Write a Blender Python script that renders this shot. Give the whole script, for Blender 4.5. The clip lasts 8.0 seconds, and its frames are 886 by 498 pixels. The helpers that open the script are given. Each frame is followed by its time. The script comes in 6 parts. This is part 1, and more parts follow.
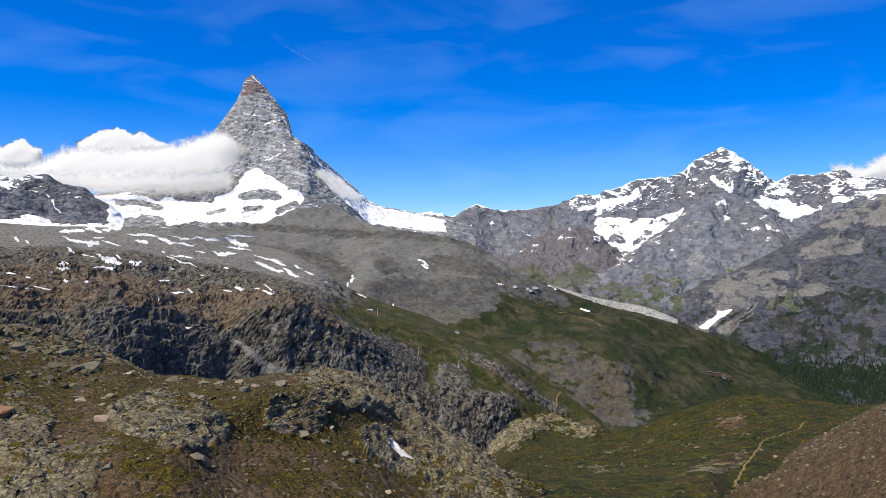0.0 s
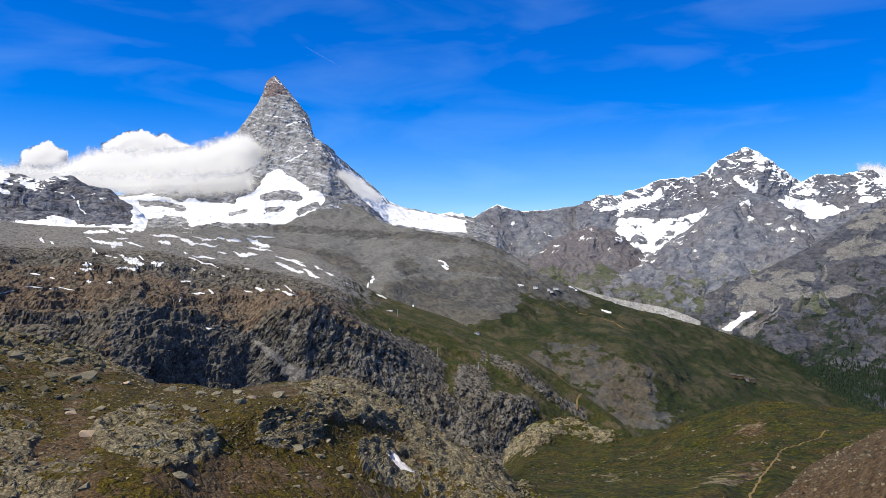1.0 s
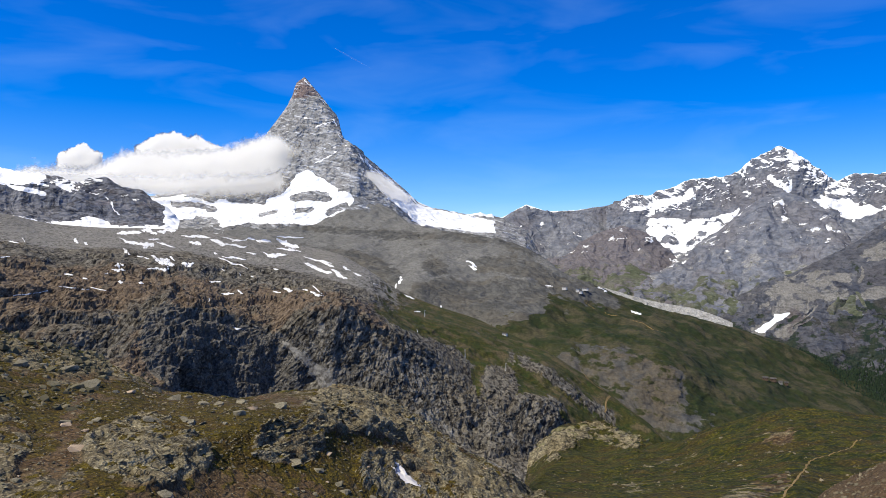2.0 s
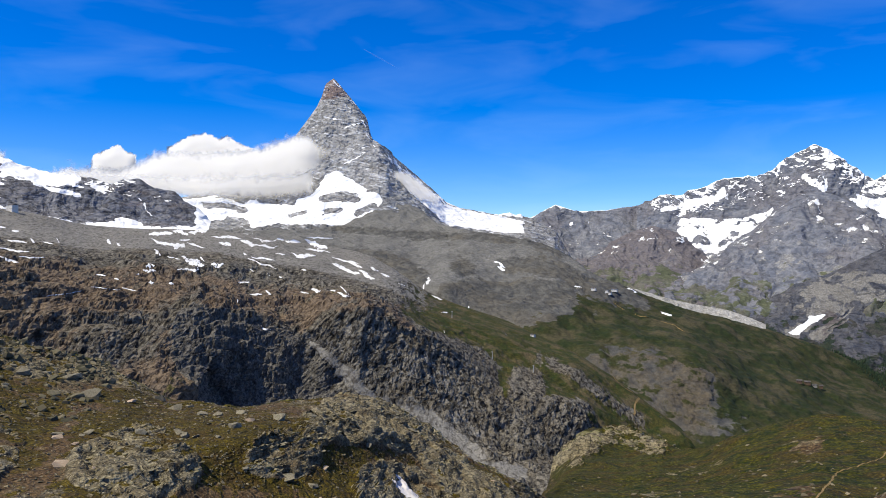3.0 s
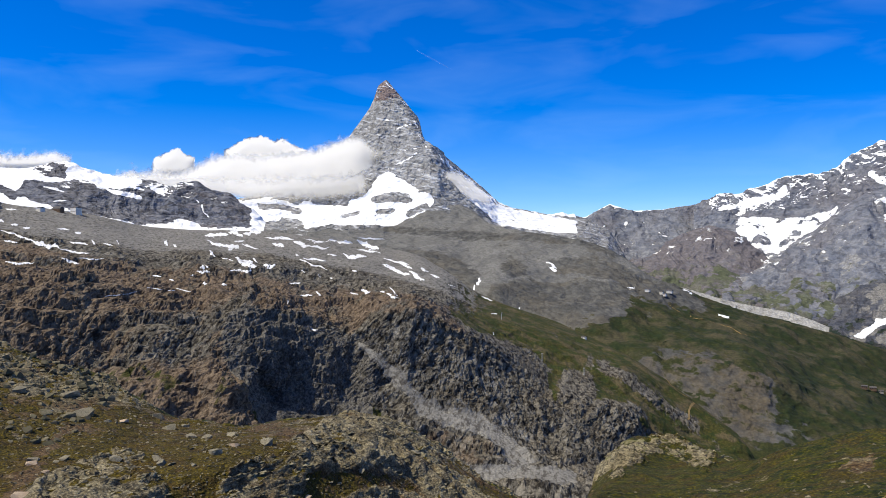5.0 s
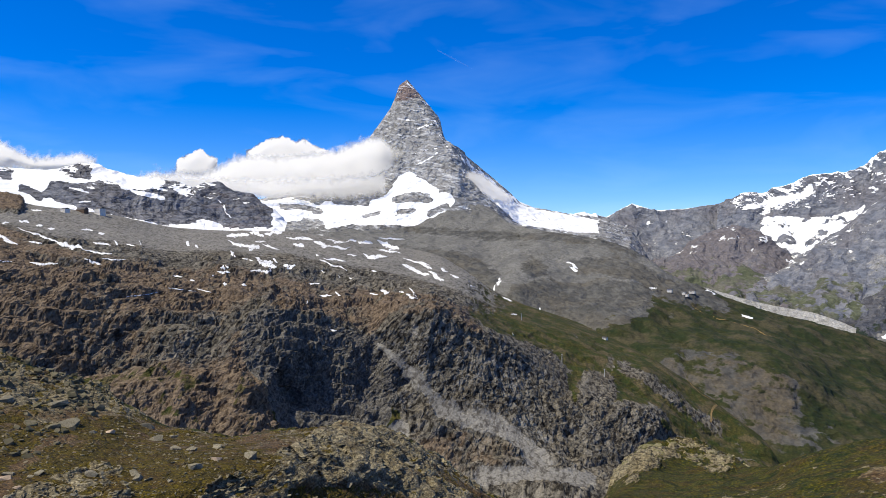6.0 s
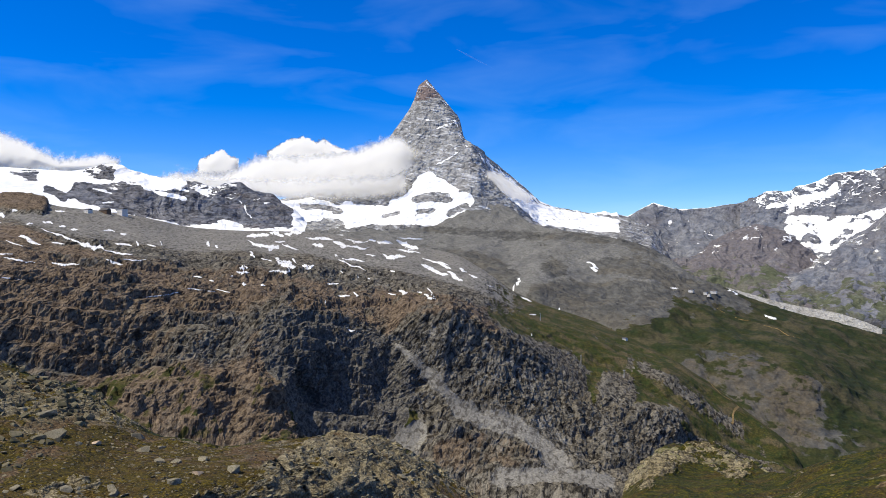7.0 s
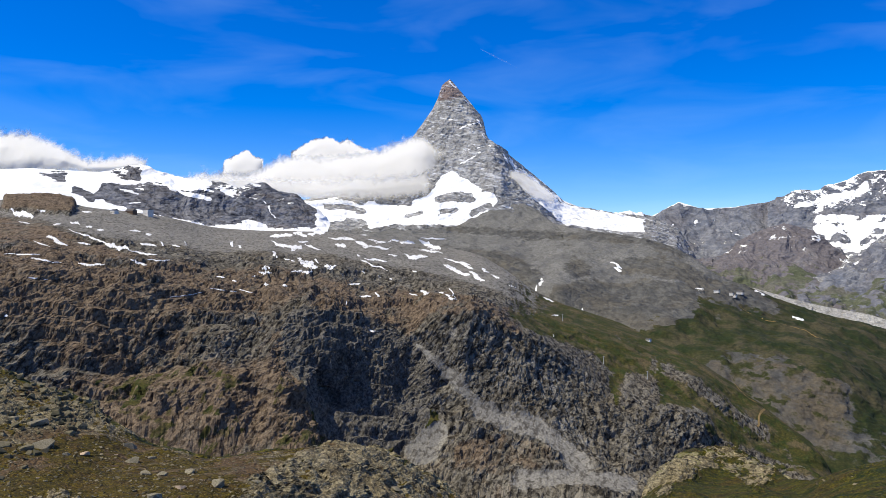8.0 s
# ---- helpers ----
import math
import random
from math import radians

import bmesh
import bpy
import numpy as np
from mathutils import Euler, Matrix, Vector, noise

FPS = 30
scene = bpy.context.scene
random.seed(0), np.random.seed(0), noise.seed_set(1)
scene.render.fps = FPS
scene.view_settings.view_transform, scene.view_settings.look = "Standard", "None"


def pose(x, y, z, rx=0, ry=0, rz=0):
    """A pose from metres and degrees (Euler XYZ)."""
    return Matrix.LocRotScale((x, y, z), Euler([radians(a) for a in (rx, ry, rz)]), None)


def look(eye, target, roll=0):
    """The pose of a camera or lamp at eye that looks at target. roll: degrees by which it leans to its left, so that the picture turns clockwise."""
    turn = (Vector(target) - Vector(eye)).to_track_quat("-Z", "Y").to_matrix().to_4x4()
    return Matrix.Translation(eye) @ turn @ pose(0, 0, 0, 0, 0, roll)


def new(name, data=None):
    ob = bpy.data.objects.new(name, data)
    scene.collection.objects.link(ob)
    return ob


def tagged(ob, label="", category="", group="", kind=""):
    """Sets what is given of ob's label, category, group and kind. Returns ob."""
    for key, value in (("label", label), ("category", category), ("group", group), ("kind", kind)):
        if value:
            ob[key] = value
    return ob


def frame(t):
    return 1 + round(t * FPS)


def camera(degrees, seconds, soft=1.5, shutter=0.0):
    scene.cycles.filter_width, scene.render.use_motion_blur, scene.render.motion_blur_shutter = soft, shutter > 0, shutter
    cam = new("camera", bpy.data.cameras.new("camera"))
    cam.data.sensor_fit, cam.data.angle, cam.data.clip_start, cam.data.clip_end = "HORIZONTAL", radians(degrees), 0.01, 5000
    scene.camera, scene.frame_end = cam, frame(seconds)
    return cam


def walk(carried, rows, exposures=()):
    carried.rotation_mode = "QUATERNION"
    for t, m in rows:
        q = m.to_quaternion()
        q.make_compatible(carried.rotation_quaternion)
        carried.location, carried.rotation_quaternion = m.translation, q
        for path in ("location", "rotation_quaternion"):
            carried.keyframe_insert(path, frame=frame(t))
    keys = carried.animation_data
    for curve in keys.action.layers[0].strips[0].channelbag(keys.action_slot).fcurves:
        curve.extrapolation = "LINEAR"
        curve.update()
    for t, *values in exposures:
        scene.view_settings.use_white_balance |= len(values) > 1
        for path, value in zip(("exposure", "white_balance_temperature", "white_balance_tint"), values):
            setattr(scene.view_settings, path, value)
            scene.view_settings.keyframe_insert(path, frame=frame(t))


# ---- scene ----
# The drone's path: seconds, place in metres, yaw, pitch, roll.
cam = camera(60.0, 8.0, soft=0.6)
ROWS = [
    (0.0, 0.00, 0.00, 0.00, 0.00, 0.00, 0.00),
    (0.5, 1.42, 1.35, 0.56, 0.74, 0.01, -0.01),
    (1.0, 3.04, 2.71, 1.22, 1.59, 0.03, -0.03),
    (1.5, 4.57, 4.39, 1.76, 2.65, 0.04, -0.04),
    (3.0, 10.01, 9.12, 3.54, 5.96, 0.05, -0.05),
    (3.5, 11.85, 10.63, 4.16, 7.00, 0.05, -0.03),
    (4.0, 13.79, 12.20, 4.79, 8.07, 0.03, -0.02),
    (4.5, 15.73, 13.52, 5.50, 9.06, 0.03, -0.01),
    (6.0, 21.55, 19.23, 7.35, 11.60, -0.00, 0.04),
    (6.5, 23.37, 20.90, 8.00, 12.34, -0.02, 0.08),
    (7.0, 25.36, 22.79, 8.67, 13.15, -0.04, 0.10),
    (7.5, 27.23, 24.62, 9.31, 13.97, -0.05, 0.10),
    (8.0, 29.11, 26.66, 9.94, 14.95, -0.07, 0.10),
]
walk(cam, [(t, pose(x, y, z, 90 + pitch, roll, yaw)) for t, x, y, z, yaw, pitch, roll in ROWS])

# ---- daylight ----
SUN_AZ, SUN_EL = -120.0, 56.0  # degrees; azimuth clockwise from +y, so the sun stands to the left
scene.view_settings.exposure = 0.0
world = bpy.data.worlds.new("mountain_sky")
scene.world = world
world.use_nodes = True
wn, wl = world.node_tree.nodes, world.node_tree.links
wn.clear()


def wnode(kind, **sets):
    n = wn.new(kind)
    for k, v in sets.items():
        n.inputs[k].default_value = v
    return n


sky = wn.new("ShaderNodeTexSky")
sky.sky_type = "NISHITA"
sky.sun_disc = False
sky.sun_elevation, sky.sun_rotation = radians(SUN_EL), radians(SUN_AZ)
sky.altitude, sky.air_density, sky.dust_density, sky.ozone_density = 2700, 1.0, 0.2, 3.0
tint = wn.new("ShaderNodeMix")
tint.data_type, tint.blend_type = "RGBA", "MULTIPLY"
tint.inputs["Factor"].default_value = 1.0
tint.inputs["B"].default_value = (0.40, 0.64, 1.14, 1)
wl.new(sky.outputs[0], tint.inputs["A"])
hue = wnode("ShaderNodeHueSaturation", Saturation=1.18, Value=1.0)
wl.new(tint.outputs["Result"], hue.inputs["Color"])
# thin cirrus: stretched noise on the sky dome
tc = wn.new("ShaderNodeTexCoord")
mp = wn.new("ShaderNodeMapping")
mp.inputs["Scale"].default_value = (2.2, 2.2, 9.0)
mp.inputs["Rotation"].default_value = (0.0, radians(9), 0.0)
wl.new(tc.outputs["Generated"], mp.inputs["Vector"])
cn = wnode("ShaderNodeTexNoise", Scale=2.3, Detail=4.5, Roughness=0.5, Distortion=0.5)
wl.new(mp.outputs[0], cn.inputs["Vector"])
cr = wn.new("ShaderNodeMapRange")
cr.inputs["From Min"].default_value, cr.inputs["From Max"].default_value = 0.48, 0.95
cr.inputs["To Max"].default_value = 0.11
wl.new(cn.outputs[0], cr.inputs["Value"])
cmix = wn.new("ShaderNodeMix")
cmix.data_type = "RGBA"
# pale veil added overhead, above the view, to take the blue from shadows
up = wn.new("ShaderNodeSeparateXYZ")
wl.new(tc.outputs["Generated"], up.inputs[0])
haze = wn.new("ShaderNodeMapRange")
for key, val in (("From Min", 0.03), ("From Max", 0.24), ("To Min", 0.48), ("To Max", 1.0)):
    haze.inputs[key].default_value = val
wl.new(up.outputs[2], haze.inputs["Value"])
wl.new(haze.outputs[0], tint.inputs["Factor"])
over = wn.new("ShaderNodeMapRange")
over.interpolation_type = "SMOOTHSTEP"
for key, val in (("From Min", 0.36), ("From Max", 0.80), ("To Min", 0.0), ("To Max", 0.55)):
    over.inputs[key].default_value = val
wl.new(up.outputs[2], over.inputs["Value"])
veil = wn.new("ShaderNodeMix")
veil.data_type = "RGBA"
wl.new(over.outputs[0], veil.inputs["Factor"])
wl.new(hue.outputs[0], veil.inputs["A"])
veil.inputs["B"].default_value = (1.7, 1.75, 1.7, 1)
wl.new(cr.outputs[0], cmix.inputs["Factor"])
wl.new(veil.outputs["Result"], cmix.inputs["A"])
cmix.inputs["B"].default_value = (5.6, 7.4, 8.6, 1)
bg = wnode("ShaderNodeBackground", Strength=0.155)
wl.new(cmix.outputs["Result"], bg.inputs["Color"])
wl.new(bg.outputs[0], wn.new("ShaderNodeOutputWorld").inputs["Surface"])

sun = new("sun", bpy.data.lights.new("sun", "SUN"))
sun.data.energy, sun.data.angle, sun.data.color = 5.2, radians(0.53), (1.0, 0.92, 0.75)
sun.matrix_world = look((0, 0, 0), (-math.sin(radians(SUN_AZ)) * math.cos(radians(SUN_EL)),
                                   -math.cos(radians(SUN_AZ)) * math.cos(radians(SUN_EL)), -math.sin(radians(SUN_EL))))
sun.location = (-60, -20, 80)

# ---- noise on arrays ----
RNG = np.random.RandomState(7)
PERM = RNG.permutation(256)
PERM = np.concatenate([PERM, PERM, PERM])
GRAD = RNG.normal(size=(256, 3))
GRAD /= np.linalg.norm(GRAD, axis=1)[:, None]


def gnoise(x, y, z):
    """Gradient noise on arrays, about -1 to 1."""
    xi, yi, zi = np.floor(x).astype(int), np.floor(y).astype(int), np.floor(z).astype(int)
    fx, fy, fz = x - xi, y - yi, z - zi
    xi, yi, zi = xi & 255, yi & 255, zi & 255
    u, v, w = [f * f * f * (f * (f * 6 - 15) + 10) for f in (fx, fy, fz)]
    out = 0.0
    for i in (0, 1):
        for j in (0, 1):
            for k in (0, 1):
                g = GRAD[PERM[PERM[PERM[xi + i] + yi + j] + zi + k]]
                dot = g[..., 0] * (fx - i) + g[..., 1] * (fy - j) + g[..., 2] * (fz - k)
                out = out + dot * (u if i else 1 - u) * (v if j else 1 - v) * (w if k else 1 - w)
    return out * 1.6


def fbm(p, size, octaves=4, gain=0.5, ridged=False, seed=0.0):
    """Summed noise at the points p (three arrays); size: metres of the largest wave."""
    total, amp, norm, k = 0.0, 1.0, 0.0, 1.0 / size
    for o in range(octaves):
        s = 17.3 * o + seed
        n = gnoise(p[0] * k + s, p[1] * k + 1.7 * s, p[2] * k + 0.3 * s)
        if ridged:
            n = 1 - 2 * np.abs(n)
        total = total + amp * n
        norm += amp
        amp *= gain
        k *= 2.03
    return total / norm


def blocky(n, k):
    """Noise broken into k steps with sharp edges."""
    a = n * k
    f = np.floor(a)
    return (f + smooth(0.72, 1.0, a - f)) / k


def smooth(a, b, v):
    t = np.clip((v - a) / (b - a), 0, 1)
    return t * t * (3 - 2 * t)


def hermite(xs, ys, q):
    """Monotone cubic through (xs, ys), ys with any further axes, at q."""
    xs, ys = np.asarray(xs, float), np.asarray(ys, float)
    ex = (slice(None),) + (None,) * (ys.ndim - 1)
    h = np.diff(xs)
    d = np.diff(ys, axis=0) / h[ex]
    m = np.zeros_like(ys)
    m[0], m[-1] = d[0], d[-1]
    same = d[:-1] * d[1:] > 0
    m[1:-1] = np.where(same, 2 * d[:-1] * d[1:] / np.where(same, d[:-1] + d[1:], 1), 0)
    i = np.clip(np.searchsorted(xs, q) - 1, 0, len(xs) - 2)
    t = ((q - xs[i]) / h[i])[ex]
    hh = h[i][ex]
    return ((2 * t**3 - 3 * t**2 + 1) * ys[i] + (t**3 - 2 * t**2 + t) * hh * m[i]
            + (3 * t**2 - 2 * t**3) * ys[i + 1] + (t**3 - t**2) * hh * m[i + 1])


class Land:
    """Terrain lofted through radial sections (azimuth, then (range, height) from foot to back), as arrays [row, column]."""

    def __init__(self, sections, columns, rows, sharp=0.0):
        az = np.array([s[0] for s in sections])
        ctl = np.array([s[1:] for s in sections], float)
        self.az = np.linspace(az[0], az[-1], columns)
        net = hermite(az, ctl, self.az)                      # columns, points, (r, z)
        if sharp:
            line = np.stack([[np.interp(self.az, az, ctl[:, i, k]) for k in (0, 1)] for i in range(ctl.shape[1])])
            net = (1 - sharp) * net + sharp * np.moveaxis(line, 2, 0)
        net = np.moveaxis(net, 1, 0)
        q = np.concatenate([np.linspace(i, i + 1, n, endpoint=False) for i, n in enumerate(rows)] + [[len(rows)]])
        self.v = q
        prof = hermite(np.arange(net.shape[0]), net, q)      # rows, columns, 2
        a = np.radians(self.az)[None, :]
        self.r, self.z = prof[..., 0], prof[..., 1]
        self.x, self.y = self.r * np.sin(a), self.r * np.cos(a)
        self.V = np.repeat(q[:, None], columns, 1)
        self.A = np.repeat(self.az[None, :], len(q), 0)

    def p(self):
        return self.x, self.y, self.z

    def normal(self):
        P = np.stack([self.x, self.y, self.z], -1)
        n = np.cross(np.gradient(P, axis=1), np.gradient(P, axis=0))
        n /= np.linalg.norm(n, axis=-1, keepdims=True) + 1e-9
        return n

    def push(self, d, n=None):
        n = self.normal() if n is None else n
        self.x, self.y, self.z = self.x + n[..., 0] * d, self.y + n[..., 1] * d, self.z + n[..., 2] * d

    def height(self, az, r):
        """Height of the sheet at an azimuth and a range."""
        c = int(np.clip(np.searchsorted(self.az, az), 0, len(self.az) - 1))
        rr = np.hypot(self.x[:, c], self.y[:, c])
        o = np.argsort(rr)
        return float(np.interp(r, rr[o], self.z[o, c]))

    def mesh(self, name, material, masks, keep=None):
        """The sheet, or the cells of it that keep names, as an object."""
        masks = [np.broadcast_to(m, self.x.shape) for m in masks]
        co = np.stack([self.x, self.y, self.z], -1)
        R, C = co.shape[:2]
        co = co.reshape(-1, 3).astype(np.float32)
        idx = np.arange(R * C).reshape(R, C)
        quads = np.stack([idx[:-1, :-1], idx[:-1, 1:], idx[1:, 1:], idx[1:, :-1]], -1).reshape(-1, 4)
        if keep is not None:
            used, packed = np.unique(quads[keep.ravel()], return_inverse=True)
            quads, co, masks = packed.reshape(-1, 4), co[used], [m.ravel()[used] for m in masks]
        self.last = (co, masks)
        return new(name, sheet_mesh(name, co, quads, masks, material))

    def part(self, name, thing, material, layer, label):
        """Moves the faces that one cover layer fills from the thing's mesh into a part of its own."""
        co, masks = self.last
        me = thing.data
        quads = np.empty(len(me.polygons) * 4, np.int32)
        me.polygons.foreach_get("vertices", quads)
        quads = quads.reshape(-1, 4)
        inside = np.clip(masks[layer], 0, 1).ravel()[quads].mean(1) > 0.5
        thing.data = sheet_mesh(thing.name, co, quads[~inside], masks, material)
        keep, packed = np.unique(quads[inside], return_inverse=True)
        ob = new(name, sheet_mesh(name, co[keep], packed.reshape(-1, 4), [m.ravel()[keep] for m in masks], material))
        ob.data.polygons.foreach_set("use_smooth", np.ones(len(ob.data.polygons), bool))
        ob.parent = thing
        ob["label"] = label
        return ob


def sheet_mesh(name, co, quads, masks, material):
    """A mesh of quads with the cover layers stored on its points."""
    me = bpy.data.meshes.new(name)
    me.vertices.add(len(co))
    me.vertices.foreach_set("co", co.astype(np.float32).ravel())
    me.loops.add(quads.size)
    me.loops.foreach_set("vertex_index", quads.ravel().astype(np.int32))
    me.polygons.add(len(quads))
    me.polygons.foreach_set("loop_start", np.arange(0, quads.size, 4, dtype=np.int32))
    crisp = material.name in ("peak_rock", "blue_grey_wall_rock", "hazed_range_rock", "valley_flank_rock")
    me.polygons.foreach_set("use_smooth", np.full(len(quads), not crisp))
    me.update(calc_edges=True)
    col = me.color_attributes.new("cover", "FLOAT_COLOR", "POINT")
    rgba = np.zeros((len(co), 4), np.float32)
    for i, m in enumerate(masks):
        rgba[:, i] = np.clip(m, 0, 1).ravel()
    col.data.foreach_set("color", rgba.ravel())
    me.materials.append(material)
    return me


def mesh_object(name, bm, material, parent=None, label=""):
    me = bpy.data.meshes.new(name)
    bm.to_mesh(me)
    bm.free()
    me.materials.append(material)
    ob = new(name, me)
    if parent is not None:
        ob.parent = parent
    if label:
        ob["label"] = label
    return ob


# ---- materials ----
class Nodes:
    """Short hand for building a node material."""

    def __init__(self, name):
        self.m = bpy.data.materials.new(name)
        self.m.use_nodes = True
        self.t = self.m.node_tree
        self.b = self.t.nodes["Principled BSDF"]
        self.b.inputs["Specular IOR Level"].default_value = 0.2
        g = self.t.nodes.new("ShaderNodeNewGeometry")
        self.pos = g.outputs["Position"]
        self.nrm = g.outputs["Normal"]

    def link(self, a, b):
        self.t.links.new(a, b)

    def set(self, socket, v):
        if isinstance(v, bpy.types.NodeSocket):
            self.link(v, socket)
        elif isinstance(v, (tuple, list)) and len(v) == 3 and socket.type == "RGBA":
            socket.default_value = (*v, 1)
        else:
            socket.default_value = v

    def scaled(self, sx, sy, sz, rot=(0, 0, 0)):
        n = self.t.nodes.new("ShaderNodeMapping")
        n.vector_type = "TEXTURE"
        n.inputs["Scale"].default_value = (1 / sx, 1 / sy, 1 / sz)
        n.inputs["Rotation"].default_value = [radians(a) for a in rot]
        self.link(self.pos, n.inputs[0])
        return n.outputs[0]

    def noise(self, size, detail=6.0, rough=0.6, vec=None, distort=0.0):
        n = self.t.nodes.new("ShaderNodeTexNoise")
        n.inputs["Scale"].default_value = 1.0 / size
        n.inputs["Detail"].default_value = detail
        n.inputs["Roughness"].default_value = rough
        n.inputs["Distortion"].default_value = distort
        self.link(self.pos if vec is None else vec, n.inputs["Vector"])
        return n.outputs[0]

    def voronoi(self, size, vec=None, feature="F1", out="Distance"):
        n = self.t.nodes.new("ShaderNodeTexVoronoi")
        n.feature = feature
        n.inputs["Scale"].default_value = 1.0 / size
        self.link(self.pos if vec is None else vec, n.inputs["Vector"])
        return n.outputs[out]

    def ramp(self, v, a, b, lo=0.0, hi=1.0):
        n = self.t.nodes.new("ShaderNodeMapRange")
        n.interpolation_type = "SMOOTHSTEP"
        for k, w in (("Value", v), ("From Min", a), ("From Max", b), ("To Min", lo), ("To Max", hi)):
            self.set(n.inputs[k], w)
        return n.outputs[0]

    def math(self, op, a, b=0.0, c=0.0):
        n = self.t.nodes.new("ShaderNodeMath")
        n.operation = op
        for i, w in enumerate((a, b, c)):
            self.set(n.inputs[i], w)
        return n.outputs[0]

    def mix(self, f, a, b, blend="MIX"):
        n = self.t.nodes.new("ShaderNodeMix")
        n.data_type = "RGBA"
        n.blend_type = blend
        self.set(n.inputs["Factor"], f)
        self.set(n.inputs["A"], a)
        self.set(n.inputs["B"], b)
        return n.outputs["Result"]

    def cover(self):
        n = self.t.nodes.new("ShaderNodeVertexColor")
        n.layer_name = "cover"
        s = self.t.nodes.new("ShaderNodeSeparateColor")
        self.link(n.outputs["Color"], s.inputs[0])
        return s.outputs[0], s.outputs[1], s.outputs[2], n.outputs["Alpha"]

    def bump(self, h, depth, strength=1.0, normal=None):
        n = self.t.nodes.new("ShaderNodeBump")
        n.inputs["Distance"].default_value = depth
        n.inputs["Strength"].default_value = strength
        self.link(h, n.inputs["Height"])
        if normal is not None:
            self.link(normal, n.inputs["Normal"])
        return n.outputs[0]

    def done(self, colour, rough=0.9, normal=None):
        self.set(self.b.inputs["Base Color"], colour)
        self.set(self.b.inputs["Roughness"], rough)
        if normal is not None:
            self.link(normal, self.b.inputs["Normal"])
        return self.m


def land_material(name, px, rock_a, rock_b, scree, grass_a, grass_b, strata=(0, 0, 0), relief=1.0, dirt=None,
                  soil=(0.11, 0.065, 0.038), dust=0.0, squash=3.0, grit=1.0, first=None, lawn=0.65, seams=1.0, stretch=0.3, calm=0.0):
    """Rock, scree, turf and snow over one sheet. px: metres of the finest grain. dust: thin snow on ledges.
    lawn, calm: how smooth turf and bare earth are; seams: how dark the joints and how strong the painted lit-and-shaded
    mottle are; stretch: under 1 draws the beds out sideways.
    cover: red snow (or the rock named by first), green turf, blue scree, alpha bare earth."""
    n = Nodes(name)
    snow, turf, loose, bare = n.cover()
    big, mid, fine = n.noise(px * 70, 4, 0.55), n.noise(px * 15, 3.0, 0.6), n.noise(px * 3.0, 1.2, 0.6)
    along = n.scaled(stretch, stretch, squash, strata)
    med = n.noise(px * 8, 4.0, 0.62, n.scaled(0.75, 0.75, 1.3, strata), 0.4)
    layer = n.noise(px * 22, 4.0, 0.6, along, 0.5)
    chips = n.voronoi(px * 6, n.scaled(0.7, 0.7, 1.7, strata))
    cracks = n.voronoi(px * 17, n.scaled(0.8, 0.8, 1.3, strata), "DISTANCE_TO_EDGE")
    rock = n.mix(n.ramp(layer, 0.38, 0.62), rock_a, rock_b)
    rock = n.mix(n.ramp(big, 0.42, 0.66, 0, 0.6), rock, dirt or rock_b)
    # mottle painted in for sunlit facets and shadowed hollows
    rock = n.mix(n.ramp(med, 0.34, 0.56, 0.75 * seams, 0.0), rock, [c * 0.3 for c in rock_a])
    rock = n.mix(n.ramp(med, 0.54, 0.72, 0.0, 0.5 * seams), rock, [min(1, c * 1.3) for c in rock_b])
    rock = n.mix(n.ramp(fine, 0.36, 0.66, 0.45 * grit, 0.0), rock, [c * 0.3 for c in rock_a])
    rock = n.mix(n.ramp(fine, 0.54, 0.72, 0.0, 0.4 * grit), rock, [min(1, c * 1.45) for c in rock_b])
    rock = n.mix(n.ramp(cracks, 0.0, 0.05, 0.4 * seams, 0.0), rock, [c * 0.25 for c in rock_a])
    gravel = n.mix(n.ramp(fine, 0.3, 0.7), [c * 0.72 for c in scree], [min(c * 1.25, 1) for c in scree])
    gravel = n.mix(n.ramp(big, 0.4, 0.65, 0, 0.5), gravel, [c * 0.7 for c in scree])
    base = n.mix(n.ramp(n.math("ADD", loose, n.math("MULTIPLY", n.math("SUBTRACT", mid, 0.5), 0.9)), 0.4, 0.6), rock, gravel)
    earth = n.mix(n.ramp(fine, 0.35, 0.68), [c * (1 - 0.35 * grit) for c in soil], [c * (1 + 0.7 * grit) for c in soil])
    e = n.math("ADD", bare, n.math("MULTIPLY", n.math("SUBTRACT", layer, 0.5), 1.2))
    base = n.mix(n.ramp(e, 0.35, 0.75, 0, 0.8), base, earth)
    # the same painted shade over scree and earth
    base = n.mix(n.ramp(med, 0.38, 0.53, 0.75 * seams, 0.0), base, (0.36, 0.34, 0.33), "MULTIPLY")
    sward = n.mix(n.ramp(mid, 0.36, 0.64), grass_a, grass_b)
    sward = n.mix(n.ramp(n.noise(px * 40, 4, 0.6), 0.46, 0.62, 0, 0.5), sward, [c * 1.25 for c in soil])
    sward = n.mix(n.ramp(fine, 0.40, 0.62, 0.2 + 0.5 * grit, 0.0), sward, [c * 0.4 for c in grass_a])
    sward = n.mix(n.ramp(fine, 0.58, 0.74, 0.0, 0.1 + 0.5 * grit), sward, [min(1, c * 1.7) for c in grass_b])
    t = n.math("ADD", turf, n.math("ADD", n.math("MULTIPLY", n.math("SUBTRACT", layer, 0.5), 1.0),
                                   n.math("MULTIPLY", n.math("SUBTRACT", mid, 0.5), 0.7)))
    base = n.mix(n.ramp(t, 0.44, 0.56), base, sward)
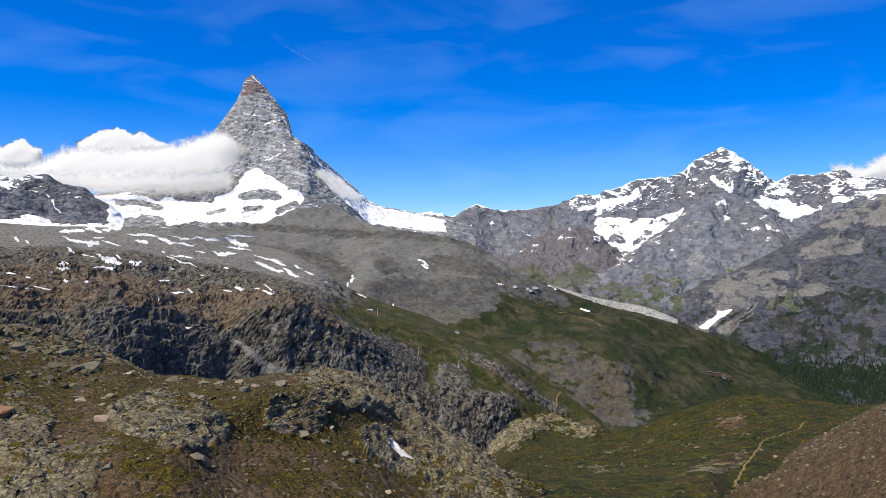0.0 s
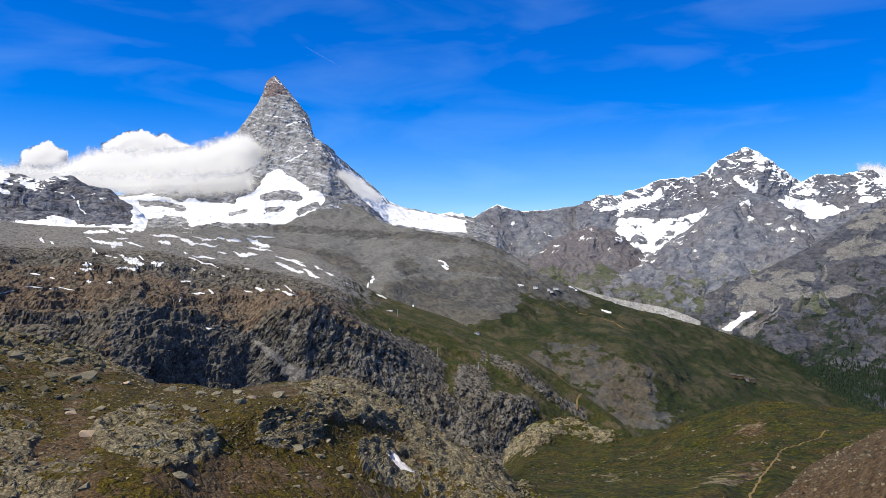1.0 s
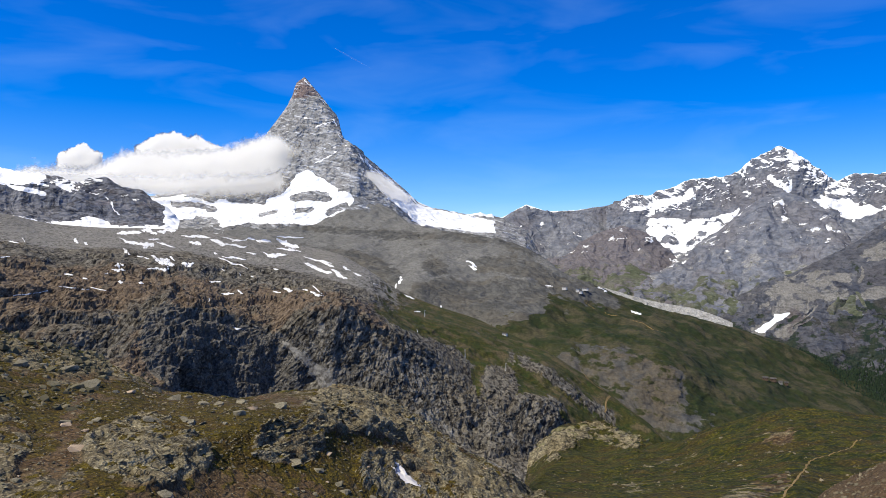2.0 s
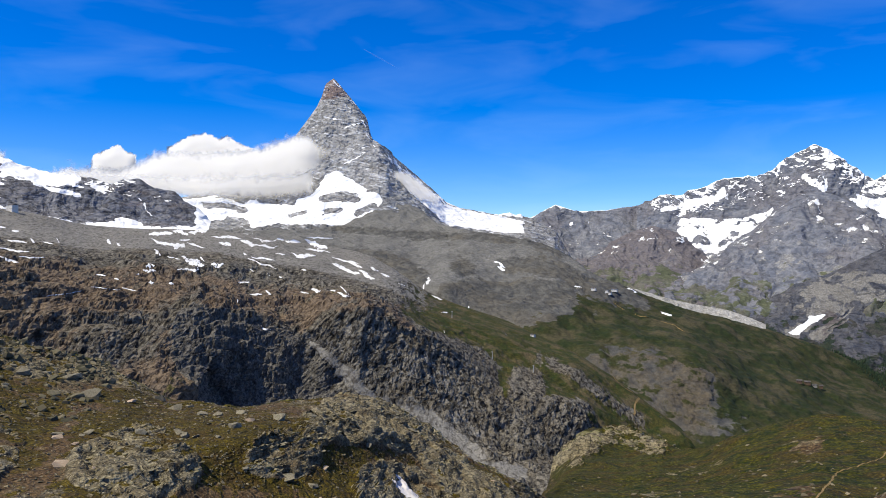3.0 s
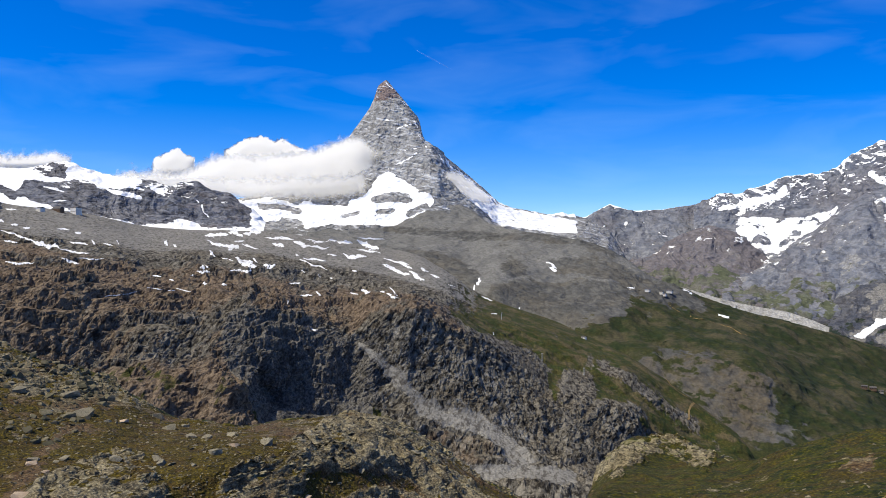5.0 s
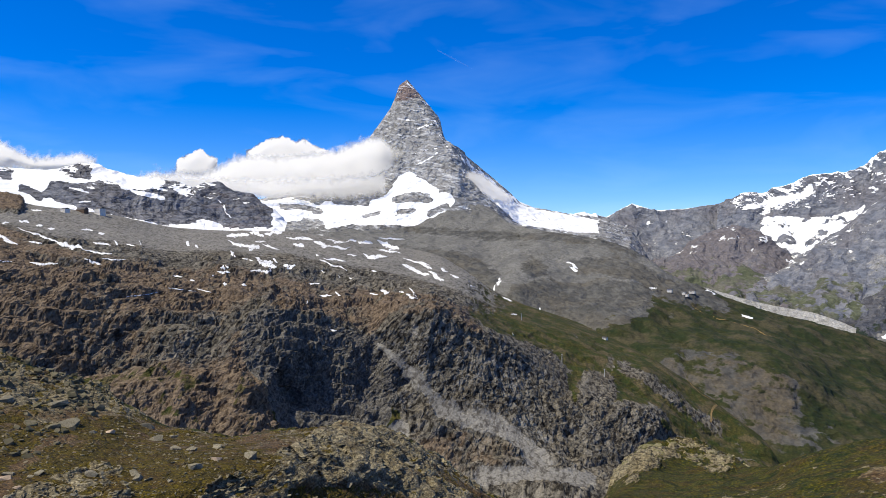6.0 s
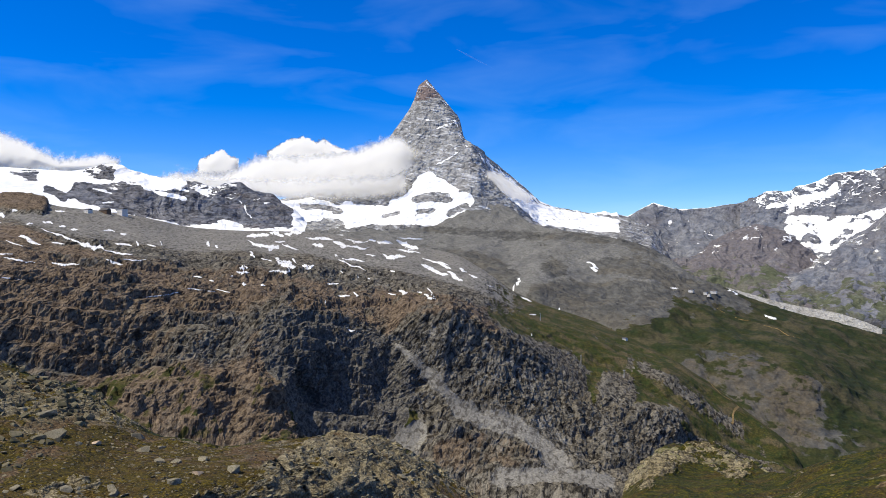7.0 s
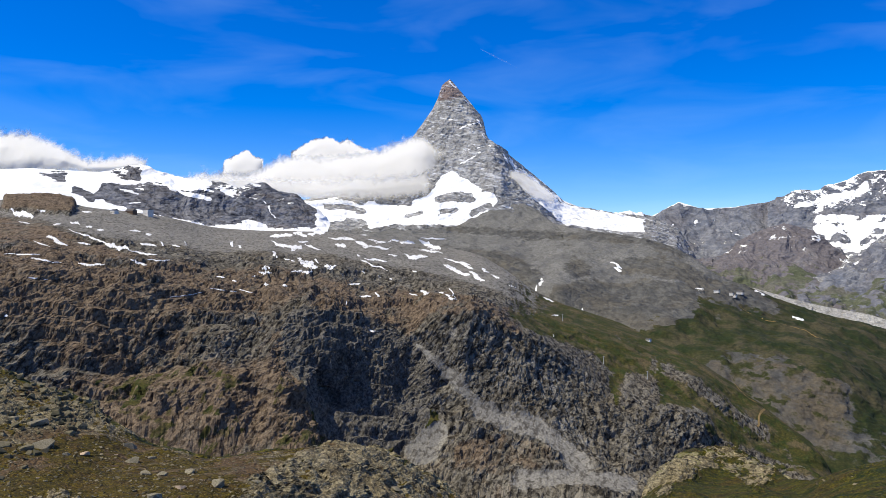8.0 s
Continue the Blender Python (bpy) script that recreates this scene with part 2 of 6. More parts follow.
    if dust > 0:
        ledge = n.noise(px * 6, 4.0, 0.65, n.scaled(0.22, 0.22, 1.6, strata), 0.3)
        base = n.mix(n.ramp(ledge, 0.52, 0.68, 0, dust), base, (0.78, 0.80, 0.84))
    s = n.math("ADD", snow, n.math("MULTIPLY", n.math("SUBTRACT", mid, 0.5), 0.5))
    s = n.ramp(s, 0.47, 0.53)
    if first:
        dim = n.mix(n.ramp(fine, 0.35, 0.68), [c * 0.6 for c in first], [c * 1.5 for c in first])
        # painted shade and lit facets on the darker rock too
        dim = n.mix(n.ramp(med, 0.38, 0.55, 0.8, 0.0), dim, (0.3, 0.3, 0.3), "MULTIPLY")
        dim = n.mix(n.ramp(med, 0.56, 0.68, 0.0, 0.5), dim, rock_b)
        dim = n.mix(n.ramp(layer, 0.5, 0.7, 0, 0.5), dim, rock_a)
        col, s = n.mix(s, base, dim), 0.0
    else:
        col = n.mix(s, base, n.mix(n.ramp(mid, 0.3, 0.7), (0.80, 0.83, 0.88), (0.90, 0.90, 0.91)))
    flat = n.math("SUBTRACT", 1.0, n.math("MULTIPLY", n.math("MAXIMUM", n.math("MAXIMUM", s, n.math("MULTIPLY", turf, lawn)), n.math("MAXIMUM", n.math("MULTIPLY", loose, 0.8), n.math("MULTIPLY", bare, calm))), 0.88))
    coarse = n.math("ADD", n.math("ADD", layer, n.math("MULTIPLY", mid, 0.9)), n.math("MULTIPLY", n.math("MINIMUM", cracks, 0.16), 2.2))
    small = n.math("ADD", fine, n.math("MULTIPLY", n.math("MINIMUM", chips, 0.8), 0.5))
    base_bump = n.bump(n.math("MULTIPLY", coarse, flat), px * 7 * relief, 0.9)
    return n.done(col, 0.92, n.bump(n.math("MULTIPLY", small, flat), px * 2.6 * relief, 0.9, base_bump))


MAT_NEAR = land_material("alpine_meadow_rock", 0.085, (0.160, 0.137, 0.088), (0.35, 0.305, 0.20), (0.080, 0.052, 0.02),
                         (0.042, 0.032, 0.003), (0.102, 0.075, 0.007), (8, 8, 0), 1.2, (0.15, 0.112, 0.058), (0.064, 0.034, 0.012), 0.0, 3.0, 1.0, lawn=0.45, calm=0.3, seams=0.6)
MAT_HILL = land_material("green_hill_turf", 0.3, (0.19, 0.16, 0.09), (0.36, 0.31, 0.19), (0.12, 0.09, 0.045),
                         (0.014, 0.024, 0.002), (0.080, 0.070, 0.005), (10, 4, 0), 1.0, (0.24, 0.19, 0.10), (0.068, 0.036, 0.012), 0.0, 2.0, 0.9, lawn=0.35, stretch=0.8)
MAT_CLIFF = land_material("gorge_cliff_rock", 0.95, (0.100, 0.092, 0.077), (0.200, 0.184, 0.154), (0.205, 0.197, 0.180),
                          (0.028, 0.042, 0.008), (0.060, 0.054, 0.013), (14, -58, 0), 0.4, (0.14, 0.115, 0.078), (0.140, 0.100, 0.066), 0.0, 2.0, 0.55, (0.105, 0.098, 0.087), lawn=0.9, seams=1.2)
MAT_MID = land_material("grey_ridge_rock", 1.7, (0.071, 0.072, 0.071), (0.118, 0.117, 0.110), (0.152, 0.151, 0.145),
                        (0.018, 0.029, 0.009), (0.036, 0.039, 0.013), (6, 12, 0), 0.45, (0.122, 0.11, 0.088), (0.085, 0.068, 0.044), 0.0, 1.6, 0.3, lawn=0.9, seams=0.3, stretch=0.8)
MAT_HORN = land_material("peak_rock", 2.4, (0.245, 0.25, 0.257), (0.37, 0.372, 0.376), (0.165, 0.165, 0.165),
                         (0.1, 0.1, 0.06), (0.1, 0.1, 0.06), (5, 12, 0), 0.4, (0.235, 0.228, 0.222), (0.16, 0.11, 0.10), 0.6, 1.5, 0.4, seams=0.5, stretch=0.5)
MAT_LEFT = land_material("blue_grey_wall_rock", 2.3, (0.112, 0.122, 0.155), (0.185, 0.19, 0.215), (0.2, 0.2, 0.205),
                         (0.1, 0.1, 0.06), (0.1, 0.1, 0.06), (5, 5, 0), 0.4, (0.15, 0.142, 0.145), (0.12, 0.09, 0.085), 0.12, 1.6, 0.3, seams=0.8, stretch=0.7)
# the blue of distant haze is put into the next two rock colours
MAT_FAR = land_material("hazed_range_rock", 2.8, (0.124, 0.138, 0.174), (0.21, 0.219, 0.245), (0.235, 0.235, 0.235),
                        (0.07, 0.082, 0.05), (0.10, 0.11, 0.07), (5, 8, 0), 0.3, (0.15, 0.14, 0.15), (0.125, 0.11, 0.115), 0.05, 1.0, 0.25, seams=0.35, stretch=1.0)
MAT_FLANK = land_material("valley_flank_rock", 1.9, (0.056, 0.063, 0.083), (0.105, 0.109, 0.124), (0.19, 0.185, 0.175),
                          (0.014, 0.026, 0.022), (0.028, 0.037, 0.024), (5, 14, 0), 0.3, (0.09, 0.086, 0.092), (0.062, 0.052, 0.058), 0.0, 1.2, 0.3, lawn=0.9, seams=0.4, stretch=1.0)


# ---- the land, from near to far: radial profiles (azimuth, then range and height from foot to back) ----
NEAR_PROFILES = []
NEAR_PROFILES.append((-45.0, (22, -26.0), (55, -22.0), (85, -15.0), (115, -9.0), (185, 0.0), (230, -45.0), (300, -130.0), (420, -200.0), (446, -239.0), (640, -330.0)))
NEAR_PROFILES.append((-38.6, (22, -26.0), (55, -23.0), (85, -17.0), (112, -13.0), (178, -5.0), (220, -45.0), (290, -130.0), (410, -200.0), (437, -239.0), (640, -330.0)))
NEAR_PROFILES.append((-33.1, (22, -26.0), (55, -24.0), (83, -18.0), (110, -15.8), (170, -10.5), (205, -45.0), (280, -130.0), (400, -200.0), (428, -239.0), (640, -330.0)))
NEAR_PROFILES.append((-29.0, (22, -26.0), (55, -24.0), (82, -18.4), (110, -17.6), (160, -14.6), (195, -45.0), (270, -130.0), (400, -200.0), (428, -239.0), (640, -330.0)))
NEAR_PROFILES.append((-26.1, (22, -26.0), (55, -24.0), (82, -18.9), (110, -18.8), (155, -16.9), (190, -45.0), (270, -130.0), (400, -200.0), (428, -239.0), (640, -330.0)))
NEAR_PROFILES.append((-23.3, (22, -26.0), (55, -24.0), (82, -18.8), (108, -18.9), (148, -19.3), (180, -45.0), (265, -130.0), (400, -200.0), (428, -239.0), (640, -330.0)))
NEAR_PROFILES.append((-19.6, (22, -26.0), (55, -24.0), (82, -19.3), (106, -19.9), (145, -22.8), (175, -45.0), (260, -130.0), (400, -200.0), (428, -239.0), (640, -330.0)))
NEAR_PROFILES.append((-15.0, (22, -26.0), (55, -25.0), (92, -22.4), (103, -19.4), (136, -22.6), (168, -45.0), (260, -130.0), (400, -200.0), (428, -239.0), (640, -330.0)))
NEAR_PROFILES.append((-9.4, (22, -27.0), (58, -26.6), (100, -25.0), (117, -21.6), (148, -23.5), (178, -45.0), (260, -130.0), (400, -200.0), (428, -239.0), (640, -330.0)))
NEAR_PROFILES.append((-6.1, (22, -28.0), (60, -27.6), (112, -27.2), (130, -24.4), (154, -26.2), (188, -50.0), (260, -130.0), (400, -200.0), (428, -239.0), (640, -330.0)))
NEAR_PROFILES.append((-2.7, (22, -28.0), (62, -29.0), (124, -32.6), (138, -29.6), (160, -33.0), (190, -58.0), (250, -130.0), (400, -190.0), (428, -232.0), (640, -330.0)))
NEAR_PROFILES.append((0.3, (22, -29.0), (66, -31.0), (118, -35.2), (136, -34.4), (162, -39.2), (192, -56.0), (250, -100.0), (400, -160.0), (428, -211.0), (640, -330.0)))
NEAR_PROFILES.append((2.8, (22, -29.0), (70, -33.0), (112, -36.1), (136, -37.6), (162, -42.8), (200, -58.0), (290, -94.0), (430, -150.0), (455, -198.6), (640, -330.0)))
NEAR_PROFILES.append((3.5, (22, -29.0), (72, -33.0), (110, -36.6), (138, -39.2), (170, -46.6), (230, -68.3), (400, -113.1), (530, -139.8), (548, -187.9), (680, -300.0)))
NEAR_PROFILES.append((4.6, (22, -29.0), (73, -33.0), (109, -37.0), (138, -41.0), (180, -54.0), (260, -73.1), (410, -108.0), (535, -128.4), (552, -179.9), (680, -300.0)))
NEAR_PROFILES.append((5.7, (22, -29.0), (75, -34.0), (110, -38.0), (142, -43.6), (200, -58.2), (300, -81.5), (420, -105.9), (540, -119.1), (556, -173.4), (680, -300.0)))
NEAR_PROFILES.append((8.4, (22, -29.0), (75, -34.0), (110, -38.0), (140, -43.2), (205, -59.6), (330, -87.5), (460, -112.9), (545, -117.5), (561, -172.3), (680, -300.0)))
NEAR_PROFILES.append((10.7, (22, -29.0), (75, -33.0), (110, -38.0), (140, -43.0), (210, -60.3), (330, -85.7), (450, -108.8), (535, -124.7), (552, -177.3), (680, -300.0)))
NEAR_PROFILES.append((13.5, (22, -29.0), (75, -32.0), (110, -38.0), (145, -43.7), (210, -58.5), (320, -81.1), (390, -93.3), (430, -99.4), (457, -159.6), (660, -300.0)))
NEAR_PROFILES.append((16.3, (22, -28.0), (70, -30.0), (110, -37.0), (145, -42.9), (210, -57.0), (300, -73.0), (360, -79.9), (410, -86.1), (437, -150.3), (640, -300.0)))
NEAR_PROFILES.append((18.9, (22, -28.0), (68, -29.0), (108, -36.0), (145, -41.8), (210, -54.7), (300, -68.7), (360, -73.7), (405, -77.3), (433, -144.1), (640, -300.0)))
NEAR_PROFILES.append((21.2, (22, -27.0), (60, -26.0), (92, -27.0), (125, -42.0), (210, -52.9), (300, -64.7), (360, -69.5), (400, -72.0), (428, -140.4), (640, -300.0)))
NEAR_PROFILES.append((24.4, (22, -26.0), (58, -24.0), (85, -22.7), (105, -25.4), (160, -46.0), (280, -60.8), (350, -66.7), (400, -71.1), (428, -139.8), (640, -300.0)))
NEAR_PROFILES.append((27.1, (22, -26.0), (56, -22.0), (85, -20.0), (108, -22.4), (160, -46.0), (260, -56.1), (340, -65.5), (395, -71.7), (424, -140.2), (640, -300.0)))
NEAR_PROFILES.append((30.0, (22, -25.0), (55, -20.0), (85, -17.3), (112, -19.6), (165, -46.0), (260, -54.5), (340, -63.7), (395, -69.8), (424, -138.8), (640, -300.0)))
NEAR_PROFILES.append((34.0, (22, -24.0), (55, -17.0), (85, -14.0), (112, -15.3), (165, -46.0), (260, -52.2), (340, -61.0), (395, -66.8), (424, -136.8), (640, -300.0)))
CLIFF_PROFILES = []
CLIFF_PROFILES.append((-44.7, (760, -330), (980, -190), (1060, -150), (1090, -93), (1180, -20), (1400, 18), (1750, 62), (2100, 125), (2172, 69), (2700, -60)))
CLIFF_PROFILES.append((-40.9, (760, -330), (980, -190), (1060, -150), (1090, -104), (1180, -25), (1450, 24), (1800, 74), (2150, 133), (2216, 75), (2700, -60)))
CLIFF_PROFILES.append((-38.6, (760, -330), (980, -190), (1060, -150), (1090, -102), (1180, -30), (1450, 19), (1800, 67), (2150, 115), (2216, 62), (2700, -60)))
CLIFF_PROFILES.append((-34.4, (760, -330), (980, -190), (1060, -150), (1090, -102), (1180, -39), (1450, 9), (1800, 52), (2200, 99), (2260, 52), (2700, -60)))
CLIFF_PROFILES.append((-30.0, (760, -330), (980, -190), (1060, -134), (1100, -108), (1190, -55), (1450, -10), (1850, 30), (2300, 68), (2348, 27), (2700, -60)))
CLIFF_PROFILES.append((-26.7, (760, -330), (980, -210), (1060, -150), (1110, -109), (1190, -62), (1450, -13), (1850, 26), (2300, 61), (2348, 24), (2700, -60)))
CLIFF_PROFILES.append((-25.0, (760, -330), (960, -220), (1040, -150), (1080, -111), (1160, -69), (1460, -19), (1880, 24), (2300, 60), (2348, 24), (2700, -60)))
CLIFF_PROFILES.append((-22.0, (760, -330), (960, -240), (1050, -178), (1080, -117), (1120, -82), (1480, -24), (1900, 21), (2300, 58), (2348, 23), (2700, -60)))
CLIFF_PROFILES.append((-21.0, (760, -330), (970, -260), (1078, -196), (1095, -131), (1128, -85), (1480, -29), (1900, 18), (2300, 52), (2348, 19), (2700, -60)))
CLIFF_PROFILES.append((-19.6, (760, -330), (1000, -270), (1092, -200), (1110, -146), (1142, -94), (1500, -36), (1900, 14), (2300, 45), (2348, 13), (2700, -60)))
CLIFF_PROFILES.append((-17.7, (760, -330), (1020, -280), (1104, -204), (1124, -157), (1160, -109), (1480, -46), (1900, 1), (2320, 33), (2365, 5), (2700, -60)))
CLIFF_PROFILES.append((-15.6, (760, -340), (1030, -280), (1112, -208), (1136, -156), (1170, -117), (1450, -56), (1880, -12), (2330, 20), (2374, -4), (2700, -60)))
CLIFF_PROFILES.append((-14.2, (760, -340), (1035, -280), (1114, -198), (1140, -142), (1172, -96), (1440, -59), (1880, -19), (2310, 12), (2356, -10), (2700, -60)))
CLIFF_PROFILES.append((-13.2, (760, -340), (1025, -285), (1122, -192), (1140, -130), (1165, -88), (1420, -60), (1880, -26), (2300, 7), (2348, -13), (2700, -60)))
CLIFF_PROFILES.append((-11.4, (760, -350), (1020, -285), (1110, -199), (1125, -129), (1155, -87), (1380, -69), (1750, -37), (2150, -9), (2192, -31), (2500, -80)))
CLIFF_PROFILES.append((-9.4, (760, -350), (1010, -290), (1110, -209), (1140, -144), (1170, -98), (1380, -84), (1650, -59), (1950, -44), (1998, -58), (2350, -90)))
CLIFF_PROFILES.append((-6.9, (760, -350), (1000, -295), (1110, -222), (1150, -167), (1190, -125), (1370, -114), (1550, -101), (1800, -92), (1848, -100), (2200, -120)))
CLIFF_PROFILES.append((-3.5, (760, -355), (990, -300), (1110, -252), (1160, -204), (1210, -177), (1350, -158), (1500, -137), (1700, -130), (1748, -136), (2100, -150)))
CLIFF_PROFILES.append((-1.0, (760, -360), (980, -300), (1110, -273), (1170, -240), (1215, -223), (1350, -188), (1480, -162), (1640, -156), (1683, -160), (2000, -170)))
CLIFF_PROFILES.append((1.9, (760, -360), (980, -305), (1120, -292), (1190, -266), (1240, -236), (1350, -213), (1450, -191), (1600, -184), (1642, -189), (1950, -200)))
CLIFF_PROFILES.append((4.5, (760, -360), (980, -310), (1140, -309), (1220, -290), (1270, -255), (1360, -239), (1430, -214), (1550, -208), (1592, -215), (1900, -230)))
CLIFF_PROFILES.append((7.0, (760, -370), (980, -320), (1200, -315), (1270, -305), (1310, -291), (1380, -276), (1440, -262), (1500, -246), (1542, -250), (1850, -260)))
CLIFF_PROFILES.append((9.4, (760, -370), (980, -330), (1220, -327), (1290, -327), (1330, -323), (1380, -315), (1430, -300), (1480, -285), (1518, -286), (1800, -290)))
CLIFF_PROFILES.append((11.9, (760, -370), (980, -340), (1220, -329), (1290, -338), (1330, -339), (1370, -340), (1400, -332), (1430, -325), (1462, -326), (1700, -330)))
CLIFF_PROFILES.append((13.9, (760, -380), (980, -360), (1220, -348), (1290, -363), (1330, -370), (1370, -376), (1400, -379), (1430, -383), (1462, -382), (1700, -380)))
CLIFF_PROFILES.append((17.0, (760, -390), (980, -385), (1220, -380), (1290, -380), (1330, -382), (1370, -384), (1400, -386), (1430, -388), (1462, -389), (1700, -392)))
CLIFF_PROFILES.append((27.8, (760, -420), (980, -418), (1220, -416), (1290, -416), (1330, -418), (1370, -420), (1400, -422), (1430, -424), (1462, -425), (1700, -428)))
MID_PROFILES = []
MID_PROFILES.append((-19.6, (1870, -230), (2300, -46), (2500, 2), (2800, 50), (2900, 62), (2948, 14), (3300, -100)))
MID_PROFILES.append((-16.6, (1870, -230), (2300, -47), (2500, 2), (2800, 51), (2900, 74), (2948, 22), (3300, -100)))
MID_PROFILES.append((-14.2, (1870, -230), (2300, -48), (2500, -12), (2850, 53), (2950, 82), (3004, 27), (3400, -100)))
MID_PROFILES.append((-11.8, (1820, -230), (2250, -63), (2550, -7), (2900, 65), (3100, 130), (3148, 61), (3500, -100)))
MID_PROFILES.append((-10.0, (1770, -240), (2200, -78), (2500, -16), (2950, 88), (3200, 209), (3248, 116), (3600, -100)))
MID_PROFILES.append((-7.7, (1720, -250), (2050, -96), (2500, -26), (2900, 76), (3150, 172), (3198, 91), (3550, -100)))
MID_PROFILES.append((-5.6, (1720, -260), (2000, -94), (2400, -25), (2700, 32), (2950, 86), (3004, 31), (3400, -100)))
MID_PROFILES.append((-3.5, (1670, -290), (1950, -135), (2250, -56), (2500, 11), (2750, 67), (2804, 2), (3200, -150)))
MID_PROFILES.append((-1.0, (1620, -310), (1900, -159), (2200, -79), (2450, -7), (2650, 45), (2704, -14), (3100, -150)))
MID_PROFILES.append((1.9, (1520, -330), (1750, -192), (2080, -113), (2350, -33), (2550, 19), (2604, -47), (3000, -200)))
MID_PROFILES.append((4.0, (1470, -340), (1700, -211), (1980, -151), (2250, -89), (2470, -38), (2533, -93), (3000, -220)))
MID_PROFILES.append((5.7, (1420, -360), (1620, -236), (1850, -195), (2150, -132), (2420, -82), (2489, -132), (3000, -250)))
MID_PROFILES.append((7.8, (1350, -380), (1540, -280), (1700, -210), (2100, -167), (2420, -115), (2489, -155), (3000, -250)))
MID_PROFILES.append((11.5, (1300, -400), (1500, -318), (1680, -217), (2100, -203), (2450, -175), (2516, -213), (3000, -300)))
MID_PROFILES.append((13.9, (1300, -410), (1500, -331), (1680, -251), (2100, -231), (2480, -200), (2542, -239), (3000, -330)))
MID_PROFILES.append((16.3, (1300, -430), (1520, -343), (1750, -296), (2150, -272), (2520, -230), (2577, -266), (3000, -350)))
MID_PROFILES.append((18.9, (1300, -440), (1550, -344), (1800, -325), (2200, -305), (2580, -266), (2642, -300), (3100, -380)))
MID_PROFILES.append((21.9, (1320, -450), (1600, -349), (1900, -362), (2300, -360), (2620, -322), (2677, -352), (3100, -420)))
MID_PROFILES.append((24.4, (1320, -460), (1650, -353), (2000, -388), (2350, -400), (2650, -394), (2704, -411), (3100, -450)))
MID_PROFILES.append((25.8, (1320, -470), (1700, -365), (2050, -413), (2400, -436), (2650, -437), (2704, -447), (3100, -470)))
MID_PROFILES.append((28.5, (1320, -490), (1750, -384), (2100, -440), (2400, -472), (2650, -482), (2704, -481), (3100, -480)))
MID_PROFILES.append((31.6, (1320, -510), (1750, -394), (2100, -460), (2400, -510), (2650, -538), (2704, -524), (3100, -490)))
MATTERHORN_PROFILES = []
MATTERHORN_PROFILES.append((-26.7, (2850, -200), (3050, 42), (3200, 97), (3350, 134), (3450, 172), (3600, 204), (3648, 143), (4000, 0)))
MATTERHORN_PROFILES.append((-23.6, (2850, -200), (3050, 43), (3200, 89), (3350, 127), (3450, 177), (3600, 240), (3648, 168), (4000, 0)))
MATTERHORN_PROFILES.append((-22.4, (2850, -200), (3050, 44), (3200, 89), (3300, 126), (3420, 189), (3600, 252), (3648, 177), (4000, 0)))
MATTERHORN_PROFILES.append((-21.7, (2850, -200), (3050, 44), (3200, 90), (3300, 126), (3420, 201), (3600, 281), (3648, 197), (4000, 0)))
MATTERHORN_PROFILES.append((-21.0, (2850, -200), (3050, 44), (3200, 90), (3300, 127), (3420, 195), (3600, 257), (3648, 180), (4000, 0)))
MATTERHORN_PROFILES.append((-19.2, (2850, -200), (3000, 33), (3150, 101), (3300, 163), (3450, 254), (3650, 320), (3704, 224), (4100, 0)))
MATTERHORN_PROFILES.append((-17.7, (2850, -200), (3000, 34), (3150, 102), (3300, 176), (3450, 281), (3700, 439), (3748, 307), (4100, 0)))
MATTERHORN_PROFILES.append((-16.6, (2850, -200), (3000, 34), (3150, 102), (3300, 200), (3450, 343), (3720, 549), (3771, 384), (4150, 0)))
MATTERHORN_PROFILES.append((-15.8, (2850, -200), (3000, 34), (3130, 102), (3290, 212), (3450, 381), (3750, 627), (3804, 439), (4200, 0)))
MATTERHORN_PROFILES.append((-15.1, (2850, -200), (3000, 34), (3130, 102), (3280, 224), (3440, 406), (3780, 699), (3830, 489), (4200, 0)))
MATTERHORN_PROFILES.append((-14.6, (2850, -200), (3000, 34), (3130, 103), (3270, 235), (3430, 418), (3810, 777), (3856, 544), (4200, 0)))
MATTERHORN_PROFILES.append((-14.5, (2850, -200), (3000, 34), (3130, 103), (3270, 235), (3430, 423), (3830, 817), (3874, 572), (4200, 0)))
MATTERHORN_PROFILES.append((-13.9, (2850, -200), (3000, 34), (3120, 103), (3260, 235), (3440, 445), (3860, 855), (3900, 599), (4200, 0)))
MATTERHORN_PROFILES.append((-13.2, (2850, -200), (3000, 34), (3120, 103), (3250, 247), (3420, 439), (3820, 794), (3865, 556), (4200, 0)))
MATTERHORN_PROFILES.append((-12.2, (2850, -200), (2990, 34), (3100, 107), (3230, 258), (3400, 438), (3760, 704), (3812, 492), (4200, 0)))
MATTERHORN_PROFILES.append((-11.6, (2850, -200), (2980, 34), (3080, 113), (3220, 269), (3390, 438), (3760, 651), (3812, 456), (4200, 0)))
MATTERHORN_PROFILES.append((-11.2, (2850, -200), (2970, 34), (3070, 124), (3210, 281), (3380, 430), (3640, 529), (3707, 370), (4200, 0)))
MATTERHORN_PROFILES.append((-10.6, (2850, -200), (2960, 34), (3060, 135), (3200, 292), (3370, 422), (3580, 487), (3654, 341), (4200, 0)))
MATTERHORN_PROFILES.append((-10.0, (2850, -200), (2950, 34), (3060, 146), (3200, 285), (3340, 378), (3720, 488), (3777, 342), (4200, 0)))
MATTERHORN_PROFILES.append((-9.4, (2850, -200), (2950, 34), (3080, 159), (3220, 260), (3300, 314), (3850, 467), (3898, 327), (4250, 0)))
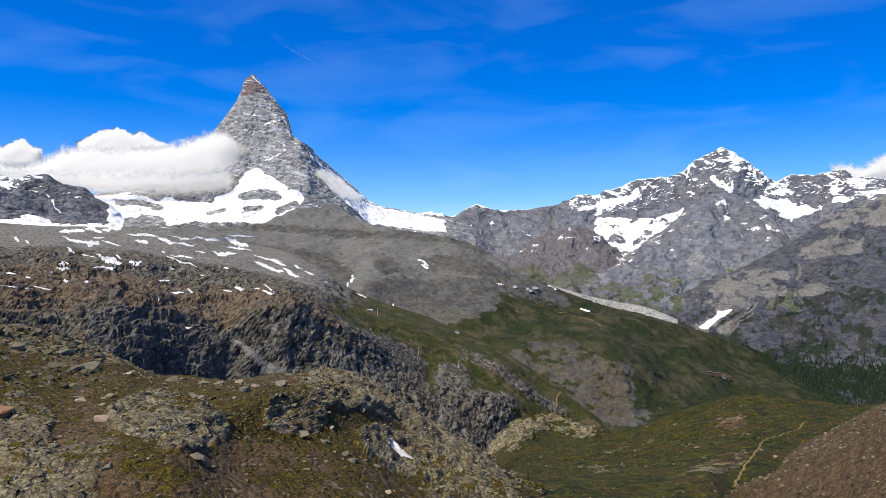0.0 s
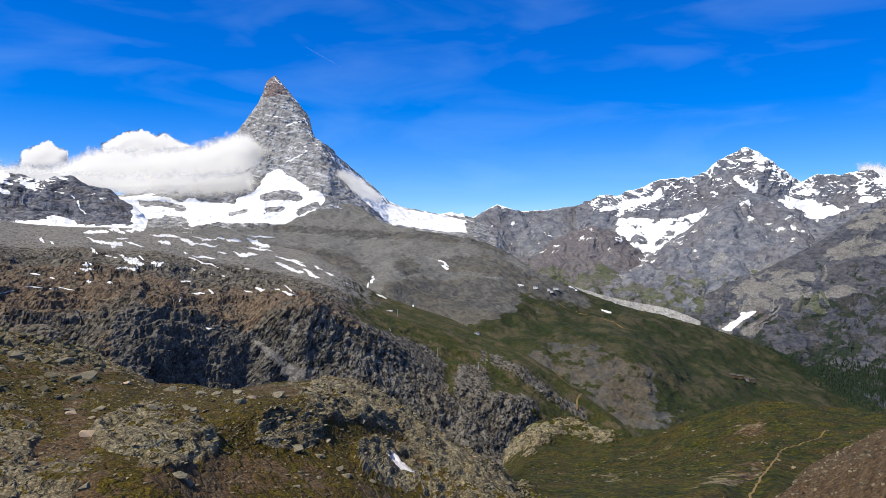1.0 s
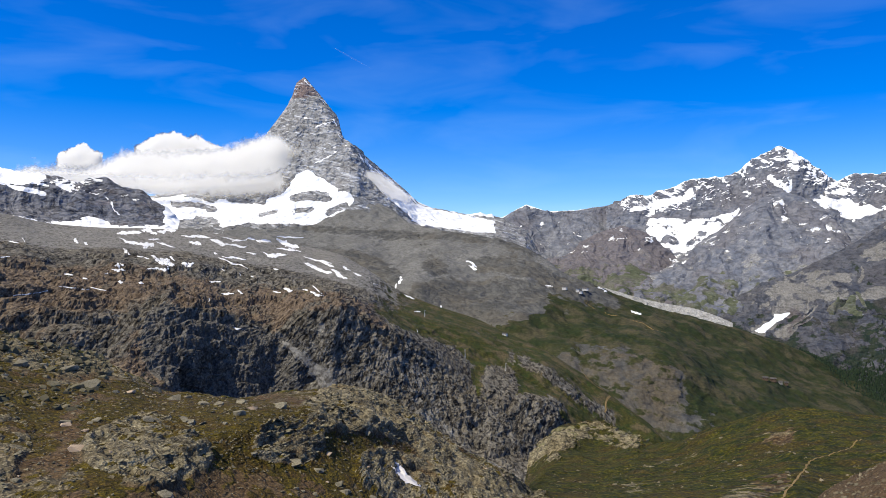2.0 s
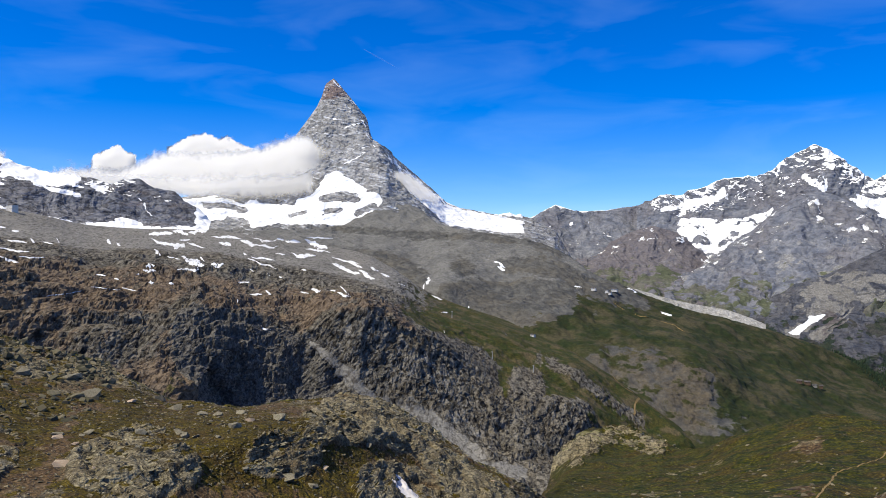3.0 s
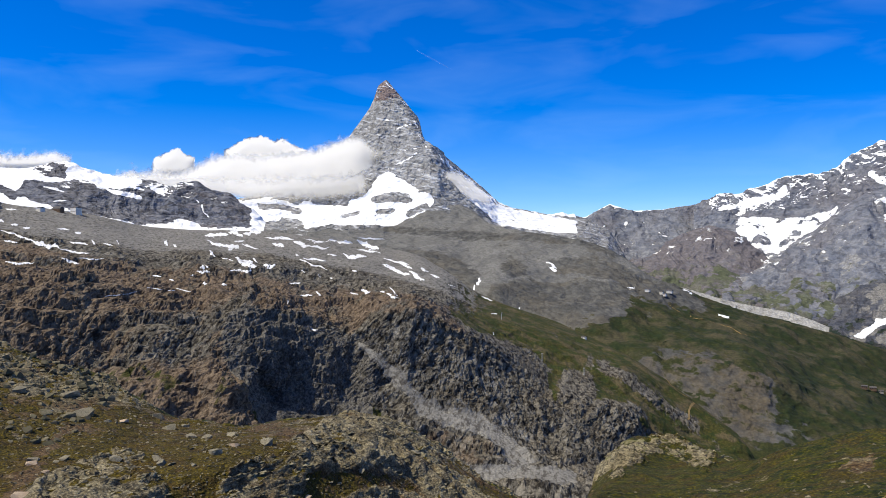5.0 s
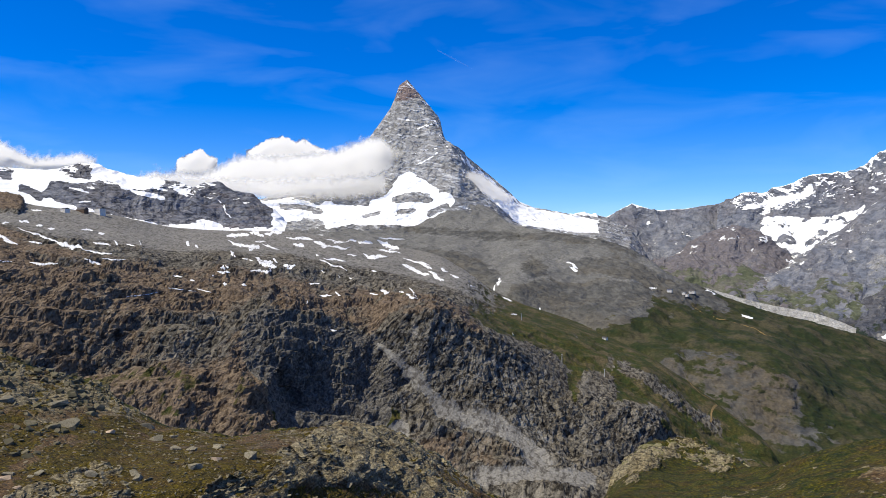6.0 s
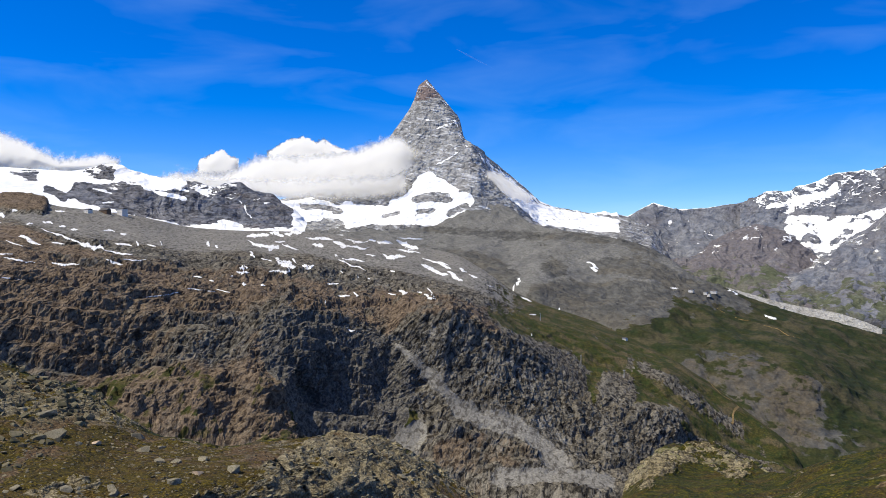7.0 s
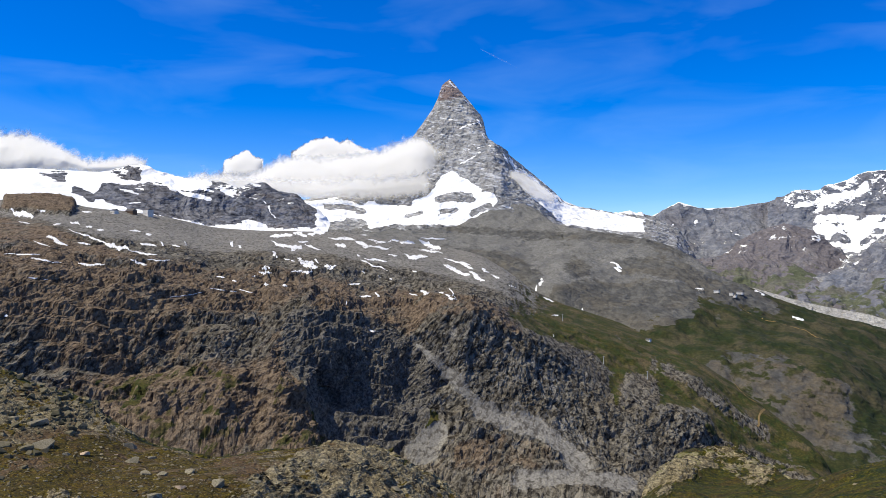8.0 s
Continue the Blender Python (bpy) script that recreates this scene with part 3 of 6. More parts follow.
MATTERHORN_PROFILES.append((-8.5, (2850, -200), (2950, 34), (3080, 148), (3220, 213), (3320, 264), (3950, 426), (3992, 298), (4300, 0)))
MATTERHORN_PROFILES.append((-7.7, (2850, -200), (2950, 34), (3080, 126), (3230, 186), (3320, 220), (4050, 390), (4086, 273), (4350, 0)))
MATTERHORN_PROFILES.append((-6.5, (2850, -200), (2950, 35), (3080, 92), (3250, 133), (3380, 171), (4100, 321), (4136, 225), (4400, 0)))
MATTERHORN_PROFILES.append((-5.6, (2850, -200), (3000, 35), (3100, 75), (3300, 111), (3500, 156), (4150, 262), (4180, 183), (4400, 0)))
MATTERHORN_PROFILES.append((-4.4, (2950, -200), (3050, 36), (3200, 73), (3400, 107), (3600, 148), (4200, 228), (4230, 160), (4450, 0)))
MATTERHORN_PROFILES.append((-1.9, (2950, -200), (3100, 37), (3300, 63), (3500, 95), (3800, 134), (4300, 196), (4324, 137), (4500, 0)))
MATTERHORN_PROFILES.append((0.7, (2950, -200), (3100, 25), (3300, 51), (3600, 82), (3900, 112), (4350, 170), (4374, 119), (4550, 0)))
MATTERHORN_PROFILES.append((2.4, (2950, -200), (3100, 2), (3300, 17), (3600, 34), (3900, 55), (4350, 106), (4374, 74), (4550, 0)))
MATTERHORN_PROFILES.append((4.9, (2950, -220), (3100, -180), (3300, -179), (3600, -182), (3900, -192), (4350, -204), (4374, -206), (4550, -210)))
LEFTRANGE_PROFILES = []
LEFTRANGE_PROFILES.append((-45.3, (2450, -150), (2600, 75), (2750, 122), (2900, 192), (3050, 249), (3300, 300), (3360, 210), (3800, 0)))
LEFTRANGE_PROFILES.append((-42.5, (2450, -150), (2600, 76), (2750, 119), (2900, 187), (3050, 256), (3300, 314), (3360, 220), (3800, 0)))
LEFTRANGE_PROFILES.append((-40.5, (2450, -150), (2600, 78), (2750, 118), (2900, 181), (3050, 246), (3280, 311), (3342, 218), (3800, 0)))
LEFTRANGE_PROFILES.append((-38.4, (2450, -150), (2600, 70), (2750, 110), (2880, 163), (3000, 230), (3260, 306), (3324, 214), (3800, 0)))
LEFTRANGE_PROFILES.append((-37.2, (2450, -150), (2600, 71), (2750, 106), (2880, 155), (3000, 232), (3240, 316), (3307, 221), (3800, 0)))
LEFTRANGE_PROFILES.append((-35.7, (2450, -150), (2600, 66), (2750, 103), (2870, 146), (2980, 223), (3230, 329), (3298, 230), (3800, 0)))
LEFTRANGE_PROFILES.append((-33.7, (2450, -150), (2600, 63), (2730, 94), (2850, 131), (2960, 214), (3200, 292), (3260, 205), (3700, 0)))
LEFTRANGE_PROFILES.append((-31.8, (2450, -150), (2600, 60), (2730, 89), (2840, 120), (2940, 204), (3150, 269), (3216, 188), (3700, 0)))
LEFTRANGE_PROFILES.append((-30.3, (2450, -150), (2600, 57), (2730, 82), (2830, 113), (2920, 194), (3100, 262), (3172, 184), (3700, 0)))
LEFTRANGE_PROFILES.append((-29.1, (2450, -150), (2600, 55), (2730, 77), (2820, 109), (2900, 184), (3080, 234), (3142, 164), (3600, 0)))
LEFTRANGE_PROFILES.append((-28.3, (2450, -150), (2600, 53), (2730, 73), (2810, 105), (2890, 184), (3060, 253), (3124, 177), (3600, 0)))
LEFTRANGE_PROFILES.append((-27.4, (2450, -150), (2600, 53), (2730, 73), (2810, 105), (2890, 178), (3060, 251), (3124, 176), (3600, 0)))
LEFTRANGE_PROFILES.append((-26.3, (2450, -150), (2600, 52), (2730, 71), (2800, 101), (2880, 164), (3040, 218), (3107, 153), (3600, 0)))
LEFTRANGE_PROFILES.append((-25.1, (2450, -150), (2600, 50), (2730, 72), (2800, 98), (2870, 149), (3020, 209), (3089, 146), (3600, 0)))
LEFTRANGE_PROFILES.append((-24.1, (2450, -150), (2600, 50), (2730, 68), (2800, 90), (2860, 122), (2980, 166), (3054, 116), (3600, 0)))
LEFTRANGE_PROFILES.append((-22.7, (2450, -150), (2600, 47), (2700, 58), (2780, 69), (2840, 83), (2920, 98), (3001, 68), (3600, 0)))
COL_PROFILES = []
COL_PROFILES.append((-3.5, (3800, -250), (4000, -26), (4250, 66), (4450, 134), (4550, 191), (4580, 133), (4800, 0)))
COL_PROFILES.append((-1.9, (3800, -250), (4000, -26), (4250, 66), (4450, 134), (4550, 201), (4580, 141), (4800, 0)))
COL_PROFILES.append((-0.8, (3800, -250), (4000, -56), (4250, 50), (4450, 134), (4550, 214), (4580, 150), (4800, 0)))
COL_PROFILES.append((0.7, (3800, -250), (4000, -71), (4250, 34), (4450, 118), (4550, 191), (4580, 134), (4800, 0)))
COL_PROFILES.append((1.7, (3800, -250), (4000, -85), (4250, 19), (4450, 134), (4550, 234), (4580, 164), (4800, 0)))
COL_PROFILES.append((2.5, (3800, -250), (4000, -100), (4250, 19), (4450, 141), (4550, 268), (4580, 187), (4800, 0)))
COL_PROFILES.append((4.0, (3800, -250), (4000, -115), (4250, 3), (4450, 118), (4550, 227), (4580, 159), (4800, 0)))
COL_PROFILES.append((6.1, (3800, -250), (4000, -129), (4250, 3), (4450, 117), (4550, 230), (4580, 161), (4800, 0)))
COL_PROFILES.append((8.4, (3800, -250), (4000, -128), (4250, 3), (4450, 133), (4550, 255), (4580, 179), (4800, 0)))
COL_PROFILES.append((9.0, (3800, -250), (4000, -128), (4250, 3), (4450, 116), (4550, 212), (4580, 148), (4800, 0)))
COL_PROFILES.append((10.3, (3800, -250), (4000, -128), (4250, 3), (4450, 100), (4550, 185), (4580, 129), (4800, 0)))
WHITE_PROFILES = []
WHITE_PROFILES.append((8.4, (3600, -250), (3800, -80), (4000, 3), (4200, 95), (4350, 177), (4450, 214), (4492, 150), (4800, 0)))
WHITE_PROFILES.append((9.4, (3600, -250), (3800, -80), (4000, 3), (4200, 110), (4350, 209), (4450, 268), (4492, 188), (4800, 0)))
WHITE_PROFILES.append((10.3, (3600, -250), (3800, -80), (4000, 3), (4180, 124), (4330, 223), (4450, 303), (4492, 212), (4800, 0)))
WHITE_PROFILES.append((11.5, (3600, -250), (3800, -80), (4000, 3), (4180, 109), (4330, 206), (4450, 305), (4492, 214), (4800, 0)))
WHITE_PROFILES.append((13.1, (3600, -250), (3800, -79), (4000, 17), (4180, 108), (4330, 220), (4450, 351), (4492, 246), (4800, 0)))
WHITE_PROFILES.append((14.3, (3600, -250), (3800, -79), (4000, 31), (4180, 122), (4330, 235), (4450, 387), (4492, 271), (4800, 0)))
WHITE_PROFILES.append((16.3, (3600, -250), (3800, -78), (4000, 45), (4180, 151), (4330, 263), (4470, 389), (4509, 272), (4800, 0)))
WHITE_PROFILES.append((17.4, (3600, -250), (3800, -77), (4000, 59), (4180, 164), (4330, 277), (4480, 431), (4520, 302), (4820, 0)))
WHITE_PROFILES.append((18.6, (3600, -250), (3800, -77), (4000, 59), (4180, 178), (4330, 320), (4490, 501), (4529, 351), (4820, 0)))
WHITE_PROFILES.append((19.9, (3600, -250), (3800, -76), (4000, 58), (4180, 191), (4300, 345), (4500, 552), (4538, 386), (4820, 0)))
WHITE_PROFILES.append((20.8, (3600, -250), (3800, -76), (4000, 58), (4180, 190), (4300, 343), (4500, 514), (4538, 360), (4820, 0)))
WHITE_PROFILES.append((21.7, (3600, -250), (3800, -75), (4000, 57), (4180, 174), (4320, 313), (4490, 445), (4529, 312), (4820, 0)))
WHITE_PROFILES.append((22.6, (3600, -250), (3800, -75), (4000, 44), (4180, 159), (4350, 284), (4480, 363), (4520, 254), (4820, 0)))
WHITE_PROFILES.append((23.5, (3600, -250), (3800, -74), (4000, 43), (4180, 158), (4350, 267), (4480, 354), (4520, 248), (4820, 0)))
WHITE_PROFILES.append((25.1, (3600, -250), (3800, -73), (4000, 29), (4180, 142), (4350, 264), (4480, 394), (4520, 276), (4820, 0)))
WHITE_PROFILES.append((26.0, (3600, -250), (3800, -73), (4000, 29), (4180, 141), (4350, 262), (4480, 380), (4520, 266), (4820, 0)))
WHITE_PROFILES.append((27.0, (3600, -250), (3800, -72), (4000, 29), (4180, 140), (4350, 274), (4480, 400), (4520, 280), (4820, 0)))
WHITE_PROFILES.append((28.1, (3600, -250), (3800, -72), (4000, 29), (4180, 138), (4350, 257), (4480, 358), (4520, 250), (4820, 0)))
WHITE_PROFILES.append((30.0, (3600, -250), (3800, -70), (4000, 28), (4180, 136), (4350, 239), (4480, 340), (4520, 238), (4820, 0)))
WHITE_PROFILES.append((32.2, (3600, -250), (3800, -69), (4000, 27), (4180, 133), (4350, 233), (4480, 310), (4520, 217), (4820, 0)))
SPUR_L_PROFILES = []
SPUR_L_PROFILES.append((2.8, (2900, -260), (2950, -193), (3200, -151), (3450, -99), (3600, -70), (3636, -85), (3900, -120)))
SPUR_L_PROFILES.append((4.9, (2900, -260), (2950, -193), (3200, -150), (3450, -99), (3650, -62), (3686, -73), (3950, -100)))
SPUR_L_PROFILES.append((6.6, (2900, -260), (2950, -203), (3180, -161), (3450, -73), (3720, 24), (3753, -7), (4000, -80)))
SPUR_L_PROFILES.append((8.0, (2900, -260), (2950, -213), (3180, -160), (3450, -60), (3780, 85), (3812, 42), (4050, -60)))
SPUR_L_PROFILES.append((9.4, (2900, -260), (2950, -212), (3180, -159), (3450, -60), (3800, 119), (3830, 65), (4050, -60)))
SPUR_L_PROFILES.append((11.1, (2900, -260), (2950, -222), (3180, -170), (3450, -72), (3780, 85), (3812, 41), (4050, -60)))
SPUR_L_PROFILES.append((12.7, (2900, -260), (2950, -220), (3180, -180), (3450, -109), (3680, -11), (3718, -37), (4000, -100)))
SPUR_L_PROFILES.append((14.3, (2900, -260), (2950, -229), (3150, -211), (3350, -177), (3500, -147), (3548, -151), (3900, -160)))
SPUR_R_PROFILES = []
SPUR_R_PROFILES.append((10.3, (2900, -280), (2950, -222), (3050, -197), (3200, -172), (3350, -143), (3416, -160), (3900, -200)))
SPUR_R_PROFILES.append((13.1, (2900, -280), (2950, -231), (3050, -195), (3250, -138), (3450, -72), (3510, -95), (3950, -150)))
SPUR_R_PROFILES.append((15.1, (2900, -280), (2950, -239), (3050, -193), (3250, -113), (3550, 28), (3604, -11), (4000, -100)))
SPUR_R_PROFILES.append((16.6, (2900, -280), (2950, -248), (3050, -202), (3250, -112), (3650, 118), (3692, 59), (4000, -80)))
SPUR_R_PROFILES.append((17.6, (2900, -280), (2950, -246), (3050, -201), (3250, -112), (3680, 178), (3718, 107), (4000, -60)))
SPUR_R_PROFILES.append((19.1, (2900, -280), (2950, -244), (3050, -199), (3250, -88), (3720, 246), (3753, 157), (4000, -50)))
SPUR_R_PROFILES.append((20.4, (2900, -280), (2950, -242), (3050, -187), (3250, -76), (3740, 258), (3771, 166), (4000, -50)))
SPUR_R_PROFILES.append((21.9, (2900, -280), (2950, -240), (3050, -175), (3250, -75), (3720, 219), (3753, 135), (4000, -60)))
SPUR_R_PROFILES.append((23.0, (2900, -280), (2950, -238), (3050, -163), (3250, -75), (3680, 147), (3718, 79), (4000, -80)))
SPUR_R_PROFILES.append((24.0, (2900, -280), (2950, -236), (3050, -152), (3250, -85), (3600, 39), (3648, -3), (4000, -100)))
SPUR_R_PROFILES.append((25.8, (2900, -280), (2950, -233), (3050, -160), (3200, -125), (3400, -88), (3472, -107), (4000, -150)))
FLANK_PROFILES = []
FLANK_PROFILES.append((15.1, (2250, -430), (2300, -293), (2400, -271), (2480, -245), (2560, -226), (2620, -218), (2677, -252), (3100, -330)))
FLANK_PROFILES.append((16.6, (2250, -430), (2300, -307), (2400, -269), (2480, -234), (2560, -206), (2650, -185), (2704, -229), (3100, -330)))
FLANK_PROFILES.append((18.6, (2250, -440), (2300, -319), (2400, -275), (2490, -224), (2580, -169), (2700, -119), (2760, -179), (3200, -320)))
FLANK_PROFILES.append((20.8, (2250, -450), (2300, -331), (2400, -287), (2500, -213), (2600, -141), (2750, -72), (2804, -140), (3200, -300)))
FLANK_PROFILES.append((22.6, (2250, -460), (2300, -358), (2400, -300), (2510, -212), (2620, -114), (2800, -30), (2854, -105), (3250, -280)))
FLANK_PROFILES.append((24.4, (2250, -470), (2300, -384), (2400, -320), (2520, -210), (2640, -104), (2850, 21), (2904, -60), (3300, -250)))
FLANK_PROFILES.append((26.1, (2250, -480), (2300, -394), (2400, -324), (2530, -199), (2660, -77), (2900, 90), (2960, -3), (3400, -220)))
FLANK_PROFILES.append((27.5, (2250, -480), (2300, -404), (2400, -328), (2540, -189), (2680, -60), (2950, 133), (3004, 33), (3400, -200)))
FLANK_PROFILES.append((28.8, (2250, -490), (2300, -407), (2400, -324), (2540, -179), (2700, -42), (3000, 157), (3054, 50), (3450, -200)))
FLANK_PROFILES.append((30.0, (2250, -490), (2300, -402), (2400, -312), (2540, -168), (2700, -24), (3050, 187), (3104, 71), (3500, -200)))
FLANK_PROFILES.append((32.8, (2250, -490), (2300, -390), (2400, -296), (2540, -156), (2700, -7), (3100, 232), (3148, 102), (3500, -200)))
MORAINE_PROFILES = []
MORAINE_PROFILES.append((6.6, (2650, -180), (2700, -140), (2740, -128), (2780, -120), (2794, -138), (2900, -180)))
MORAINE_PROFILES.append((7.8, (2650, -190), (2700, -156), (2740, -138), (2780, -128), (2794, -146), (2900, -190)))
MORAINE_PROFILES.append((9.0, (2650, -200), (2700, -175), (2740, -157), (2780, -144), (2794, -160), (2900, -200)))
MORAINE_PROFILES.append((11.1, (2650, -220), (2700, -203), (2740, -186), (2780, -171), (2794, -186), (2900, -220)))
MORAINE_PROFILES.append((12.7, (2650, -240), (2700, -223), (2740, -205), (2780, -186), (2794, -202), (2900, -240)))
MORAINE_PROFILES.append((14.3, (2650, -250), (2700, -233), (2740, -217), (2780, -198), (2794, -214), (2900, -250)))
MORAINE_PROFILES.append((15.7, (2650, -260), (2700, -243), (2740, -231), (2780, -219), (2794, -231), (2900, -260)))
MORAINE_PROFILES.append((17.0, (2650, -270), (2700, -255), (2740, -249), (2780, -245), (2794, -252), (2900, -270)))


def blob(A, V, a, v, wa, wv, tilt=0.0):
    """1 in an ellipse round (a, v), falling to 0 outside."""
    da, dv = A - a, V - v
    dv = dv - tilt * da
    return np.clip(1.35 - np.sqrt((da / wa) ** 2 + (dv / wv) ** 2) * 0.85, 0, 1)


def bearing(land):
    """Where the sheet lies as seen from the start of the path, in thousandths: to the right and up."""
    p, k = land.p(), float(np.median(land.y)) / 1000
    u, w = 1000 * land.x / land.y, 1000 * land.z / land.y
    wave = fbm(p, 26 * k, 4, 0.6, seed=71), fbm(p, 26 * k, 4, 0.6, seed=83)
    return u + 9 * wave[0], w + 6 * wave[1]


def between(u, w, top, low, soft=6.0):
    """Soft mask of what lies under the line top and over the line low."""
    t = np.interp(u, [q[0] for q in top], [q[1] for q in top])
    b = np.interp(u, [q[0] for q in low], [q[1] for q in low])
    inside = smooth(-soft, soft, t - w) * smooth(-soft, soft, w - b)
    return inside * smooth(top[0][0] - soft, top[0][0] + soft, u) * smooth(top[-1][0] + soft, top[-1][0] - soft, u)


def band(u, w, line, wide, end=None):
    """Soft mask along a line; wide: half its width at the start, end: at the end."""
    best = np.zeros_like(u)
    end = wide if end is None else end
    for i in range(len(line) - 1):
        (ax, ay), (bx, by) = line[i], line[i + 1]
        t = np.clip(((u - ax) * (bx - ax) + (w - ay) * (by - ay)) / ((bx - ax) ** 2 + (by - ay) ** 2), 0, 1)
        d = np.hypot(u - ax - t * (bx - ax), w - ay - t * (by - ay))
        k = wide + (end - wide) * (i + t) / (len(line) - 1)
        best = np.maximum(best, np.clip(1.5 - d / k, 0, 1))
    return best


def gullies(land, reach, size, octaves=5, seed=0.0):
    """Ribs and gullies that run down the slope; reach: metres for one radian of azimuth."""
    p = land.p()
    bend = fbm(p, size * 1.6, 3, 0.5, seed=seed + 40) * size * 0.75
    return fbm((np.radians(land.A) * reach + bend + 0.25 * land.z, land.z * 0.5 - bend * 0.5, land.r * 0.12), size, octaves, 0.55, True, seed)


# near hillside with its outcrops, the hollow, the grassy hill and the rock knoll behind it
near = Land(NEAR_PROFILES, 710, (16, 40, 90, 120, 110, 30, 30, 40, 8, 10))
r0, A, V = near.r.copy(), near.A, near.V
p = near.p()
far_fade = smooth(150, 320, r0)
lumps = fbm(p, 14, 4, 0.5) * (0.55 + 1.2 * far_fade) + fbm(p, 60, 4, 0.55) * 4.0 * far_fade + fbm(p, 3.2, 3, 0.5, True) * (0.16 + 0.2 * far_fade)
u, w = bearing(near)
ledges = [between(u, w, top, low, 9) for top, low in (
    ([(-441, -216), (-408, -194), (-356, -191), (-312, -202), (-279, -224)], [(-441, -228), (-408, -246), (-356, -261), (-312, -261), (-279, -246)]),
    ([(-235, -205), (-209, -189), (-172, -191), (-154, -209)], [(-235, -235), (-209, -246), (-172, -246), (-154, -235)]),
    ([(-187, -176), (-165, -160), (-121, -158), (-69, -183), (-18, -228)], [(-187, -202), (-150, -213), (-106, -209), (-62, -228), (-18, -264)]),
    ([(-113, -239), (-91, -228), (-47, -242), (-3, -264), (49, -290)], [(-113, -264), (-77, -286), (-47, -297), (-3, -338), (49, -375)]),
    ([(-592, -183), (-548, -183), (-507, -202)], [(-592, -286), (-533, -290), (-507, -264)]),
    ([(-511, -301), (-474, -295), (-441, -305)], [(-511, -316), (-474, -322), (-441, -314)]),
    ([(-32, -217), (4, -242), (49, -264), (85, -285), (133, -314)], [(-32, -279), (4, -301), (49, -325), (85, -342), (133, -356)]))]
knoll_rock = 1.2 * (r0 > 380) * np.maximum(between(u, w, [(50, -264), (71, -242), (93, -231), (115, -222), (141, -211), (166, -219), (202, -236)], [(50, -279), (71, -264), (93, -264), (115, -248), (141, -241), (166, -251), (202, -257)], 8),
                                         between(u, w, [(85, -257), (100, -256), (119, -264)], [(85, -275), (100, -281), (119, -278)], 6))
knoll_rock = knoll_rock * np.clip(0.75 + 0.9 * fbm(p, 22, 4, 0.6, seed=91), 0, 1)
outcrop = np.maximum.reduce([q * k * (r0 < 200) for q, k in zip(ledges, (1, 1, 1, 1, 0.6, 0.8, 1))] + [
    0.75 * blob(A, r0, -29, 150, 8, 16), 0.75 * blob(A, r0, -38, 160, 8, 26), 0.75 * blob(A, r0, -27, 72, 6, 10), 0.7 * blob(A, r0, 2.0, 130, 2.6, 26),
    knoll_rock, 0.35 * blob(A, r0, 21, 330, 3, 50), 0.55 * blob(A, r0, -12, 142, 16, 8)])
outcrop = smooth(0.22, 0.92, outcrop + 0.45 * fbm(p, 9, 4, 0.55, seed=5))
hollows = fbm((p[0], p[1] * 0.6, p[2]), 26, 4, 0.55, seed=47) * 1.7 + fbm(p, 7, 3, 0.5, seed=48) * 0.35
near.z += lumps * 0.8 + hollows * far_fade * (1 - outcrop)
rough = outcrop * ((fbm(p, 7, 5, 0.56, True, 3.0) * 0.7 + blocky(fbm((p[0], p[1], p[2] * 1.6), 11, 3, 0.5, seed=77), 4) * 0.8) * (1 + 0.8 * far_fade))
near.push(rough + (1 - outcrop) * fbm(p, 1.2, 2, 0.5, seed=61) * 0.06 * (1 + 4 * far_fade))
for bed, part_ in ((1.5, 0.42), (0.5, 0.6)):
    bed = bed * (1 + 2.5 * far_fade)
    q = near.p()
    beds = (q[2] + 0.14 * q[0] - 0.05 * q[1] + fbm(q, 8, 4, 0.55, seed=9) * 1.1) / bed
    saw = beds - np.floor(beds)
    near.z += outcrop * part_ * (smooth(0.0, 0.32, saw) - saw) * bed
q = near.p()
cleft = smooth(0.52, 0.86, fbm((q[0] + 0.6 * q[2], q[1] * 0.8, q[2] * 0.8), 6.5, 3, 0.5, True, 8.0))
near.push(outcrop * (fbm(q, 1.6, 3, 0.55, True, 8.0) * 0.16 - cleft * 0.7 * (1 + 0.8 * far_fade)))
outcrop_mask, near_range = outcrop, r0
patchy = fbm(near.p(), 7, 5, 0.6, seed=21)
wide = fbm(near.p(), 30, 4, 0.5, seed=33)
worn = np.maximum.reduce([between(u, w, top, low, 9) for top, low in (
    ([(203, -264), (225, -253), (255, -242), (281, -236)], [(203, -275), (225, -275), (255, -266), (281, -253)]), ([(317, -229), (351, -222), (387, -217), (406, -222)], [(317, -241), (351, -238), (387, -233), (406, -229)]),
    ([(299, -294), (328, -275), (365, -264), (402, -261)], [(299, -309), (328, -303), (365, -295), (402, -279)]), ([(174, -286), (203, -275), (240, -272)], [(174, -301), (203, -301), (240, -290)]))])
grassy = smooth(4, 8, A) * np.maximum(smooth(120, 200, r0), smooth(70, 105, r0) * smooth(21, 18, A))
turf = np.clip(0.62 + 0.55 * patchy + 0.45 * wide + 0.5 * grassy - 0.5 * grassy * smooth(0.1, 0.5, fbm(near.p(), 22, 4, 0.6, seed=66)) - outcrop * (0.78 - 0.65 * (1 - far_fade) * smooth(0.80, 0.95, near.normal()[..., 2])), 0, 1)
soil = np.maximum(between(u, w, [(-445, -273), (-356, -264), (-261, -258), (-143, -264)], [(-445, -338), (-143, -338)], 16), band(u, w, [(-471, -183), (-459, -239)], 11)) * (r0 < 200)
turf = np.clip(turf - soil * (0.3 - 0.5 * patchy), 0, 1)
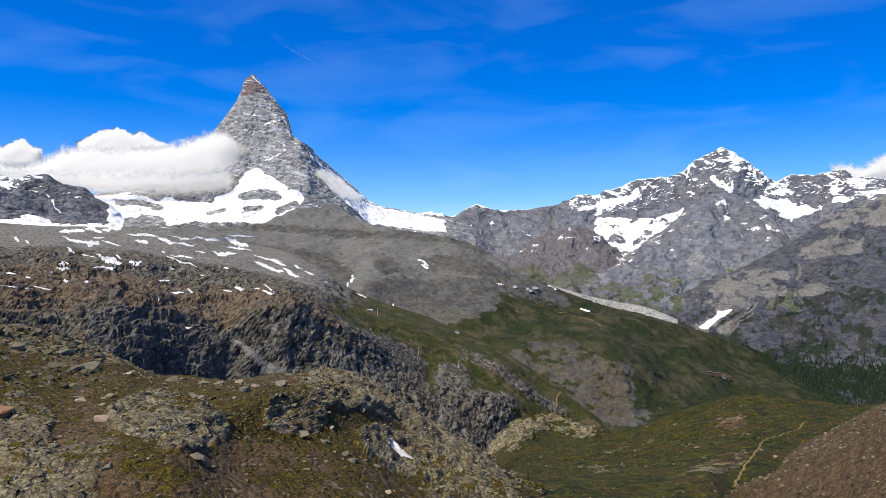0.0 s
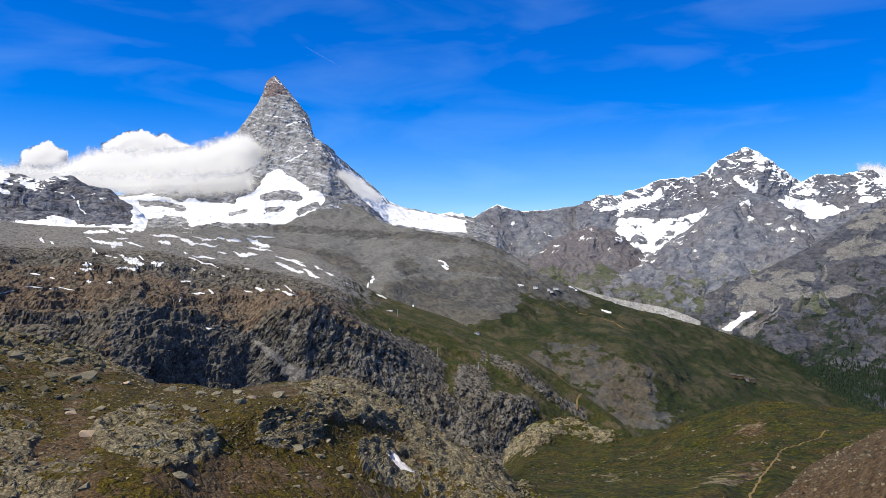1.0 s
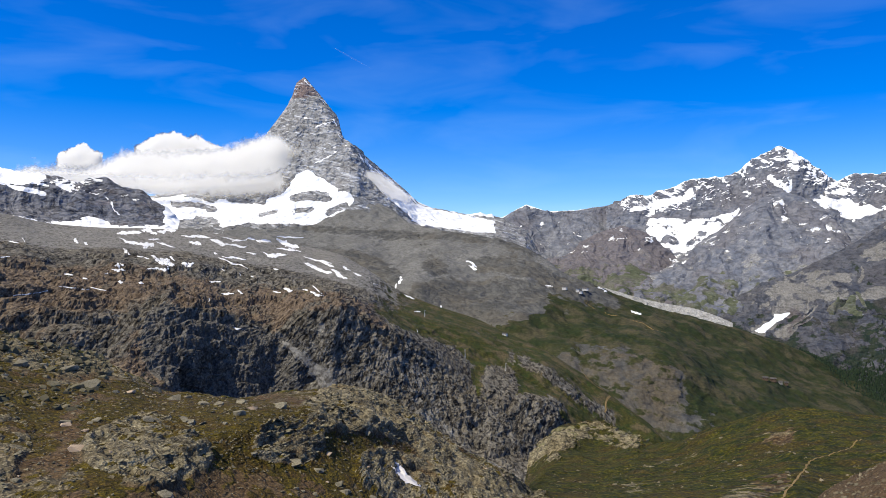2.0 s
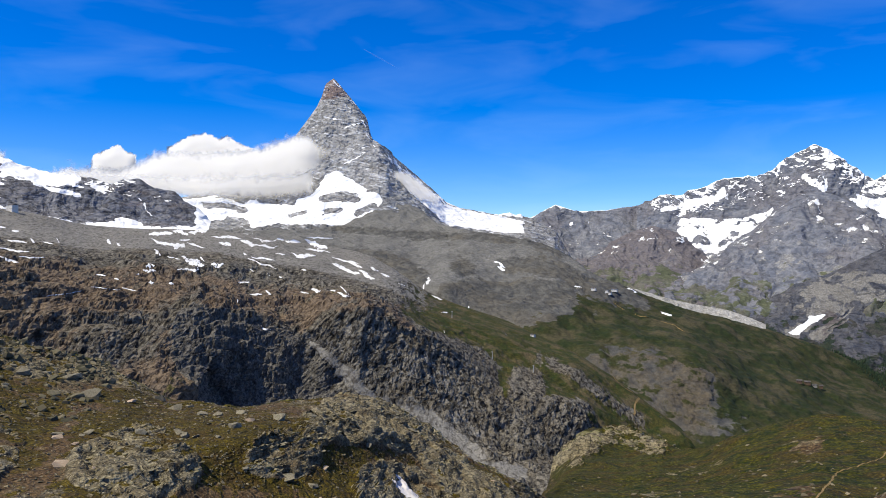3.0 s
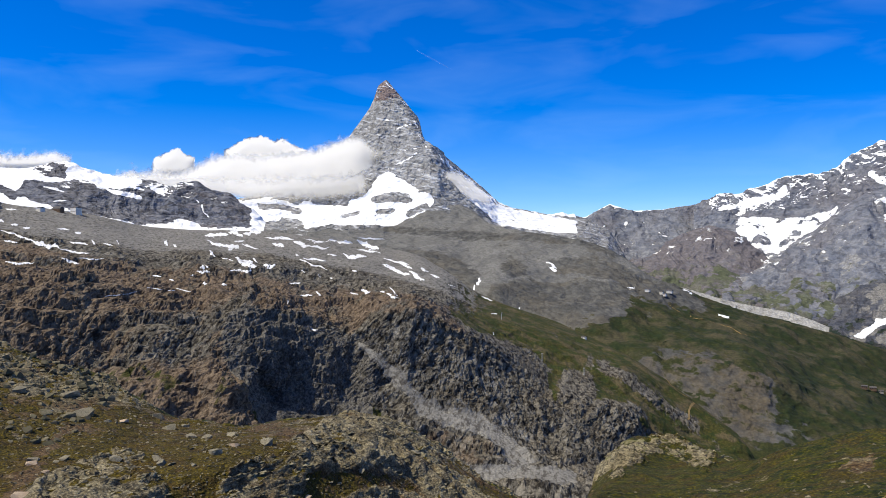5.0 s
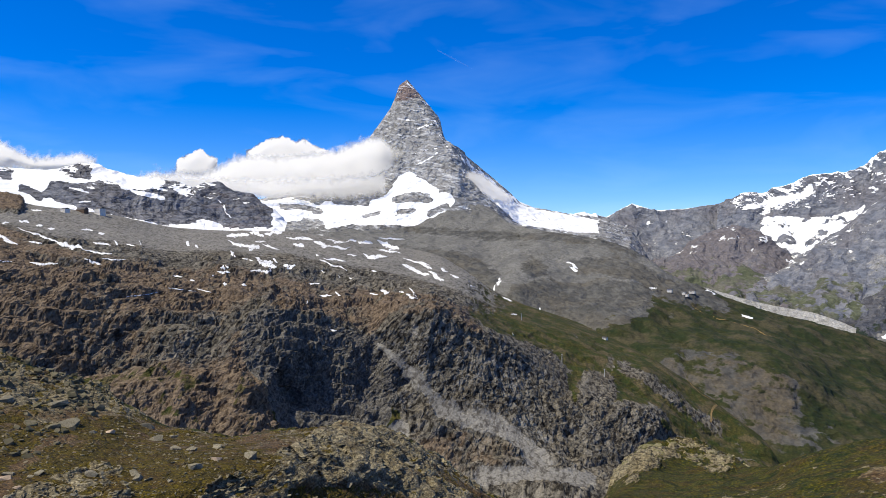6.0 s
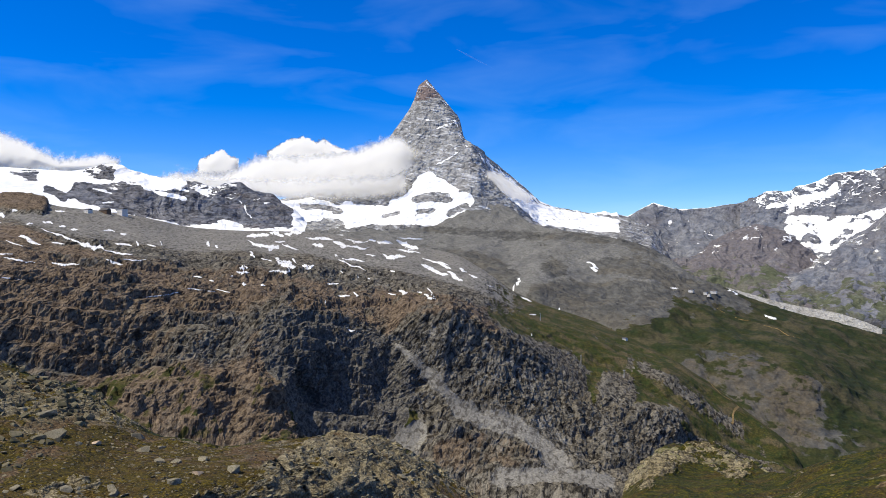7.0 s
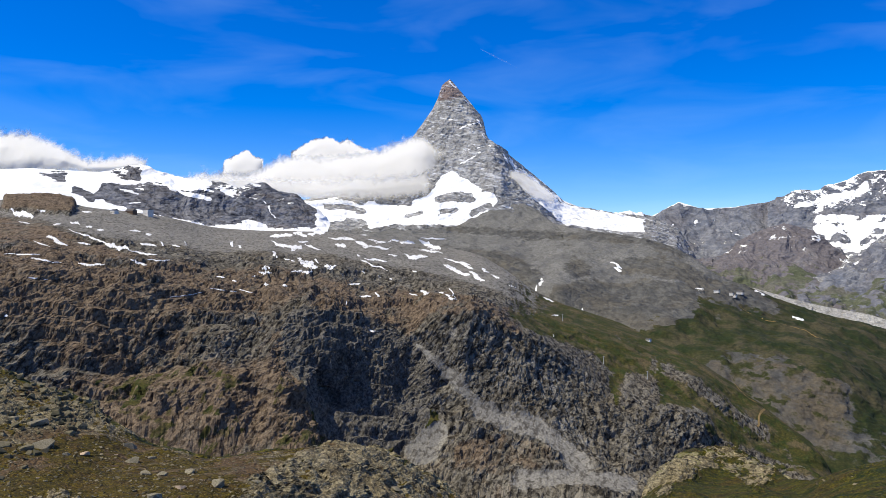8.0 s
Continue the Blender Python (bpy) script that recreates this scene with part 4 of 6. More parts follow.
turf *= 1 - np.clip(worn * (0.8 + 1.2 * patchy), 0, 1) * (r0 > 150) * 0.85
turf = np.clip(turf + 0.35 * smooth(4, 7, A) * smooth(21, 18, A) * smooth(95, 130, r0) * (1 - outcrop), 0, 1)
turf *= 1 - (0.75 - 0.6 * patchy) * smooth(19, 24, A) * smooth(150, 125, r0)
earth = np.clip(0.68 - 0.5 * patchy + 0.5 * fbm(near.p(), 18, 3, seed=44) - 0.45 * outcrop - 0.3 * grassy
                + 0.6 * smooth(19, 23, A) * smooth(150, 125, r0) + 0.5 * soil + 0.45 * worn * (r0 > 150) - knoll_rock - 0.5 * smooth(4, 7, A) * smooth(21, 18, A) * smooth(90, 125, r0), 0, 1)
loose = np.clip(0.05 + 0.45 * fbm(near.p(), 10, 4, seed=55) - 0.3 * grassy, 0, 1) * (1 - outcrop) * (1 - smooth(19, 23, A))
beyond = ((V >= 4) | ((A + 2.0 * patchy > 5.5) & (r0 > 120 + 14 * patchy)))[:-1, :-1]
hillside = tagged(near.mesh("ground", MAT_NEAR, (0, turf, loose, earth), ~beyond),
                  "olive alpine turf with brown earth and grey schist outcrops", "hillside", kind="structure")
tagged(near.mesh("grassy_hill", MAT_HILL, (0, np.clip(turf + 0.12 * grassy * (1 - worn) * (1 - np.clip(knoll_rock, 0, 1)), 0, 1), loose, earth), beyond),
       "green grassy hill with brown patches and a pale rock knoll", "hill", kind="structure")

# the same hillside goes on below and behind the start of the path
def rest_of_hill():
    cut = slice(0, None, 3)
    az0, az1 = near.az[-1], near.az[0] + 360
    t = np.linspace(0, 1, 90)[None, :]
    edge_r = [np.hypot(near.x[cut, k], near.y[cut, k])[:, None] for k in (-1, 0)]
    edge_z = [near.z[cut, k][:, None] for k in (-1, 0)]
    r = edge_r[0] * (1 - t) + edge_r[1] * t
    z = edge_z[0] * (1 - t) + edge_z[1] * t
    w = np.sin(np.pi * t) ** 0.5
    z = z * (1 - w) + w * (-27 + 0.03 * r)
    a = np.radians(az0 + (az1 - az0) * t) + 0 * r
    x, y = r * np.sin(a), r * np.cos(a)
    z = z + w * fbm((x, y, z), 20, 4) * 1.2
    yield "hillside", x, y, z
    rim_x, rim_y = np.concatenate([near.x[0], x[0, 1:]]), np.concatenate([near.y[0], y[0, 1:]])
    rim_z = np.concatenate([near.z[0], z[0, 1:]])
    k = np.linspace(1, 0.01, 40)[:, None] ** 1.0
    z = rim_z[None, :] * k + (1 - k) * -27.5
    x, y = rim_x[None, :] * k, rim_y[None, :] * k
    yield "hilltop", x, y, z + fbm((x, y, z), 9, 3) * 0.4 * np.sin(np.pi * k)


for name, x, y, z in rest_of_hill():
    R, C = x.shape
    idx = np.arange(R * C).reshape(R, C)
    quads = np.stack([idx[:-1, :-1], idx[:-1, 1:], idx[1:, 1:], idx[1:, :-1]], -1).reshape(-1, 4)
    if name == "hilltop":
        quads = quads[:, ::-1]
    mottle = fbm((x, y, z), 8, 4, 0.6, seed=21)
    cover = (0 * x, np.clip(0.62 + 0.6 * mottle, 0, 1), 0.1 + 0 * x, np.clip(0.6 - 0.5 * mottle, 0, 1))
    tagged(new(name, sheet_mesh(name, np.stack([x, y, z], -1).reshape(-1, 3), quads, cover, MAT_NEAR)),
           "olive alpine turf and brown earth on the hillside", "hillside", kind="structure")

# the gorge wall with its scree, and the snow-flecked plateau above it
cliff = Land(CLIFF_PROFILES, 880, (16, 58, 76, 72, 72, 44, 38, 34, 4, 4))
A, V = cliff.A, cliff.V
p = cliff.p()
steep = smooth(1.6, 2.2, V) * smooth(4.6, 3.9, V)
flat = smooth(4.2, 5.2, V)
u, w = bearing(cliff)
left = smooth(-14, -18, A)
tilted = (p[0] + 0.35 * p[2], p[1], p[2] * 0.55 - 0.25 * p[0])
slant = ((0.64 * p[0] + 0.77 * p[2]) * 0.28, p[1] * 0.7, 0.64 * p[2] - 0.77 * p[0])
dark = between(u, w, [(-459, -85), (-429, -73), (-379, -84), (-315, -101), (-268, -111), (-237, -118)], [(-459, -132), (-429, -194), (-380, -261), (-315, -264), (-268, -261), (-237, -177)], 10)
grey = between(u, w, [(-241, -103), (-214, -84), (-162, -86), (-104, -135), (-19, -189)], [(-241, -140), (-214, -162), (-162, -200), (-104, -215), (-19, -266)], 10)
walls = (blocky(fbm(tilted, 170, 3, 0.5, seed=1.0), 6) * 24 + blocky(fbm(tilted, 60, 3, 0.5, seed=2.0), 5) * 11 * (1 - 0.5 * grey)
         + blocky(fbm(slant, 40, 4, 0.5, seed=5.0), 5) * 9 * (1 - 0.7 * grey) + blocky(fbm(slant, 14, 3, 0.55, seed=15.0), 4) * 3.4 + fbm(tilted, 9, 3, 0.6, True, 5.0) * 2.2
         + grey * fbm((p[0] + 0.3 * p[2], p[1], p[2] * 0.14), 9, 3, 0.6, True, 3.0) * 2.4
         - 16 * band(u, w, [(-404, -158), (-388, -192), (-363, -233)], 5, 8))
lawns = smooth(-11.5, -6.5, A) * np.maximum(smooth(3.7, 4.3, V), smooth(-5, 0, A) * smooth(2.2, 3.0, V))
slopes = (blocky(fbm(p, 130, 4, 0.5, seed=4.0), 6) * 26 * (1 - 0.75 * lawns) + (blocky(fbm(slant, 40, 4, 0.55, seed=6.0), 5) * 9 + blocky(fbm(slant, 14, 3, 0.55, seed=16.0), 4) * 3 + fbm(p, 9, 3, 0.6, True, 6.0) * 1.8) * (1 - 0.85 * lawns)
          + lawns * fbm(p, 60, 4, 0.5, seed=26) * 5)
red = between(u, w, [(-790, 69), (-763, 75), (-734, 68)], [(-790, 58), (-763, 56), (-734, 56)], 3)
dome = (between(u, w, [(-953, 90), (-899, 95), (-847, 92), (-825, 74)], [(-953, 66), (-899, 63), (-847, 59), (-825, 57)], 3))
bench = (blocky(fbm((p[0], p[1], p[2] * 2), 160, 4, 0.5), 8) * 11 + blocky(fbm((p[0], p[1], p[2] * 4), 70, 4, 0.6, seed=23.0), 5) * 3.5
         + blocky(fbm((p[0], p[1], p[2] * 3), 50, 4, 0.55, seed=3.0), 5) * 9 * smooth(6.0, 4.8, V))
gully = np.maximum.reduce([band(u, w, [(-270, -121), (-241, -144), (-213, -169), (-185, -199), (-155, -214), (-111, -217)], 4, 12), band(u, w, [(-125, -214), (-85, -238), (-53, -268)], 9, 12), band(u, w, [(-183, -208), (-146, -217), (-110, -220)], 7, 10),
                           band(u, w, [(-239, -228), (-245, -241), (-259, -257)], 9, 20), band(u, w, [(-129, -287), (-72, -284), (4, -285)], 9, 12), band(u, w, [(-242, -136), (-231, -154), (-217, -167)], 3, 12)])
calm_wall = 1 - 0.85 * np.clip(gully, 0, 1)
cliff.push(steep * walls * calm_wall + (1 - flat) * (1 - steep) * slopes * calm_wall * smooth(0.2, 1.0, V) + flat * bench * smooth(8.0, 7.4, V) * smooth(7.05, 6.6, V)
           + dome * (1.5 + fbm((p[0], p[1], p[2] * 2), 22, 4, 0.6, True, 2.0)) * 7)
firm = (1 - lawns) * calm_wall * smooth(0.6, 1.4, V) * smooth(5.6, 4.9, V)
for bed, share in ((24.0, 0.45), (8.0, 0.55)):
    pq = cliff.p()
    beds = (pq[2] + 0.10 * pq[0] + 0.04 * pq[1] + fbm(pq, 120, 4, 0.55, seed=19) * 34) / bed
    saw = beds - np.floor(beds)
    cliff.z += firm * share * (smooth(0.0, 0.35, saw) - saw) * bed * smooth(-0.25, 0.25, fbm(pq, 90, 3, 0.5, seed=29) + 0.1 * left)
pq = cliff.p()
u, w = bearing(cliff)
pat = fbm(pq, 60, 5, 0.6, seed=3)
pat2 = fbm(pq, 160, 4, 0.55, seed=13)
ochre = np.maximum.reduce([between(u, w, [(-445, -21), (-356, -43), (-268, -47), (-194, -52), (-128, -79)], [(-445, -88), (-386, -77), (-327, -116), (-283, -116), (-253, -79), (-194, -85), (-128, -108)], 7),
                           between(u, w, [(-636, -202), (-591, -192), (-529, -197), (-443, -233), (-377, -245)], [(-636, -251), (-591, -257), (-529, -277), (-443, -272), (-377, -268)], 8),
                           between(u, w, [(-218, -249), (-181, -229), (-122, -232), (-72, -247)], [(-218, -279), (-181, -284), (-122, -283), (-72, -276)], 8)])
crags = np.maximum.reduce([k * between(u, w, top, low, 9) for k, top, low in (
    (1.0, [(-143, -96), (-91, -110), (-47, -124), (-24, -147)], [(-143, -183), (-91, -198), (-47, -235), (-24, -257)]), (0.8, [(-10, -150), (12, -147), (34, -154)], [(-10, -183), (12, -191), (34, -183)]),
    (1.0, [(-34, -194), (12, -192), (49, -185), (91, -192)], [(-34, -257), (12, -264), (49, -261), (91, -244)]), (0.6, [(23, -126), (71, -147), (122, -183), (159, -207)], [(23, -139), (71, -165), (122, -202), (159, -226)]))])
rust = between(u, w, [(-1011, 62), (-885, 53), (-794, 25), (-698, -5), (-624, -17), (-516, -31), (-422, -44)], [(-1011, -80), (-422, -87)], 10)
scree = np.maximum(flat * smooth(5.0, 5.7, V) * (0.85 + 0.3 * pat) * smooth(-4, -9, A), smooth(2.0, 1.2, V) * (0.05 + 0.7 * pat) * (1 - left))
stand = smooth(0.70, 0.90, cliff.normal()[..., 2])
scree = np.maximum(scree * np.where(V > 4.5, stand, 1) * (1 - np.clip(rust * (1.1 + 1.2 * pat2), 0, 1)) * (1 - dome), gully * (1.25 + 0.8 * pat))
scree = np.maximum(scree, grey * (0.40 + 0.35 * pat))
turf = smooth(-10.5, -6.5, A) * smooth(3.9, 4.5, V) * (0.85 + 0.5 * pat + 0.3 * pat2)
turf = np.maximum(turf, smooth(-6, 1, A) * smooth(2.2, 3.4, V) * (0.45 + 0.9 * pat))
turf = np.maximum(turf, 0.5 * smooth(4.2, 4.7, V) * smooth(5.6, 4.9, V) * smooth(-22, -14, A) * (0.5 + pat + pat2))
turf = np.maximum(turf, smooth(2.4, 1.6, V) * left * (0.42 + 0.7 * pat))
turf = np.maximum(turf, band(u, w, [(-253, -216), (-246, -242)], 14) * 0.9)
turf = np.maximum(turf, (0.8 + 0.5 * pat) * between(u, w, [(-10, -136), (56, -147), (115, -176), (166, -191)], [(-10, -176), (56, -191), (100, -224), (166, -242)], 12))
turf = np.clip(turf * (1 - np.clip(crags * (1.15 + 1.2 * pat), 0, 1)), 0, 1)
turf = np.clip(turf * (1 - 0.9 * scree), 0, 1)
bare = left * (0.5 + 0.5 * pat + 0.35 * pat2) * smooth(5.0, 4.3, V) + 0.3 * smooth(4.0, 4.4, V) * smooth(5.2, 4.6, V) + 0.35 * smooth(2.2, 1.6, V) + 0.25 * pat
bare = np.maximum(bare, np.maximum(rust * (0.75 + 0.7 * pat + 0.5 * pat2), np.maximum(dome, red)))
bare = np.maximum(bare, ochre * (0.7 + 0.9 * pat))
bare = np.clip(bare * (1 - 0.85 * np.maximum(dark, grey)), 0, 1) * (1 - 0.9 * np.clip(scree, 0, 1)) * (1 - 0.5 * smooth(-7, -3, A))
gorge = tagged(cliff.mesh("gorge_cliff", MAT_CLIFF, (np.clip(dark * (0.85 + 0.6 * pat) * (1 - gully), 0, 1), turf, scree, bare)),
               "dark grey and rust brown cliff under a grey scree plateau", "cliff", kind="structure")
gorge.data.polygons.foreach_set("use_smooth", ((1 - turf[:-1, :-1]) * (1 - np.clip(scree[:-1, :-1], 0, 1)) * (V[:-1, :-1] < 5.2) < 0.5).ravel())

# grey ridge running down from the peak, green towards the valley
mid = Land(MID_PROFILES, 440, (10, 70, 70, 60, 50, 5, 5))
A, V = mid.A, mid.V
p = mid.p()
mid.push((fbm(p, 200, 6, 0.52, True) * 20 + fbm(p, 44, 4, 0.55, True, 4.0) * 6) * smooth(4.05, 3.6, V) * smooth(0.3, 1.0, V) + fbm(p, 30, 3) * 2)
u, w = bearing(mid)
step = between(u, w, [(85, -124), (130, -117), (203, -128), (255, -154)], [(85, -147), (130, -183), (203, -235), (255, -242)], 14)
mid.push(-gullies(mid, 2300, 120, 5, 11.0) * 5 * smooth(4.05, 3.4, V) * smooth(0.6, 1.4, V))
mid.push(step * fbm((p[0], p[1], p[2] * 0.4), 70, 4, 0.5, True, 2.0) * 4)
pat = fbm(mid.p(), 120, 5, 0.6, seed=8)
pat2 = fbm(mid.p(), 300, 4, 0.5, seed=9)
u, w = bearing(mid)
turf = np.clip(smooth(-1.0, 6, A + 3.0 * (2.2 - V)) * (0.9 + 0.45 * pat + 0.35 * pat2), 0, 1)
bluff = np.maximum(between(u, w, [(85, -124), (130, -117), (203, -128), (255, -154)], [(85, -147), (130, -183), (203, -235), (255, -242)], 14),
                   0.6 * blob(A, V, 13.5, 1.1, 3.0, 0.45))
turf = np.clip(turf - 0.72 * bluff * (0.75 + 1.1 * pat), 0, 1)
ledge = np.maximum.reduce([k * between(u, w, top, low, 7) for k, top, low in (
    (1.0, [(-261, 4), (-209, 1), (-165, -3), (-136, -18), (-119, -30)], [(-261, -21), (-209, -35), (-165, -41), (-136, -45), (-119, -39)]), (0.85, [(-106, -47), (-62, -36), (-18, -43), (12, -35), (71, -43)], [(-106, -66), (-62, -89), (-18, -106), (12, -99), (71, -80)]),
    (1.0, [(62, -27), (93, -38), (130, -47), (166, -64)], [(62, -43), (93, -54), (130, -67), (166, -77)]), (0.7, [(-253, 33), (-194, 29), (-121, 24), (-47, 23), (12, 17), (56, 1)], [(-253, 27), (-194, 21), (-121, 15), (-47, 13), (12, 7), (56, -10)]),
    (0.9, [(-88, -15), (-74, -11), (-58, -18)], [(-88, -27), (-74, -32), (-58, -29)]), (0.6, [(-29, -10), (12, -7), (56, -13), (78, -25)], [(-29, -25), (12, -30), (56, -36), (78, -38)]))])
scree = np.clip(0.8 + 0.5 * pat - bluff - ledge * (0.9 + 1.2 * pat), 0, 1) * smooth(9, 3, A)
snow = np.maximum.reduce([band(u, w, line, 1.6) for line in ([(-31, -15), (-22, -23)], [(-128, -47), (-117, -35)], [(71, -46), (77, -46)],
                          [(180, -77), (190, -80)], [(137, -49), (148, -52)], [(-69, -77), (-29, -86)], [(-35, -86), (-27, -88)])])
middle = tagged(mid.mesh("grey_ridge", MAT_MID, (snow, turf * (1 - 0.8 * np.clip(ledge, 0, 1)), scree, 0.1 + 0.3 * pat + 0.5 * bluff - 0.3 * ledge)),
                "grey scree ridge turning to green pasture downhill", "ridge", kind="structure")

# the horn-shaped peak with the snowfield at its foot
horn = Land(MATTERHORN_PROFILES, 460, (4, 40, 60, 90, 100, 5, 5), 0.8)
A, V = horn.A, horn.V
p = horn.p()
edge = smooth(5.0, 4.7, V) * smooth(0.5, 1.5, V)
horn.push(edge * (blocky(fbm((p[0], p[1], p[2] * 0.6), 170, 6, 0.56), 6) * 22 + fbm((p[0], p[1], p[2] * 0.6), 70, 5, 0.55, True) * 8 + fbm((p[0] * 0.4, p[1] * 0.4, p[2] * 2), 60, 4, 0.55, True, 6.0) * 5))
pat = fbm(horn.p(), 60, 5, 0.62, seed=4)
u, w = bearing(horn)
field = between(u, w, [(-489, 66), (-437, 71), (-408, 74), (-356, 71), (-334, 67), (-286, 71), (-274, 78), (-255, 99), (-240, 105), (-225, 98), (-209, 85), (-200, 80), (-187, 77), (-180, 66)],
                [(-489, 45), (-437, 43), (-408, 42), (-356, 30), (-323, 33), (-283, 35), (-253, 32), (-224, 35), (-198, 39), (-189, 56), (-180, 63)], 5)
rocks = np.maximum.reduce([band(u, w, line, k) for line, k in (([(-261, 69), (-242, 72), (-220, 70)], 6), ([(-257, 52), (-239, 54)], 4),
                          ([(-426, 62), (-401, 60), (-367, 55)], 4), ([(-404, 80), (-384, 74), (-371, 69)], 6), ([(-342, 69), (-305, 66)], 6),
                          ([(-393, 41), (-364, 36)], 4), ([(-305, 46), (-286, 51)], 3), ([(-216, 51), (-194, 58)], 5), ([(-467, 66), (-441, 49)], 3))])
snow = np.clip(field * (0.95 + 0.9 * pat) - rocks * (0.75 + 1.6 * pat), 0, 1)
streaks = np.maximum.reduce([band(u, w, line, 1.2) for line in ([(-244, 108), (-224, 119), (-205, 130)], [(-242, 130), (-224, 132), (-205, 135)], [(-283, 137), (-264, 148)],
                            [(-253, 158), (-231, 163), (-213, 169)], [(-261, 177), (-242, 174)], [(-246, 225), (-231, 208), (-219, 195), (-212, 185)])])
snow = np.maximum(snow, streaks * (0.55 + 0.6 * pat))
north = between(u, w, [(-211, 180), (-200, 157), (-197, 145), (-165, 122), (-135, 96), (-99, 62), (-69, 53), (4, 39)],
                [(-211, 175), (-200, 144), (-194, 135), (-165, 111), (-150, 82), (-132, 61), (-91, 32), (4, 20)], 3)
snow = np.maximum(snow, north * np.clip(0.50 + 0.7 * pat + 0.35 * smooth(-150, -110, u), 0, 1))
peak = tagged(horn.mesh("rock_horn_mountain", MAT_HORN, (snow, 0, smooth(2.3, 1.8, V) * 0.7, 0.1 + 0.7 * between(u, w, [(-264, 229), (-248, 230), (-231, 214), (-224, 201)], [(-264, 198), (-248, 200), (-231, 203), (-224, 201)], 4))),
              "steep grey rock pyramid with snow ledges and a snowfield below", "mountain")
horn.part("snowfield", peak, MAT_HORN, 0, "bright white snowfield under the rock walls")

leftr = Land(LEFTRANGE_PROFILES, 350, (4, 25, 40, 60, 70, 5, 4), 0.9)
A, V = leftr.A, leftr.V
p = leftr.p()
edge = smooth(5.0, 4.7, V) * smooth(0.5, 1.5, V)
leftr.push(edge * (gullies(leftr, 3000, 130, 5, 2.0) * 24 * smooth(-40, -36, A) + fbm((p[0] * 0.4, p[1] * 0.4, p[2] * 2), 40, 4, 0.5, True) * 4))
pat = fbm(leftr.p(), 110, 5, 0.6, seed=12)
lie = leftr.normal()[..., 2]
u, w = bearing(leftr)
wall = between(u, w, [(-798, 84), (-784, 105), (-727, 97), (-706, 104), (-670, 93), (-632, 88), (-603, 94), (-590, 118), (-437, 114)],
               [(-798, 81), (-770, 73), (-736, 65), (-701, 56), (-639, 45), (-597, 38), (-559, 39), (-541, 47), (-506, 34), (-437, 32)], 3)
wall = np.maximum.reduce([wall, between(u, w, [(-771, 130), (-743, 129), (-717, 126)], [(-771, 114), (-743, 108), (-717, 105)], 3),
                          between(u, w, [(-898, 126), (-878, 126), (-850, 122)], [(-898, 119), (-868, 109), (-850, 108)], 3), band(u, w, [(-833, 95), (-799, 81)], 5)])
cap = np.maximum.reduce([band(u, w, line, k) for line, k in (([(-668, 93), (-632, 83), (-603, 74)], 4), ([(-754, 94), (-722, 85)], 1.5), ([(-519, 70), (-497, 48)], 1.3),
                         ([(-586, 93), (-566, 81)], 2.5), ([(-651, 101), (-595, 87)], 2), ([(-735, 70), (-718, 73)], 1.5))])
snow = np.clip(1 - wall * (1.2 + 0.5 * pat), 0, 1)
snow = np.maximum(snow, cap * (0.75 + 0.9 * pat))
snow = np.maximum(snow, smooth(0.70, 0.88, lie) * smooth(3.2, 4.2, V) * (0.45 + 0.7 * pat))
range_l = tagged(leftr.mesh("glacier_range", MAT_LEFT, (snow, 0, 0.25 * smooth(2.2, 1.2, V), 0.05 + 0.3 * smooth(-33, -28, A))),
                 "blue-grey rock wall capped by glacier snow", "mountain")
leftr.part("glacier", range_l, MAT_LEFT, 0, "smooth white glacier snow")

colr = Land(COL_PROFILES, 220, (4, 40, 45, 40, 4, 4), 1.0)
A, V = colr.A, colr.V
p = colr.p()
colr.push(smooth(4, 3.7, V) * smooth(0.5, 1.4, V) * gullies(colr, 4400, 150) * 30)
pat = fbm(colr.p(), 70, 5, 0.62, seed=14)
snow = np.maximum(smooth(3.6, 3.9, V) * (0.7 + 0.5 * pat), 0.3 + 0.5 * pat)
snow = np.maximum(snow, smooth(0.8, -0.4, A) * smooth(1.6, 2.4, V) * (0.9 + 0.4 * pat))
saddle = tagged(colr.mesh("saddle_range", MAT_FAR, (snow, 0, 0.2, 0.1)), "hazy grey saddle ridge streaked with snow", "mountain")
colr.part("snowfield", saddle, MAT_FAR, 0, "white snow cap and streaks")

white = Land(WHITE_PROFILES, 440, (4, 40, 50, 60, 70, 5, 4), 1.0)
A, V = white.A, white.V
p = white.p()
white.push(smooth(5, 4.7, V) * smooth(0.5, 1.4, V) * (gullies(white, 4200, 230) * 46 + fbm(p, 90, 5, 0.55, True, 3.0) * 14))
pat = fbm(white.p(), 90, 6, 0.62, seed=18)
lie = white.normal()[..., 2]
u, w = bearing(white)
couloir = gullies(white, 4200, 120, 4, 21.0)
snow = np.clip(smooth(0.58, 0.84, lie) * 0.6 + 0.5 * pat + 0.5 * smooth(0.35, 0.7, couloir), 0, 1) * smooth(2.9, 4.2, V)
glac = np.maximum.reduce([between(u, w, [(196, 41), (225, 41), (270, 41), (306, 49), (317, 58)], [(196, 15), (225, 19), (270, 29), (306, 34), (317, 49)]),
                          between(u, w, [(203, 54), (233, 71), (255, 80)], [(203, 51), (233, 60), (255, 67)], 3),
                          between(u, w, [(395, 68), (417, 71), (454, 63), (498, 56)], [(395, 66), (417, 51), (454, 36), (498, 52)]),
                          between(u, w, [(347, 98), (373, 95), (380, 89)], [(347, 91), (373, 71), (380, 67)], 4),
                          between(u, w, [(505, 71), (577, 78)], [(505, 60), (577, 71)], 4)])
